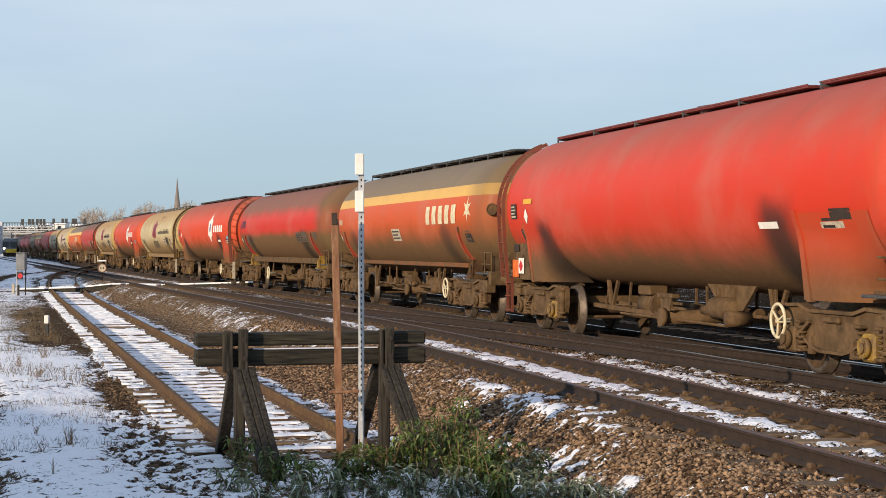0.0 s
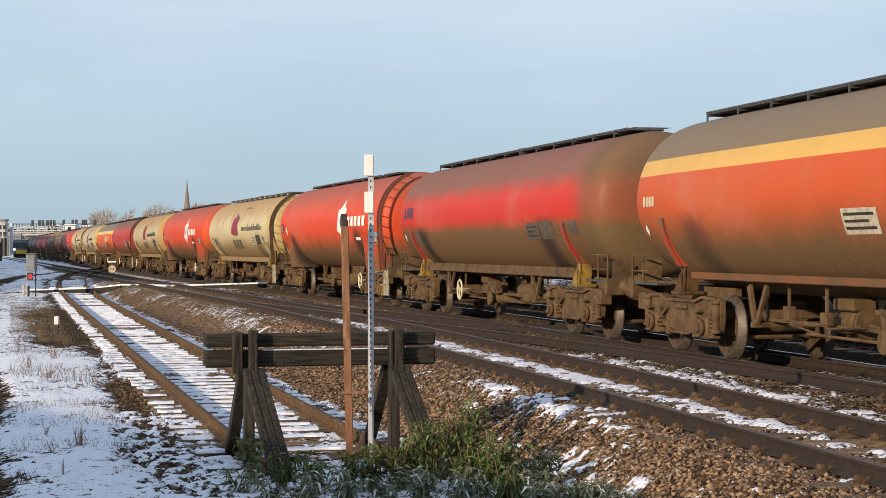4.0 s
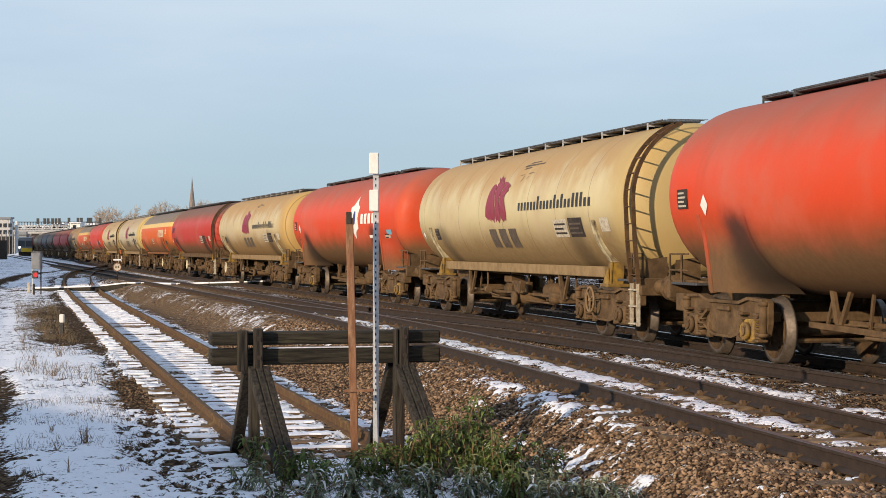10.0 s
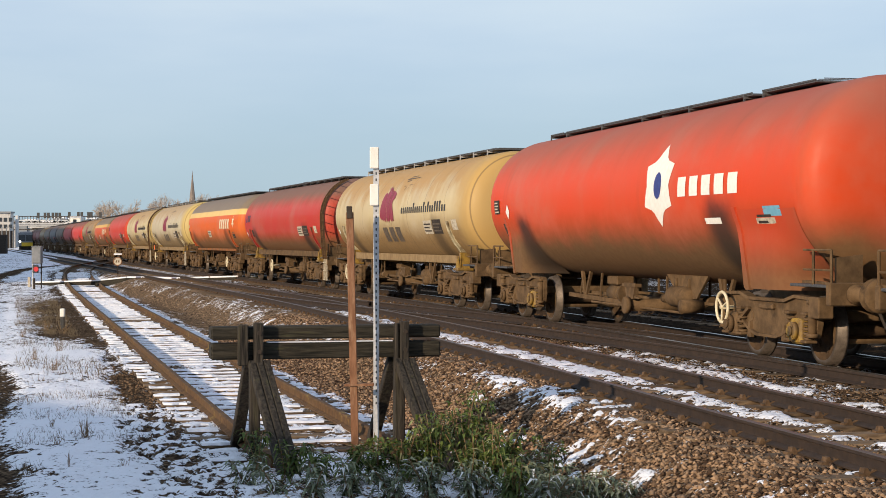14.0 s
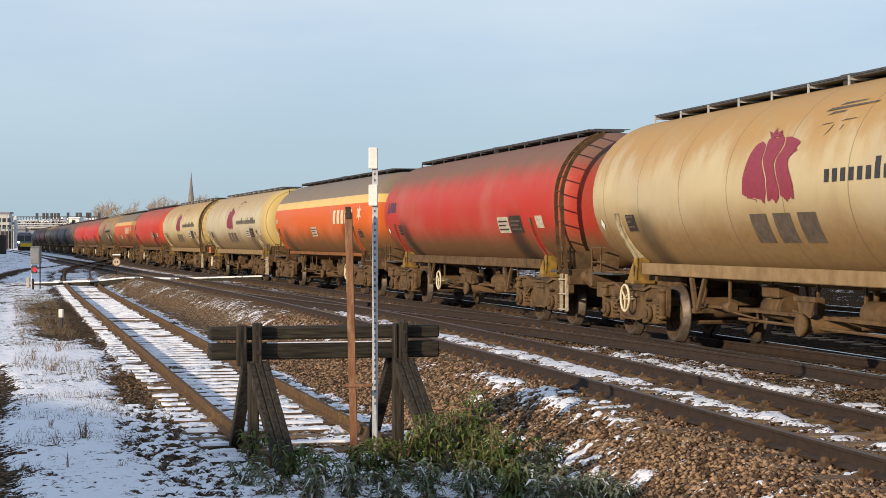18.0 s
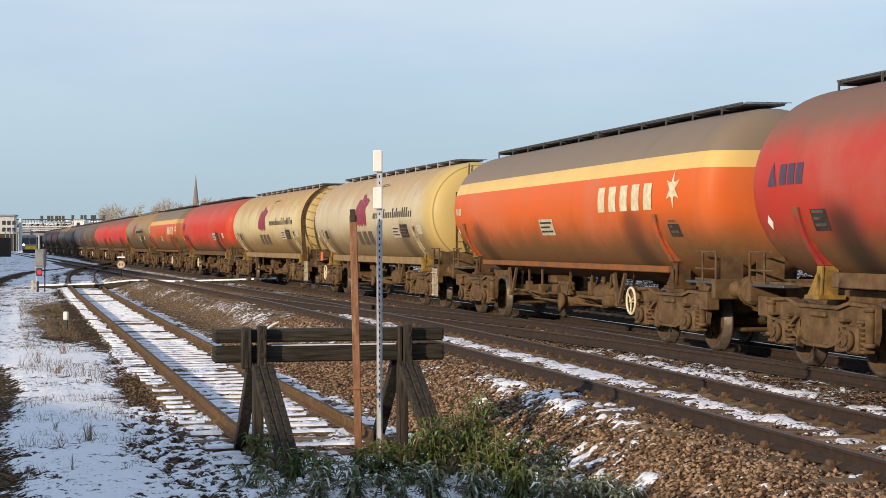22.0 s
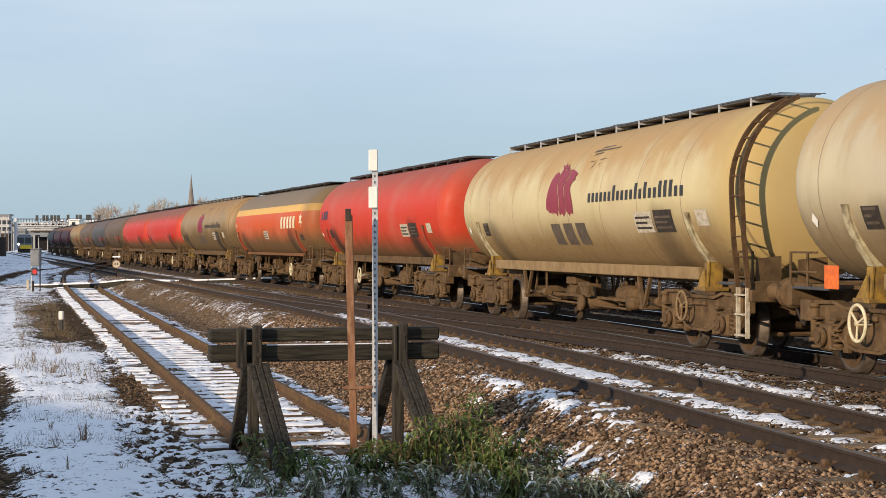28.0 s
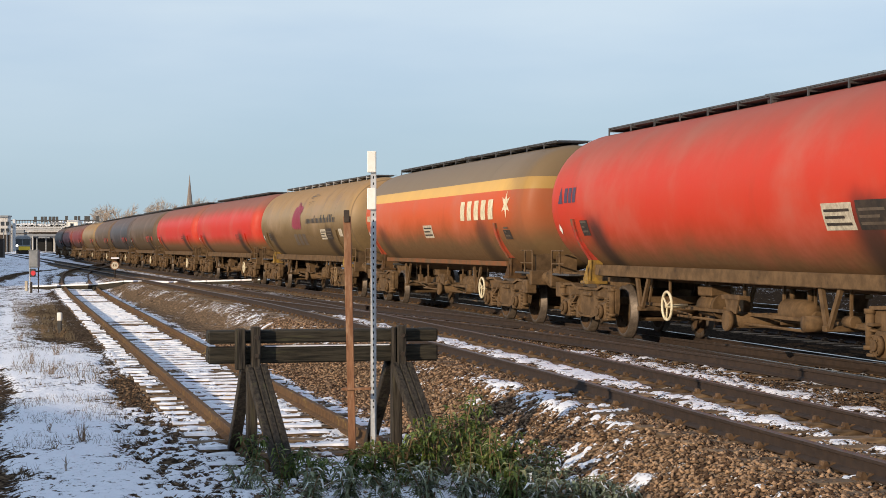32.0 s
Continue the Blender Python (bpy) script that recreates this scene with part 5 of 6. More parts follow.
    for k, (x, v, a, b) in enumerate(notes_at):
        pn = mark("data_panel", ("data_panel", k, seed > 13, seed == 2), paint if seed > 13 else M_faded if seed == 2 else M_dark if k in (1, 3) else M_plate, "faded data panel", lambda bm: decal(bm, rect(x, x + a, v, v + b), style, strips=3))
        if k < 2 or (style == "sill" and k == 3):
            for j in range(3):
                part("print_bar", shared(("print_bar", style, k, j), lambda bm: decal(bm, rect(x + 0.06, x + a - 0.08 - 0.15 * (j % 2), v + 0.06 + 0.085 * j, v + 0.095 + 0.085 * j), style, strips=1, lift=0.010), M_faded if k in (1, 3) else M_dark), None, pn)
    mark("diamond_label", "diamond_label", M_white, "small white diamond", lambda bm: decal(bm, [(-6.72, 2.30), (-6.56, 2.14), (-6.40, 2.30), (-6.56, 2.46)] if smooth else [(-7.86, 1.98), (-7.76, 1.88), (-7.66, 1.98), (-7.76, 2.08)], style, strips=6, lift=0.012), True)
    if smooth:
        mark("maker_label", ("maker_label", seed == 0), M_dark if seed == 0 else M_cyan, "dark printed label" if seed == 0 else "pale blue label", lambda bm: decal(bm, rect(7.0, 7.55, 2.02, 2.16), style, strips=2))
        mark("number_label", "number_label", M_dark, "dark label", lambda bm: decal(bm, rect(-7.75, -7.30, 2.26, 2.56), style, strips=3, lift=0.012), True)
        for j in range(4):
            mark("number_line", ("number_line", j), M_plate, "", lambda bm: decal(bm, rect(-7.70, -7.36 - 0.07 * (j % 2), 2.29 + 0.065 * j, 2.32 + 0.065 * j), style, strips=1, lift=0.018), True)
        if seed == 0:
            mark("orange_label", "orange_label", M_amber, "small amber lettering bar", lambda bm: decal(bm, rect(-6.75, -6.10, 2.54, 2.64), style, strips=2, lift=0.012))
        mark("bar_label", "bar_label", M_white, "white striped label", lambda bm: decal(bm, rect(4.9, 5.5, 1.93, 2.02), style, strips=1))
    for x in (-6.65, 6.65):
        for s in (-1, 1):
            if smooth:
                sk = part("skirt_plate", shared(("skirt_plate", x, s, livery), make_skirt(x, s, style), SKIRT if x > 0 else paint), None, w)
                part("flange", shared(("flange", x, s), make_flange(x, s, style), SKIRT), None, sk)
            else:
                part("saddle", shared(("saddle", x, s, livery), make_saddle(x, s, style), SADDLE.get(livery, paint)), None, w)
            if not smooth:
                part("saddle_bracket", shared(("saddle_bracket", x, s, seed < 14, style), make_bracket(x, s), M_ladder if style == "striped" else M_yellow if seed < 14 else M_grime), None, w, "grimy yellow bracket" if seed < 14 and style == "sill" else "")
    if style != "smooth":
        for s in (-1, 1):
            part("side_sill", shared(("side_sill", s, livery if livery in SILLS else ""), make_sill(s, 1.20 if style == "striped" else 1.11), SILLS.get(livery, M_grime)), None, w)
    part("underframe", shared(("underframe", smooth), (lambda bm: make_centre(bm, 0.52)) if smooth else make_centre, M_grime), None, w)
    part("discharge_pipe", shared("discharge_pipe", make_pipe, M_grime), None, w)
    for k, (nm, fn) in enumerate(valve_pieces(style)):
        part(nm, shared((nm, style, k), fn, M_grime), None, w)
    part("brake_cylinder", shared("brake_cylinder", make_cylinder, M_grime), None, w)
    part("air_reservoir", shared("air_reservoir", make_reservoir, M_grime, True), None, w)
    for d in (-1, 1):
        part("end_frame", shared(("end_frame", d), make_platform(d), M_grime), None, w)
        part("end_deck", shared(("end_deck", d), make_deck(d), M_walk), None, w)
        for y in (-0.865, 0.865):
            b = part("buffer", shared("buffer", make_buffer, M_grime), None, w)
            b.matrix_local = pose(d * 8.78, y, 0.99, 0, 0, 0 if d > 0 else 180)
        for k, (nm, fn) in enumerate(hose_pieces(d)):
            part(nm, shared((nm, d, k), fn, M_dark if nm == "brake_hose" else M_grime), None, w)
        c = part("coupling", shared("coupling", make_coupling, M_dark), None, w)
        c.matrix_local = pose(d * 8.78, 0, 0.95, 0, 0, 0 if d > 0 else 180)
        bogie = part("bogie_frame", shared("bogie_bolster", make_bolster, M_grime), None, w)
        bogie.location = (d * PIVOT, 0, 0)
        part("side_frame", shared("side_frame_near", make_bogie_side(-1.02), M_grime), None, bogie)
        part("side_frame", shared("side_frame_off", make_bogie_side(1.02), M_grime), None, bogie)
        for x in (-AXLE, AXLE):
            for s in (-1, 1):
                ab = part("axlebox", shared(("axlebox", smooth and x > 0), make_axlebox, M_yellow if smooth and x > 0 else M_grime), None, bogie)
                ab.matrix_local = pose(x, s * 1.10, WHEEL_R, 0, 0, 0 if s < 0 else 180)
            ws = part("wheelset", shared("wheelset", make_wheelset, (M_disc, M_tyre)), None, w)
            ws.location = (d * PIVOT + x, 0, WHEEL_R)
    # brake handwheels on the seen side
    for x in {"smooth": (5.25,), "sill": (-1.8,) if emblem == "owner" else (-6.55,) if seed in (6, 9) else (5.9,), "striped": (5.08,)}[style]:
        worn = emblem == "heads" and seed not in (6, 9)
        h = part("handwheel", shared(("handwheel", worn), make_handwheel, M_stem if worn else M_cream), None, w, "rusty brake wheel" if worn else "cream-painted brake wheel")
        h.location = (x + 0.25 * worn, -1.27, 0.70)
    for d in ladders:
        for s in (-1, 1):
            if seed == 9 and d > 0:
                part("ladder", shared(("end_ladder", s), make_end_ladder(8.70, s), M_ladder), None, w, "upright rusty ladder")
                continue
            part("ladder", shared(("ladder", d, s, style, seed in (0, 3)), make_ladder(d * (8.50 if smooth else 8.64), s, style), M_redladder if seed in (0, 3) else M_ladder), None, w, "red bent ladder" if seed in (0, 3) else "rusty bent ladder")
        part("foot_steps", shared(("foot_steps", d, seed == 0), make_steps(d * 8.5), M_redladder if seed == 0 else M_plate), None, w, "rusty red steps" if seed == 0 else "pale steel steps")
    if smooth:
        walks = ((-7.9, 4.2), (4.6, 6.5)) if seed == 0 else ((-6.9, -5.95), (-5.75, 4.2), (4.6, 6.5))
    elif style == "striped":
        walks = ((-7.4, 7.8),)
    else:
        walks = ((-7.6, 7.5),)
    for a, b in walks:
        wk = part("walkway", shared(("walkway", a, b, style, seed == 0), make_walkway(a, b, near, style), M_redwalk if seed == 0 else M_walk), None, w)
        for x in np.arange(a + 0.1, b, 1.3 if style != "smooth" else 2.4):
            st = part("stanchion", shared(("stanchion", style, "cream" in livery), make_stanchion(style), M_galv if "cream" in livery else M_walk), None, wk)
            st.location = (float(x), 0, 0)
    part("manhole", shared(("manhole", style), make_hatch(style), M_walk, False), None, w)
    if style == "sill":
        if seed == 9:
            part("hazard_panel", shared("hazard_panel", lambda bm: box(bm, -7.50, -7.10, -1.27, -1.25, 1.10, 1.40, 0.004), M_panel), None, w, "orange hazard panel")
    if seed == 1:
        # blanked inspection opening on the leading end
        part("end_cover", shared("end_cover", lambda bm: (rod(bm, (8.40, -1.00, 2.52), (8.525, -1.11, 2.52), 0.12, 20), torus(bm, (8.525, -1.11, 2.52), (0.75, -0.66, 0.0), 0.12, 0.02, 20, 6)), M_ladder), None, tank, "round bolted cover")
    if seed == 0:
        # boards between the ladder and the skirt
        board = part("label_board", shared("label_board", lambda bm: plate(bm, [(-8.2, -1.22, 1.02), (-6.95, -1.22, 1.02), (-7.1, -1.24, 1.76), (-8.1, -1.24, 1.76)], (0, 0.03, 0)), M_grime), None, w, "brown grime-covered board")
        part("sign_plate", shared("sign_plate", lambda bm: box(bm, -7.72, -7.34, -1.262, -1.245, 1.14, 1.46, 0.004), M_white), None, board, "white square plate")
        part("sign_diamond", shared("sign_diamond", lambda bm: plate(bm, [(-7.68, -1.264, 1.30), (-7.53, -1.264, 1.18), (-7.38, -1.264, 1.30), (-7.53, -1.264, 1.42)], (0, -0.004, 0)), M_redpaint), None, board, "red diamond")
        part("hazard_plate", shared("hazard_plate", lambda bm: box(bm, -8.18, -7.75, -1.262, -1.245, 1.06, 1.42, 0.004), M_panel), None, board, "orange hazard plate")
        part("data_plate", shared("data_plate", lambda bm: box(bm, -8.05, -7.70, -1.27, -1.25, 1.60, 1.74, 0.004), M_dark), None, board, "small dark plate")
    return w


TRAIN = [  # livery, style, ladder ends, emblem, label
    ("signal red", "smooth", (-1,), "", "grimy bright red bogie tank wagon with red ladder and walkway"),
    ("dull orange", "striped", (), "striped", "orange tank wagon with yellow stripe and sooty brown top"),
    ("red", "sill", (), "owner", "dark red tank wagon heavily stained with brown grime"),
    ("bright red", "smooth", (1,), "star", "bright red tank wagon with white star emblem and end ladder"),
    ("cream", "sill", (1,), "heads", "cream tank wagon with maroon emblem and end ladder"),
    ("bright red", "smooth", (), "star", "bright red tank wagon with white star emblem, brown below"),
    ("rusty cream", "sill", (), "heads", "rust-stained cream tank wagon with maroon emblem"),
    ("crimson", "sill", (1,), "owner", "crimson tank wagon with end ladder and sooty crown"),
    ("orange", "striped", (), "striped", "orange tank wagon with cream stripe and grey top"),
    ("pale cream", "sill", (1,), "heads", "pale cream tank wagon with maroon emblem and upright end ladder"),
    ("cream", "sill", (1,), "heads", "cream tank wagon with maroon emblem, stained brown below"),
    ("clean red", "sill", (), "owner", "bright red tank wagon with brown grime along its belly"),
    ("dull orange", "striped", (), "striped", "dull orange tank wagon with cream stripe and brown top"),
    ("dirty cream", "sill", (), "heads", "dirty brown-cream tank wagon with maroon emblem"),
    ("far red", "sill", (), "", "red tank wagon with dark ends, far back in the train"),
    ("far red", "sill", (), "", "red tank wagon with grimy ends, far back in the train"),
    ("brown", "sill", (), "", "brown grimy tank wagon in the rear of the train"),
    ("grey", "sill", (), "", "dark grey tank wagon in the rear of the train"),
    ("brown", "sill", (), "", "brown dirt-covered tank wagon in the rear of the train"),
    ("dirty cream", "sill", (), "", "dirty cream tank wagon in the rear of the train"),
    ("far crimson", "sill", (), "", "dull crimson tank wagon in the rear of the train"),
    ("far crimson", "sill", (), "", "sooty crimson tank wagon in the rear of the train"),
    ("dark", "sill", (), "", "almost black tank wagon at the tail of the train"),
]
wagons = [tank_wagon(lv, st, lb, ld, em, seed=i, near=i < 14) for i, (lv, st, ld, em, lb) in enumerate(TRAIN)]


def wagon_pose(i, t):
    """Where wagon i stands at t seconds, by its two bogie pivots on the main line."""
    s = 26.72 + WAGON * i - SPEED * t
    x1, y1, _ = MAIN.at(s - PIVOT)
    x2, y2, _ = MAIN.at(s + PIVOT)
    return Matrix.Translation((float(x1 + x2) / 2, float(y1 + y2) / 2, 0)) @ Matrix.Rotation(math.atan2(float(y1 - y2), float(x1 - x2)), 4, "Z")

# ---- siding and its buffer stop ----
SIDING_END = 17.6
OLD_SLEEPER = sleeper_mesh("old_sleeper", 2.55, 0.25, 0.13, M_sleeper)
siding = build_track("siding_track", "disused rusty siding with snow-covered sleepers", SIDING, SIDING_END, 185, siding_z, 0.72, OLD_SLEEPER, (M_oldrail, M_oldrail), old=True, split=(15, 90), chairs=False)


def build_snow_caps():
    """Snow lying on each sleeper of the siding, in short uneven slabs."""
    rng = np.random.default_rng(8)
    verts, faces = [], []
    for s in np.arange(SIDING_END + 0.3, 110, 0.72):
        x0, y0, h = SIDING.at(s)
        z0 = float(siding_z(s)) - 0.165
        for a, b in ((-1.30, -0.86), (-0.62, 0.62), (0.86, 1.28)):
            if rng.random() < (0.12 if s < 28 else 0.18):
                continue
            cuts = np.linspace(a + rng.uniform(0, 0.08), b - rng.uniform(0, 0.10), 9 if b - a > 1 else 4)
            base = len(verts)
            for c in cuts:
                w0, w1, hh = 0.125 + rng.uniform(-0.05, 0.03), 0.125 + rng.uniform(-0.05, 0.03), rng.uniform(0.012, 0.035)
                for dy, dz in ((-w0, 0.0), (-w0 * 0.8, hh), (w1 * 0.8, hh), (w1, 0.0)):
                    verts.append((float(x0 + c * math.cos(h) - dy * math.sin(h)), float(y0 + c * math.sin(h) + dy * math.cos(h)), z0 + dz))
            for i in range(len(cuts) - 1):
                for j in range(3):
                    k = base + 4 * i + j
                    faces.append((k, k + 4, k + 5, k + 1))
            e = base + 4 * (len(cuts) - 1)
            faces += [(base, base + 1, base + 2, base + 3), (e + 3, e + 2, e + 1, e)]
    me = bpy.data.meshes.new("sleeper_snow")
    me.from_pydata(verts, [], faces)
    me.materials.append(M_snow)
    tagged(new("sleeper_snow", me), "thin white snow lying on the siding's sleepers", "snow", kind="stuff")


build_snow_caps()


def build_buffer_stop():
    x, y, h = SIDING.at(18.7)
    b = thing("buffer_stop", Matrix.Translation((float(x), float(y), SIDING_Z)) @ Matrix.Rotation(float(h), 4, "Z"), "old creosoted timber buffer stop at the siding's end", "buffer stop")
    for z0, z1 in ((0.91, 1.085), (1.125, 1.265)):
        bm = bmesh.new()
        box(bm, -1.27, 1.26, -0.13, 0.13, z0, z1, 0.018)
        part("cross_beam", bm, M_creo, b, "mossy weathered beam")
    bm = bmesh.new()
    box(bm, -0.66, 0.72, -0.13, 0.02, 1.086, 1.098, 0.004)
    part("snow_line", bm, M_snow, b, "thin line of snow")
    for x0 in (-0.80, 0.80):
        bm = bmesh.new()
        box(bm, x0 - 0.02, x0 + 0.075, -0.26, -0.132, 0.84, 1.31, 0.010)
        part("clamp_post", bm, M_creo_up, b)
        bm = bmesh.new()
        box(bm, x0 - (0.19 if x0 < 0 else 0.075), x0 - (0.08 if x0 < 0 else 0.03), -0.22, -0.132, 0.85, 1.29, 0.010)
        part("clamp_post", bm, M_creo_up, b)
        bm = bmesh.new()
        box(bm, x0 - 0.05, x0 + 0.06, -0.12, 0.02, -0.2, 0.91, 0.010)
        part("upright", bm, M_creo_up, b)
        for dx, thick in ((-0.078, 0.085), (0.0, 0.10), (0.078, 0.09)):
            bm = bmesh.new()
            beam(bm, (x0 + 0.03 + dx, -0.20, 0.88), (x0 + 0.20 + dx, -1.75, -0.40), 0.072, thick, 0.008)
            part("raking_plank", bm, M_creo_up, b, "weathered plank of the strut")
        bm = bmesh.new()
        beam(bm, (x0 - 0.03, 0.05, 0.90), (x0 - 0.03, 1.35, -0.25), 0.13, 0.11, 0.010)
        part("rear_strut", bm, M_creo_up, b)
        for z in (1.0, 1.2):
            bm = bmesh.new()
            rod(bm, (x0 + 0.03, -0.285, z), (x0 + 0.03, -0.26, z), 0.024, 8)
            part("bolt", bm, M_dark, b)


build_buffer_stop()


def build_posts():
    g = lambda x, y: float(ground_level(np.array([x]), np.array([y]))[0])
    y = 17.3
    x = (664 - 784) / 3060.4 * y
    z0 = g(x, y)
    p = thing("sign_post", Matrix.Translation((x, y, z0)), "perforated galvanised post with two small white boxes", "post")
    bm = bmesh.new()
    box(bm, -0.024, 0.024, -0.012, 0.012, 0, 2.60 - z0, 0.003)
    for s in (-1, 1):
        box(bm, s * 0.024 - 0.004, s * 0.024 + 0.004, -0.012, 0.03, 0, 2.60 - z0)
    part("channel", bm, M_galv, p)
    for k in range(40):
        bm = bmesh.new()
        box(bm, -0.006, 0.006, -0.0135, -0.0122, 0.75 + 0.062 * k, 0.775 + 0.062 * k)
        part("slot", bm, M_hole, p)
    for z in (2.40, 2.03):
        bm = bmesh.new()
        box(bm, -0.062, 0.03, -0.05, -0.014, z - z0, z - z0 + 0.215, 0.008)
        part("white_box", bm, M_white, p, "small white plastic box")
    y2 = 17.0
    x2 = (628 - 784) / 3060.4 * y2
    z2 = g(x2, y2)
    p = thing("rusty_post", Matrix.Translation((x2, y2, z2)) @ Matrix.Rotation(radians(-1.3), 4, "Y"), "leaning rusty steel post with a cross plate", "post")
    bm = bmesh.new()
    box(bm, -0.036, 0.036, -0.008, 0.008, 0, 1.96 - z2, 0.003)
    box(bm, 0.022, 0.036, 0.0, 0.06, 0, 1.96 - z2, 0.003)
    part("angle_post", bm, M_rust, p)
    bm = bmesh.new()
    box(bm, -0.03, 0.025, -0.02, 0.0, 1.90 - z2, 2.02 - z2, 0.004)
    part("top_clip", bm, M_dark, p)
    bm = bmesh.new()
    box(bm, -0.09, 0.20, -0.03, 0.06, 0.25 - z2, 0.275 - z2, 0.003)
    part("cross_plate", bm, M_rust, p)


build_posts()


# ---- weeds at the end of the siding ----
def level(x, y):
    return float(ground_level(np.array([float(x)]), np.array([float(y)]))[0])


def weed(x, y, height, spread, leaves, mat, seed, label):
    """A bushy weed: arching stems with drooping lance-shaped leaves."""
    rnd = random.Random(seed)
    w = thing("weed", Matrix.Translation((x, y, level(x, y) - 0.03)), label, "weed", "weeds at the siding's end")
    bs, bl = bmesh.new(), bmesh.new()
    stems = max(5, leaves // 22)
    for _ in range(stems):
        a = rnd.uniform(0, 2 * math.pi)
        top = Vector((math.cos(a) * spread * rnd.uniform(0.2, 1), math.sin(a) * spread * rnd.uniform(0.2, 1), height * rnd.uniform(0.55, 1.0)))
        mid = Vector((top.x * 0.35, top.y * 0.35, top.z * 0.6))
        foot = Vector((rnd.uniform(-0.08, 0.08), rnd.uniform(-0.08, 0.08), 0))
        path = [foot.lerp(mid, t).lerp(mid.lerp(top, t), t) for t in (0, 0.33, 0.66, 1.0)]
        for p, q in zip(path, path[1:]):
            rod(bs, p, q, 0.006, 5, 0.004, False)
        for k in range(int(1.35 * leaves) // stems):
            t = rnd.uniform(0.25, 1.0)
            p = foot.lerp(mid, t).lerp(mid.lerp(top, t), t)
            b = rnd.uniform(0, 2 * math.pi)
            L, wd = rnd.uniform(0.06, 0.15), rnd.uniform(0.008, 0.021)
            o = Vector((math.cos(b), math.sin(b), rnd.uniform(-0.1, 0.5)))
            sd = Vector((-math.sin(b), math.cos(b), rnd.uniform(-0.4, 0.4))) * wd
            m = p + o * L * 0.55
            e = p + o * L + Vector((0, 0, -L * rnd.uniform(0.2, 0.9)))
            v = [bl.verts.new(c) for c in (p, m + sd, m + Vector((0, 0, -0.008)), m - sd, e)]
            bl.faces.new((v[0], v[1], v[2]))
            bl.faces.new((v[0], v[2], v[3]))
            bl.faces.new((v[1], v[4], v[2]))
            bl.faces.new((v[2], v[4], v[3]))
    part("stalk", bs, M_stem, w)["kind"] = "stuff"
    part("foliage", bl, mat, w)["kind"] = "stuff"


def build_weeds():
    rnd = random.Random(77)
    green, frost = "green leafy weed with drooping leaves", "frosted grey-green weed with wilted leaves"
    spots = []
    for px, d, hgt, sp, n, m in (
            (455, 17.2, 0.50, 0.18, 90, 0), (505, 16.9, 0.40, 0.22, 130, 0), (560, 16.8, 0.30, 0.28, 150, 0), (615, 16.7, 0.36, 0.28, 190, 0),
            (665, 16.9, 0.42, 0.28, 220, 0), (715, 16.8, 0.48, 0.32, 280, 0), (765, 16.9, 0.60, 0.30, 300, 0), (815, 17.2, 0.78, 0.22, 240, 0),
            (845, 17.6, 0.80, 0.20, 180, 0), (835, 16.6, 0.55, 0.30, 260, 0), (885, 16.2, 0.58, 0.30, 280, 0), (965, 16.6, 0.46, 0.20, 140, 0),
            (430, 16.6, 0.36, 0.20, 90, 1), (485, 16.0, 0.32, 0.22, 80, 1), (550, 15.9, 0.36, 0.24, 110, 1),
            (610, 16.0, 0.42, 0.28, 160, 1), (690, 15.9, 0.42, 0.28, 170, 1), (760, 15.8, 0.46, 0.30, 200, 1), (830, 15.7, 0.48, 0.30, 240, 1),
            # next four, rooted below view, are added to shade the snow behind
            (905, 14.9, 0.46, 0.26, 200, 0), (965, 14.8, 0.50, 0.28, 240, 1), (1030, 14.9, 0.44, 0.28, 220, 1), (1095, 15.0, 0.36, 0.24, 160, 1), (870, 16.0, 0.62, 0.22, 220, 0),
            (900, 15.6, 0.44, 0.30, 220, 1), (970, 15.7, 0.42, 0.28, 200, 1), (1040, 15.7, 0.34, 0.24, 150, 1), (930, 16.4, 0.50, 0.24, 200, 1)):
        spots.append(((px - 784) / 3060.4 * d, d, hgt, sp, n, m))
    for k, (x, y, hgt, sp, n, m) in enumerate(spots):
        weed(x, y, hgt * (1.0 if m else 1.25), sp, n, M_frost if m else M_leaf, 100 + k, frost if m else green)


build_weeds()


def dry_plant(x, y, height, spread, n, seed):
    """A withered tuft of bare stalks standing in the snow."""
    rnd = random.Random(seed)
    w = thing("withered_plant", Matrix.Translation((x, y, level(x, y) - 0.02)), "withered brown stalks poking through the snow", "withered plant", "withered plants on the verge")
    bm = bmesh.new()
    for _ in range(n):
        a, r = rnd.uniform(0, 2 * math.pi), rnd.uniform(0.1, 1) * spread
        foot = Vector((rnd.uniform(-0.3, 0.3) * spread, rnd.uniform(-0.3, 0.3) * spread, 0))
        tip = Vector((math.cos(a) * r, math.sin(a) * r, height * rnd.uniform(0.4, 1)))
        rod(bm, foot, tip, 0.0035, 4, 0.002, False)
        if rnd.random() < 0.6:
            p = foot.lerp(tip, rnd.uniform(0.4, 0.8))
            rod(bm, p, p + Vector((rnd.uniform(-0.06, 0.06), rnd.uniform(-0.06, 0.06), 0.07)), 0.0025, 4, 0.0015, False)
    part("stalk_tuft", bm, M_stem, w)["kind"] = "stuff"


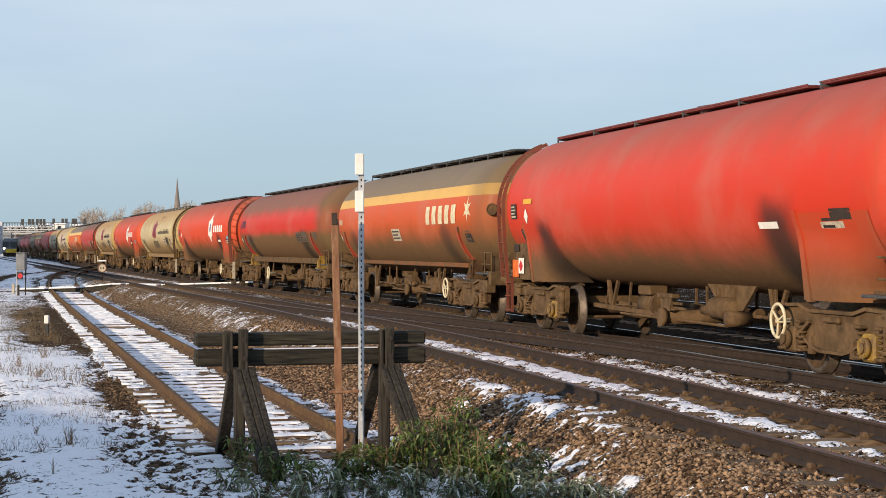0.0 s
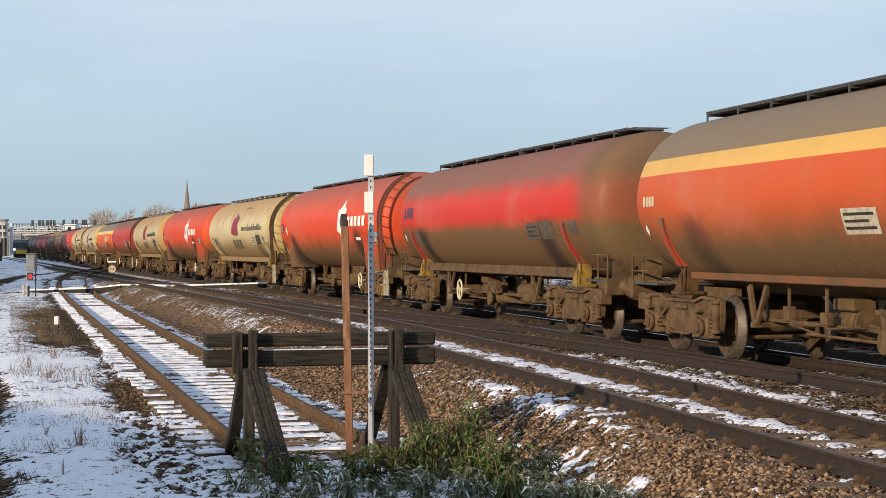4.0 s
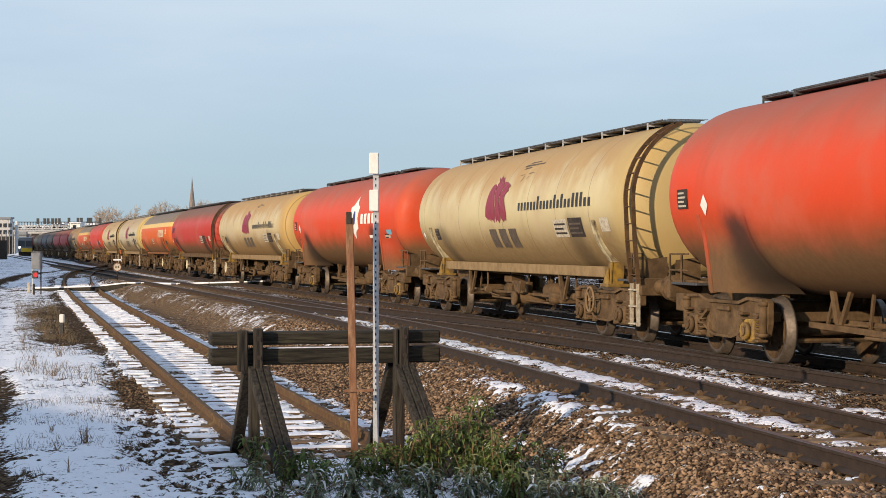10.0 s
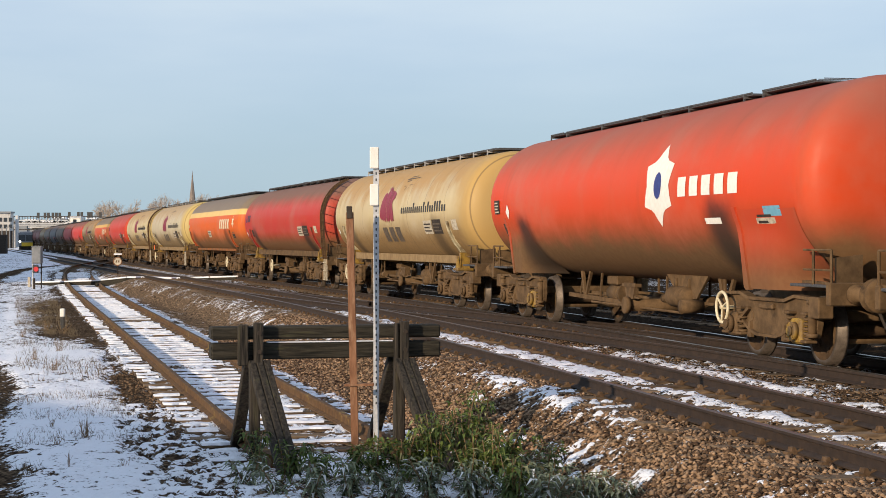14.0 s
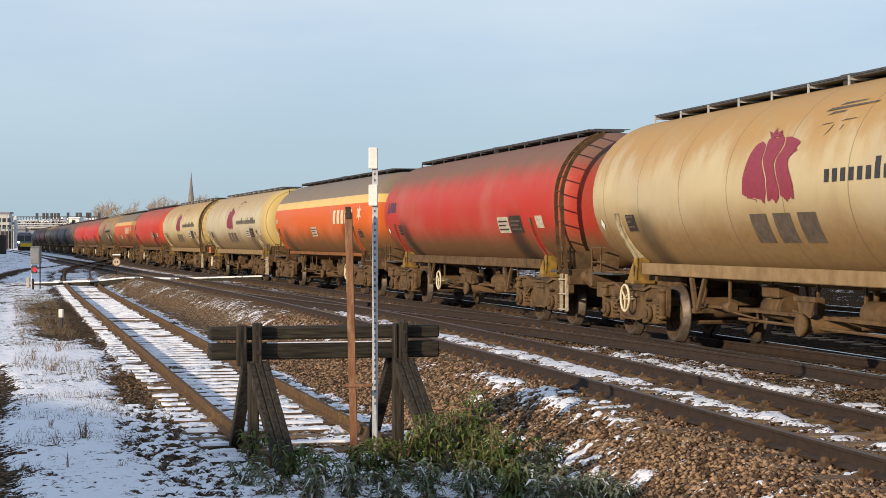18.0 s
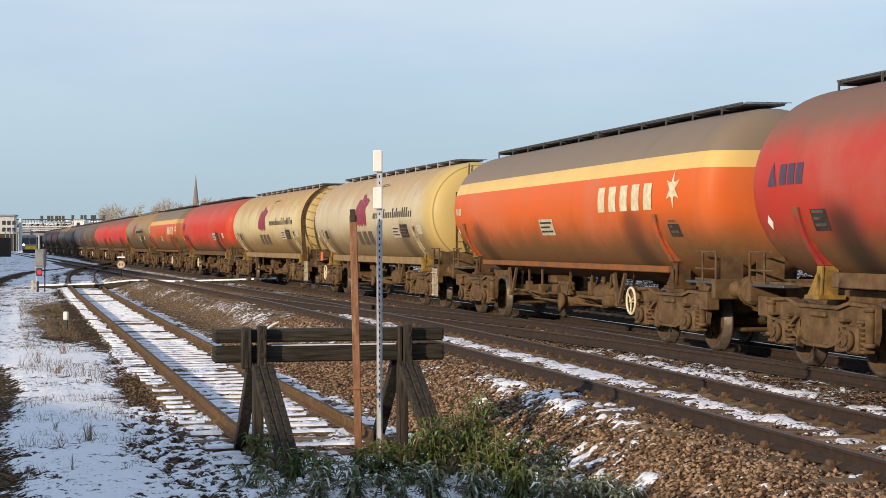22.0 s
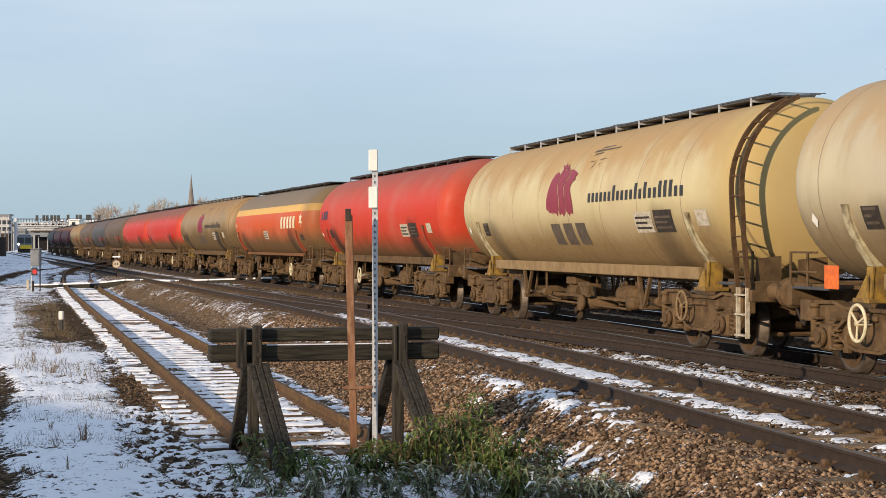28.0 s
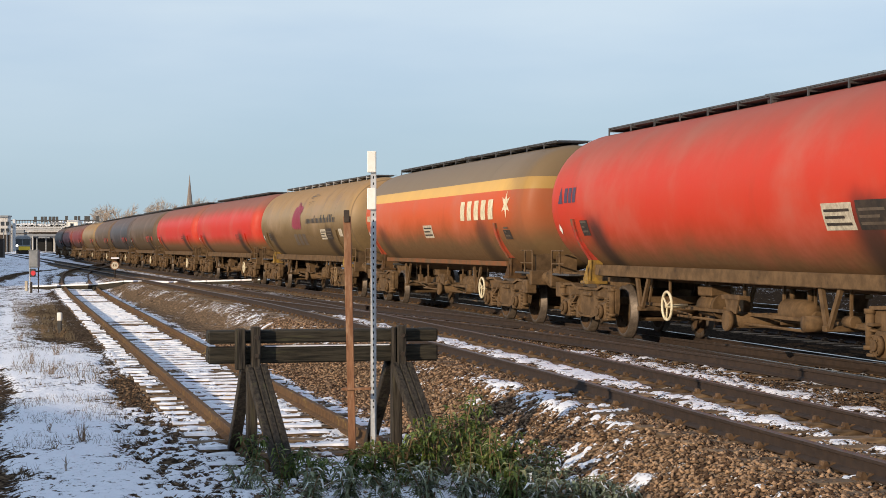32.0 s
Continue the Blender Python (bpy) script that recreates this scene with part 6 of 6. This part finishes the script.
for k, (u, v, hh, sp, n) in enumerate(((150, 778, 0.30, 0.14, 26), (125, 730, 0.12, 0.10, 10), (100, 790, 0.2, 0.06, 8), (88, 760, 0.18, 0.06, 8), (95, 660, 0.34, 0.18, 24), (60, 640, 0.3, 0.16, 18), (105, 625, 0.36, 0.2, 22), (40, 600, 0.3, 0.2, 18), (80, 585, 0.34, 0.25, 26), (48, 720, 0.18, 0.05, 6), (220, 830, 0.16, 0.06, 6), (120, 830, 0.24, 0.05, 6), (60, 560, 0.35, 0.3, 26), (110, 590, 0.3, 0.3, 30))):
    d = 2.38 * 3060.4 / (v - 428.75)
    dry_plant((u - 784) / 3060.4 * d, d, hh, sp, n, 300 + k)


def build_grass():
    """Dead grass tips standing through the snow on the verge."""
    rng = np.random.default_rng(19)
    V, F = [], []
    for k in range(12000):
        far = rng.random() < 0.55
        s = rng.uniform(30, 75) if far else rng.uniform(17, 30)
        d = -rng.uniform(1.75, 3.3) if rng.random() < 0.75 else -rng.uniform(3.9, 7.0)
        x, y, _ = SIDING.at(s, d)
        x, y = float(x), float(y)
        if value_noise(np.array([x * 0.9]), np.array([y * 0.9]), 5)[0] < (0.45 if far else 0.6):
            continue
        z = level(x, y) - 0.01
        h = rng.uniform(0.05, 0.16) * (1.5 if far else 1.0)
        a = rng.uniform(0, 6.28)
        lx, ly = math.cos(a) * h * rng.uniform(0.2, 0.8), math.sin(a) * h * rng.uniform(0.2, 0.8)
        w = 0.006 if far else 0.004
        b = len(V)
        V += [(x - w, y, z), (x + w, y, z), (x + lx, y + ly, z + h)]
        F.append((b, b + 1, b + 2))
    me = bpy.data.meshes.new("dead_grass")
    me.from_pydata(V, [], F)
    me.materials.append(M_grass)
    tagged(new("dead_grass", me), "thin dead grass standing through the snow", "grass", kind="stuff")


build_grass()

# ---- along the line, further off ----
def seen_at(u, v, z):
    """Ground place seen in a direction, for a height z."""
    d = (1.68 - z) * 3060.4 / (v - 428.75)
    return (u - 784) / 3060.4 * d, d


def relay_cabinet():
    x, y = seen_at(66, 512, -0.6)
    w = thing("relay_cabinet", Matrix.Translation((x, y, level(x, y))), "dull grey lineside cabinet on thin legs with a red lamp", "lineside cabinet")
    bm = bmesh.new()
    box(bm, -0.27, 0.19, -0.2, 0.2, 1.24, 2.06, 0.03)
    part("case", bm, M_cabinet, w)
    bm = bmesh.new()
    box(bm, -0.29, 0.21, -0.22, 0.22, 2.06, 2.10, 0.01)
    part("lid", bm, M_cabinet, w)
    bm = bmesh.new()
    box(bm, -0.22, 0.14, -0.215, -0.2, 1.30, 2.0, 0.006)
    part("door", bm, M_cabinet, w)
    for dx in (-0.28, 0.13):
        bm = bmesh.new()
        box(bm, dx, dx + 0.05, -0.03, 0.03, 0, 1.24, 0.005)
        part("leg", bm, M_galv if dx < 0 else M_dark, w)
    bm = bmesh.new()
    box(bm, -0.20, 0.08, -0.34, -0.20, 0.80, 1.18, 0.03)
    part("lamp_case", bm, M_black, w)
    bm = bmesh.new()
    rod(bm, (-0.02, -0.36, 0.98), (-0.02, -0.34, 0.98), 0.12, 14)
    part("red_lens", bm, M_redpaint, w, "red round lens")
    bm = bmesh.new()
    box(bm, -0.15, -0.05, -0.45, -0.35, 0.0, 0.55, 0.02)
    part("short_post", bm, M_dark, w)
    bm = bmesh.new()
    box(bm, -0.50, -0.36, -0.05, 0.05, 0.1, 0.6, 0.02)
    part("white_marker", bm, M_plate, w, "small pale marker")


relay_cabinet()


def marker_post():
    x, y = seen_at(109, 584, -0.72)
    w = thing("marker_post", Matrix.Translation((x, y, level(x, y))), "short black post with a white top", "marker post")
    bm = bmesh.new()
    box(bm, -0.05, 0.05, -0.05, 0.05, 0, 0.33, 0.01)
    part("post", bm, M_black, w)
    bm = bmesh.new()
    box(bm, -0.065, 0.065, -0.06, 0.06, 0.33, 0.56, 0.02)
    part("white_top", bm, M_white, w, "white-painted top")


marker_post()


def disc_sign():
    x, y = seen_at(207, 492, -0.30)
    w = thing("round_sign", Matrix.Translation((x, y, level(x, y))), "round weathered lineside sign on a short post", "sign")
    bm = bmesh.new()
    rod(bm, (0, 0, 0), (0, 0, 1.1), 0.035, 8)
    part("post", bm, M_dark, w)
    bm = bmesh.new()
    rod(bm, (0, -0.06, 0.72), (0, -0.03, 0.72), 0.24, 24)
    part("disc", bm, M_plate, w, "faded cream disc")
    bm = bmesh.new()
    torus(bm, (0, -0.06, 0.72), (0, 1, 0), 0.225, 0.025, 24, 6)
    part("rim", bm, M_rust, w, "reddish rim")
    for dx in (-0.07, 0.06):
        bm = bmesh.new()
        box(bm, dx - 0.03, dx + 0.03, -0.068, -0.061, 0.66, 0.78)
        part("figure_bar", bm, M_grime, w)
    bm = bmesh.new()
    box(bm, -0.22, 0.22, -0.04, 0.04, 1.08, 1.16, 0.01)
    part("snow_capped_bar", bm, M_snow, w)


disc_sign()


def foot_crossing():
    """Snow-covered boards laid straight across the siding and the running lines, cut at each rail."""
    w = thing("board_crossing", Matrix.Identity(4), "snow-covered timber boards laid across the tracks", "board crossing")
    a, b = np.array(seen_at(65, 504, -0.52)), np.array(seen_at(474, 492, 0.02))
    t = np.linspace(0, 1, 400)
    px, py = a[0] + (b[0] - a[0]) * t, a[1] + (b[1] - a[1]) * t
    near = np.minimum(np.abs(np.abs(lateral(SIDING, px, py)[0]) - GAUGE), np.abs(np.abs(lateral(SECOND, px, py)[0]) - GAUGE))
    low = np.array([level(float(u), float(v)) for u, v in zip(px, py)])
    uu = 784 + 3060.4 * px / py
    lift = np.maximum(1.68 - (503.5 - (uu - 65) * 0.0296 - 428.75) * py / 3060.4, low + 0.04)
    i = 0
    while i < 399:
        if near[i] < 0.09:
            i += 1
            continue
        j = i
        while j < 399 and near[j] >= 0.09 and j - i < 55:
            j += 1
        if j - i > 4:
            p, q = Vector((px[i], py[i], lift[i])), Vector((px[j - 1], py[j - 1], lift[j - 1]))
            bm = bmesh.new()
            deep = float(max(0.14, lift[i] - low[i] + 0.05, lift[j - 1] - low[j - 1] + 0.05))
            beam(bm, p - Vector((0, 0, deep / 2)), q - Vector((0, 0, deep / 2)), 0.75, deep, 0.01)
            part("board", bm, M_creo, w)
            bm = bmesh.new()
            beam(bm, p + Vector((0, 0, 0.03)), q + Vector((0, 0, 0.03)), 0.70, 0.08, 0.02)
            part("snow_layer", bm, M_snow, w, "white snow layer")
        i = j


foot_crossing()


def distant_dmu():
    """A standing railcar seen end-on with its yellow front."""
    x, y = seen_at(44, 447, -0.25)
    w = thing("railcar", Matrix.Translation((x, y, -0.25)) @ Matrix.Rotation(0.232, 4, "Z"), "standing railcar with yellow front and one lit headlamp", "railcar")
    bm = bmesh.new()
    box(bm, -1.35, 1.35, 0, 40, 0.95, 3.35, 0.08)
    part("body", bm, M_cabinet, w, "dull grey car body")
    bm = bmesh.new()
    box(bm, -1.2, 1.2, 0.2, 39.5, 3.3, 3.65, 0.15)
    part("roof", bm, M_grey, w)
    bm = bmesh.new()
    box(bm, -0.75, 1.30, -0.06, 0.02, 0.9, 1.6, 0.03)
    part("front_panel", bm, M_trainyel, w, "yellow end panel")
    for dx in (-0.68, 0.68):
        bm = bmesh.new()
        box(bm, dx - 0.6, dx + 0.6, -0.05, 0.02, 1.9, 3.0, 0.03)
        part("windscreen", bm, M_glass, w)
    bm = bmesh.new()
    rod(bm, (-1.05, -0.09, 1.75), (-1.05, -0.06, 1.75), 0.22, 14)
    part("headlamp", bm, M_lamp, w, "lit white headlamp")
    bm = bmesh.new()
    box(bm, -1.2, 1.2, 0.4, 38, 0.25, 0.95, 0.05)
    part("underframe", bm, M_dark, w)


distant_dmu()


def station():
    """Platform canopies, white building, signal gantries beyond the railcar."""
    Y = 430.0
    k = Y / 3060.4
    X = lambda u, d=0.0: (u - 784) * (Y + d) / 3060.4
    Z = lambda v, d=0.0: 1.68 - (v - 428.75) * (Y + d) / 3060.4
    w = thing("station_canopy", Matrix.Translation((X(100), Y, -0.3)), "long station canopy with pale fascia over dark platforms", "station canopy")
    o = Vector((X(100), Y, -0.3))

    def bx(u0, u1, v0, v1, d0, d1, name, mat, label="", under=w, base=o):
        bm = bmesh.new()
        box(bm, X(u0, d0) - base.x, X(u1, d0) - base.x, Y + d0 - base.y, Y + d1 - base.y, Z(v1, d0) - base.z, Z(v0, d0) - base.z)
        return part(name, bm, mat, under, label)
    bx(52, 178, 410, 414, 0, 30, "fascia", M_cabinet, "grey fascia")
    bx(48, 176, 403.5, 406, 6, 34, "roof_edge", M_conc, "pale roof edge")
    bx(55, 178, 406, 409, 2, 30, "roof", M_dark)
    # black sheet set in for the shade under the canopy
    bx(24, 190, 417, 446, 32, 33, "shade_sheet", M_hole, "black sheet for the shade under the canopy")
    for u in (56, 68, 84, 100, 118, 140, 160, 176):
        bx(u, u + 1.4, 416, 446, 3, 3.5, "column", M_grey)
    bx(22, 200, 443, 447, 2, 30, "platform", M_cabinet)
    b = thing("white_building", Matrix.Translation((X(10), Y - 20, -0.3)), "white flat-roofed building beside the line", "building")
    bo = Vector((X(10), Y - 20, -0.3))
    bx(-40, 17, 380, 447, -20, -17, "wall", M_conc, "pale rendered wall", b, bo)
    bx(-42, 18, 377, 380, -20.5, -16.8, "parapet", M_cabinet, "", b, bo)
    for u in (-30, -18, -4, 5, 14):
        for v in (388, 400):
            bx(u, u + 6, v, v + 7, -20.1, -19.9, "window", M_glass, "", b, bo)
    bx(-44, 22, 411, 450, -24, -23, "yard_wall", M_dark, "dark boundary wall", b, bo)
    for u in (1, 9, 15, 21, 25):
        bx(u, u + 1.2, 404, 450, -26, -25.6, "fence_post", M_cabinet, "", b, bo)
    bx(-30, 9, 418, 458, -190, -189, "side_fence", M_dark, "dark timber fence", b, bo)
    bx(26, 30, 384, 440, -12, -11, "mast", M_galv, "", b, bo)
    for nm, ub, us, vt, vb, D in (("signal_gantry", (30, 120), (66, 78, 84, 92, 98, 104), 379, 392, 8), ("second_gantry", (112, 184), (121, 137, 143, 155, 160, 176), 378, 396, 18)):
        g = thing("signal_gantry", Matrix.Translation((X(ub[0]), Y + D, -0.3)), "steel gantry across the tracks carrying black signal heads", "signal gantry", "gantries at the station")
        go = Vector((X(ub[0]), Y + D, -0.3))
        bx(ub[0], ub[1], vb, vb + 1.6, D, D + 0.6, "chord", M_galv, "", g, go)
        bx(ub[0], ub[1], vb + 5, vb + 6.6, D, D + 0.6, "chord", M_galv, "", g, go)
        for i, u in enumerate(np.arange(ub[0], ub[1], 6.0)):
            bm = bmesh.new()
            beam(bm, (X(u, D) - go.x, 0.3, Z(vb + 6, D) - go.z), (X(u + 6, D) - go.x, 0.3, Z(vb + 1, D) - go.z) if i % 2 else (X(u, D) - go.x + 0.01, 0.3, Z(vb + 1, D) - go.z), 0.10, 0.10)
            part("brace", bm, M_galv, g)
        for u in (ub[0], ub[1] - 1.5):
            bx(u, u + 1.5, vb, 446, D, D + 0.4, "leg", M_galv, "", g, go)
        for u in us:
            bx(u - 2.2, u + 2.2, vt, vt + 10, D - 0.6, D - 0.2, "signal_head", M_black, "black signal head", g, go)
            bx(u - 0.5, u + 0.5, vt + 10, vb + 1, D - 0.4, D - 0.2, "signal_post", M_galv, "", g, go)
    f = thing("footbridge", Matrix.Translation((X(22), Y + 26, -0.3)), "pale lattice footbridge across the station tracks", "footbridge")
    fo = Vector((X(22), Y + 26, -0.3))
    for v, hgt, mt in ((385.0, 1.2, M_dark), (391.5, 1.6, M_cabinet), (396.0, 1.5, M_dark), (400.0, 2.4, M_grey), (408.0, 1.4, M_dark)):
        bx(20, 176, v, v + hgt, 26, 28, "girder", mt, "", f, fo)
    rnd = random.Random(12)
    for u in np.arange(22, 174, 5.0):
        bx(u, u + 0.9, 385, 400, 26.2, 26.6, "upright", M_cabinet, "", f, fo)
        if rnd.random() < 0.6:
            bx(u + 0.8, u + 4.4, 392 + rnd.uniform(0, 3), 400, 27.0, 27.4, "panel", rnd.choice((M_dark, M_dark, M_cabinet, M_grey, M_conc)), "", f, fo)
    for u in (24, 60, 98, 136, 172):
        bx(u, u + 2.0, 403, 446, 26.5, 27.5, "pier", M_conc, "", f, fo)
    h = thing("signal_box", Matrix.Translation((X(133), Y + 14, -0.3)), "small white lineside building with a pale roof", "building")
    ho = Vector((X(133), Y + 14, -0.3))
    bx(123, 141, 387, 404, 14, 18, "wall", M_white, "", h, ho)
    bx(122, 142, 386, 387.5, 13.5, 18.5, "roof", M_snow, "", h, ho)
    bx(128, 133, 391, 399, 13.8, 14, "window", M_glass, "", h, ho)
    t2 = thing("town_roofs", Matrix.Translation((X(60), Y + 200, -0.3)), "far snowy roofs and walls of the town", "houses", kind="structure")
    to = Vector((X(60), Y + 200, -0.3))
    rnd = random.Random(5)
    for i in range(9):
        u = -20 + i * 22 + rnd.uniform(-4, 4)
        top = 394 + rnd.uniform(-6, 5)
        bx(u, u + 20, top, 430, 200 + i, 212 + i, "house_wall", M_cabinet, "", t2, to)
        bx(u - 1, u + 21, top - 2.5, top, 199 + i, 213 + i, "house_roof", M_snow, "", t2, to)


station()


def church():
    y = 820.0
    k = y / 3060.4
    x = (339 - 784) * k
    w = thing("church_spire", Matrix.Translation((x, y, -0.3)), "slender stone church spire far beyond the railway", "church")
    bm = bmesh.new()
    box(bm, -2.6, 2.6, -2.6, 2.6, 0, 15.5, 0.1)
    part("tower", bm, M_spire, w)
    bm = bmesh.new()
    lathe(bm, [(15.3, 2.75), (16.0, 2.3), (22.0, 1.35), (30.0, 0.5), (34.8, 0.06), (35.4, 0.0)], "Z", 8)
    for f in bm.faces:
        f.smooth = False
    part("spire", bm, M_spire, w)
    bm = bmesh.new()
    box(bm, -6, 24, -4, 5, 0, 9, 0.1)
    part("nave", bm, M_spire, w)


church()


def bare_tree(x, y, height, spread, seed, label="leafless tree with a fine twiggy crown"):
    rnd = random.Random(seed)
    w = thing("bare_tree", Matrix.Translation((x, y, -0.4)), label, "tree", "bare trees on the skyline")
    trunk, twigs = bmesh.new(), bmesh.new()
    rod(trunk, (0, 0, 0), (0, 0, height * 0.35), height * 0.022, 8, height * 0.016)

    def grow(p, d, length, r, depth, bm):
        q = p + d * length
        rod(bm, p, q, max(r, 0.035), 5 if depth < 2 else 3, max(r * 0.65, 0.03), False)
        if depth == 4:
            return
        for _ in range(4 if depth < 3 else 7):
            n = (d + Vector((rnd.uniform(-1, 1), rnd.uniform(-1, 1), rnd.uniform(-0.35, 0.7))) * 0.85).normalized()
            grow(p.lerp(q, rnd.uniform(0.45, 1.0)), n, length * rnd.uniform(0.55, 0.8), r * 0.55, depth + 1, twigs if depth >= 1 else trunk)
    for _ in range(5):
        d = Vector((rnd.uniform(-1, 1) * spread, rnd.uniform(-1, 1) * spread, 1.0)).normalized()
        grow(Vector((0, 0, height * rnd.uniform(0.22, 0.36))), d, height * 0.27, height * 0.009, 1, trunk)
    part("trunk", trunk, M_twig, w)
    part("crown", twigs, M_twig, w)["kind"] = "stuff"


for u, vtop, yy, sp, sd in ((205, 364, 520, 0.9, 1), (226, 378, 540, 0.8, 2), (276, 378, 560, 0.6, 3), (293, 366, 540, 0.8, 4), (357, 362, 600, 0.35, 5), (186, 378, 500, 0.8, 6), (248, 392, 520, 0.6, 7)):
    bare_tree((u - 784) / 3060.4 * yy, yy, (2.1 + (428.75 - vtop) * yy / 3060.4) * 1.38, sp, sd)


def verge_shade_block():
    """Unseen block added behind the camera to shade the foot of the verge."""
    d = Vector((0.62, -0.785, 0)).normalized()
    b = thing("verge_shade_block", Matrix.Translation((-29.2, 7.6, -0.8)) @ Matrix.Rotation(math.atan2(d.y, d.x), 4, "Z"), "added unseen brick block shading the foot of the verge", "building")
    bm = bmesh.new()
    box(bm, 0, 34, -9, 0, 0, 7.9)
    part("wall", bm, M_brick, b)
    bm = bmesh.new()
    box(bm, -0.2, 34.2, -9.2, 0.05, 7.9, 8.1)
    part("roof", bm, M_grey, b)


verge_shade_block()


def far_shade_block():
    """Long unseen block added left of the line to throw shade over the far tracks."""
    x0, y0, x1, y1 = -71.0, 169.0, -104.0, 300.0
    b = thing("far_shade_block", Matrix.Translation((x0, y0, -0.6)) @ Matrix.Rotation(math.atan2(y1 - y0, x1 - x0), 4, "Z"), "added unseen long block shading the far tracks", "building")
    L = math.hypot(x1 - x0, y1 - y0)
    bm = bmesh.new()
    box(bm, 0, L, 0, 12, 0, 14.0)
    part("wall", bm, M_brick, b)
    bm = bmesh.new()
    plate(bm, [(-0.3, -0.4, 14.0), (-0.3, 12.4, 14.0), (-0.3, 6, 17.0)], (L + 0.6, 0, 0))
    part("roof", bm, M_grey, b)


far_shade_block()


def yard_shade_block():
    """Low unseen block added left of the line to keep the yard in shade."""
    x0, y0, x1, y1 = -35.0, 80.0, -66.2, 210.0
    b = thing("yard_shade_block", Matrix.Translation((x0, y0, -0.7)) @ Matrix.Rotation(math.atan2(y1 - y0, x1 - x0), 4, "Z"), "added unseen low block shading the snowy yard", "building")
    L = math.hypot(x1 - x0, y1 - y0)
    bm = bmesh.new()
    box(bm, 0, L, 0, 10, 0, 7.4)
    part("wall", bm, M_brick, b)
    bm = bmesh.new()
    box(bm, -0.3, L + 0.3, -0.2, 10.2, 7.4, 7.6)
    part("roof", bm, M_grey, b)


yard_shade_block()


# ---- what moves ----
def motions():
    stamps = [0.5 * k for k in range(65)]
    spin = [0.1 * k for k in range(321)]
    for i, w in enumerate(wagons):
        walk(w, [(t, wagon_pose(i, t)) for t in stamps])
        if i > 14:
            continue
        for ws in [c for c in w.children if c.name.startswith("wheelset")]:
            x = ws.location.x
            walk(ws, [(t, pose(x, 0, WHEEL_R) @ Matrix.Rotation(SPEED / WHEEL_R * t, 4, "Y")) for t in spin])


motions()
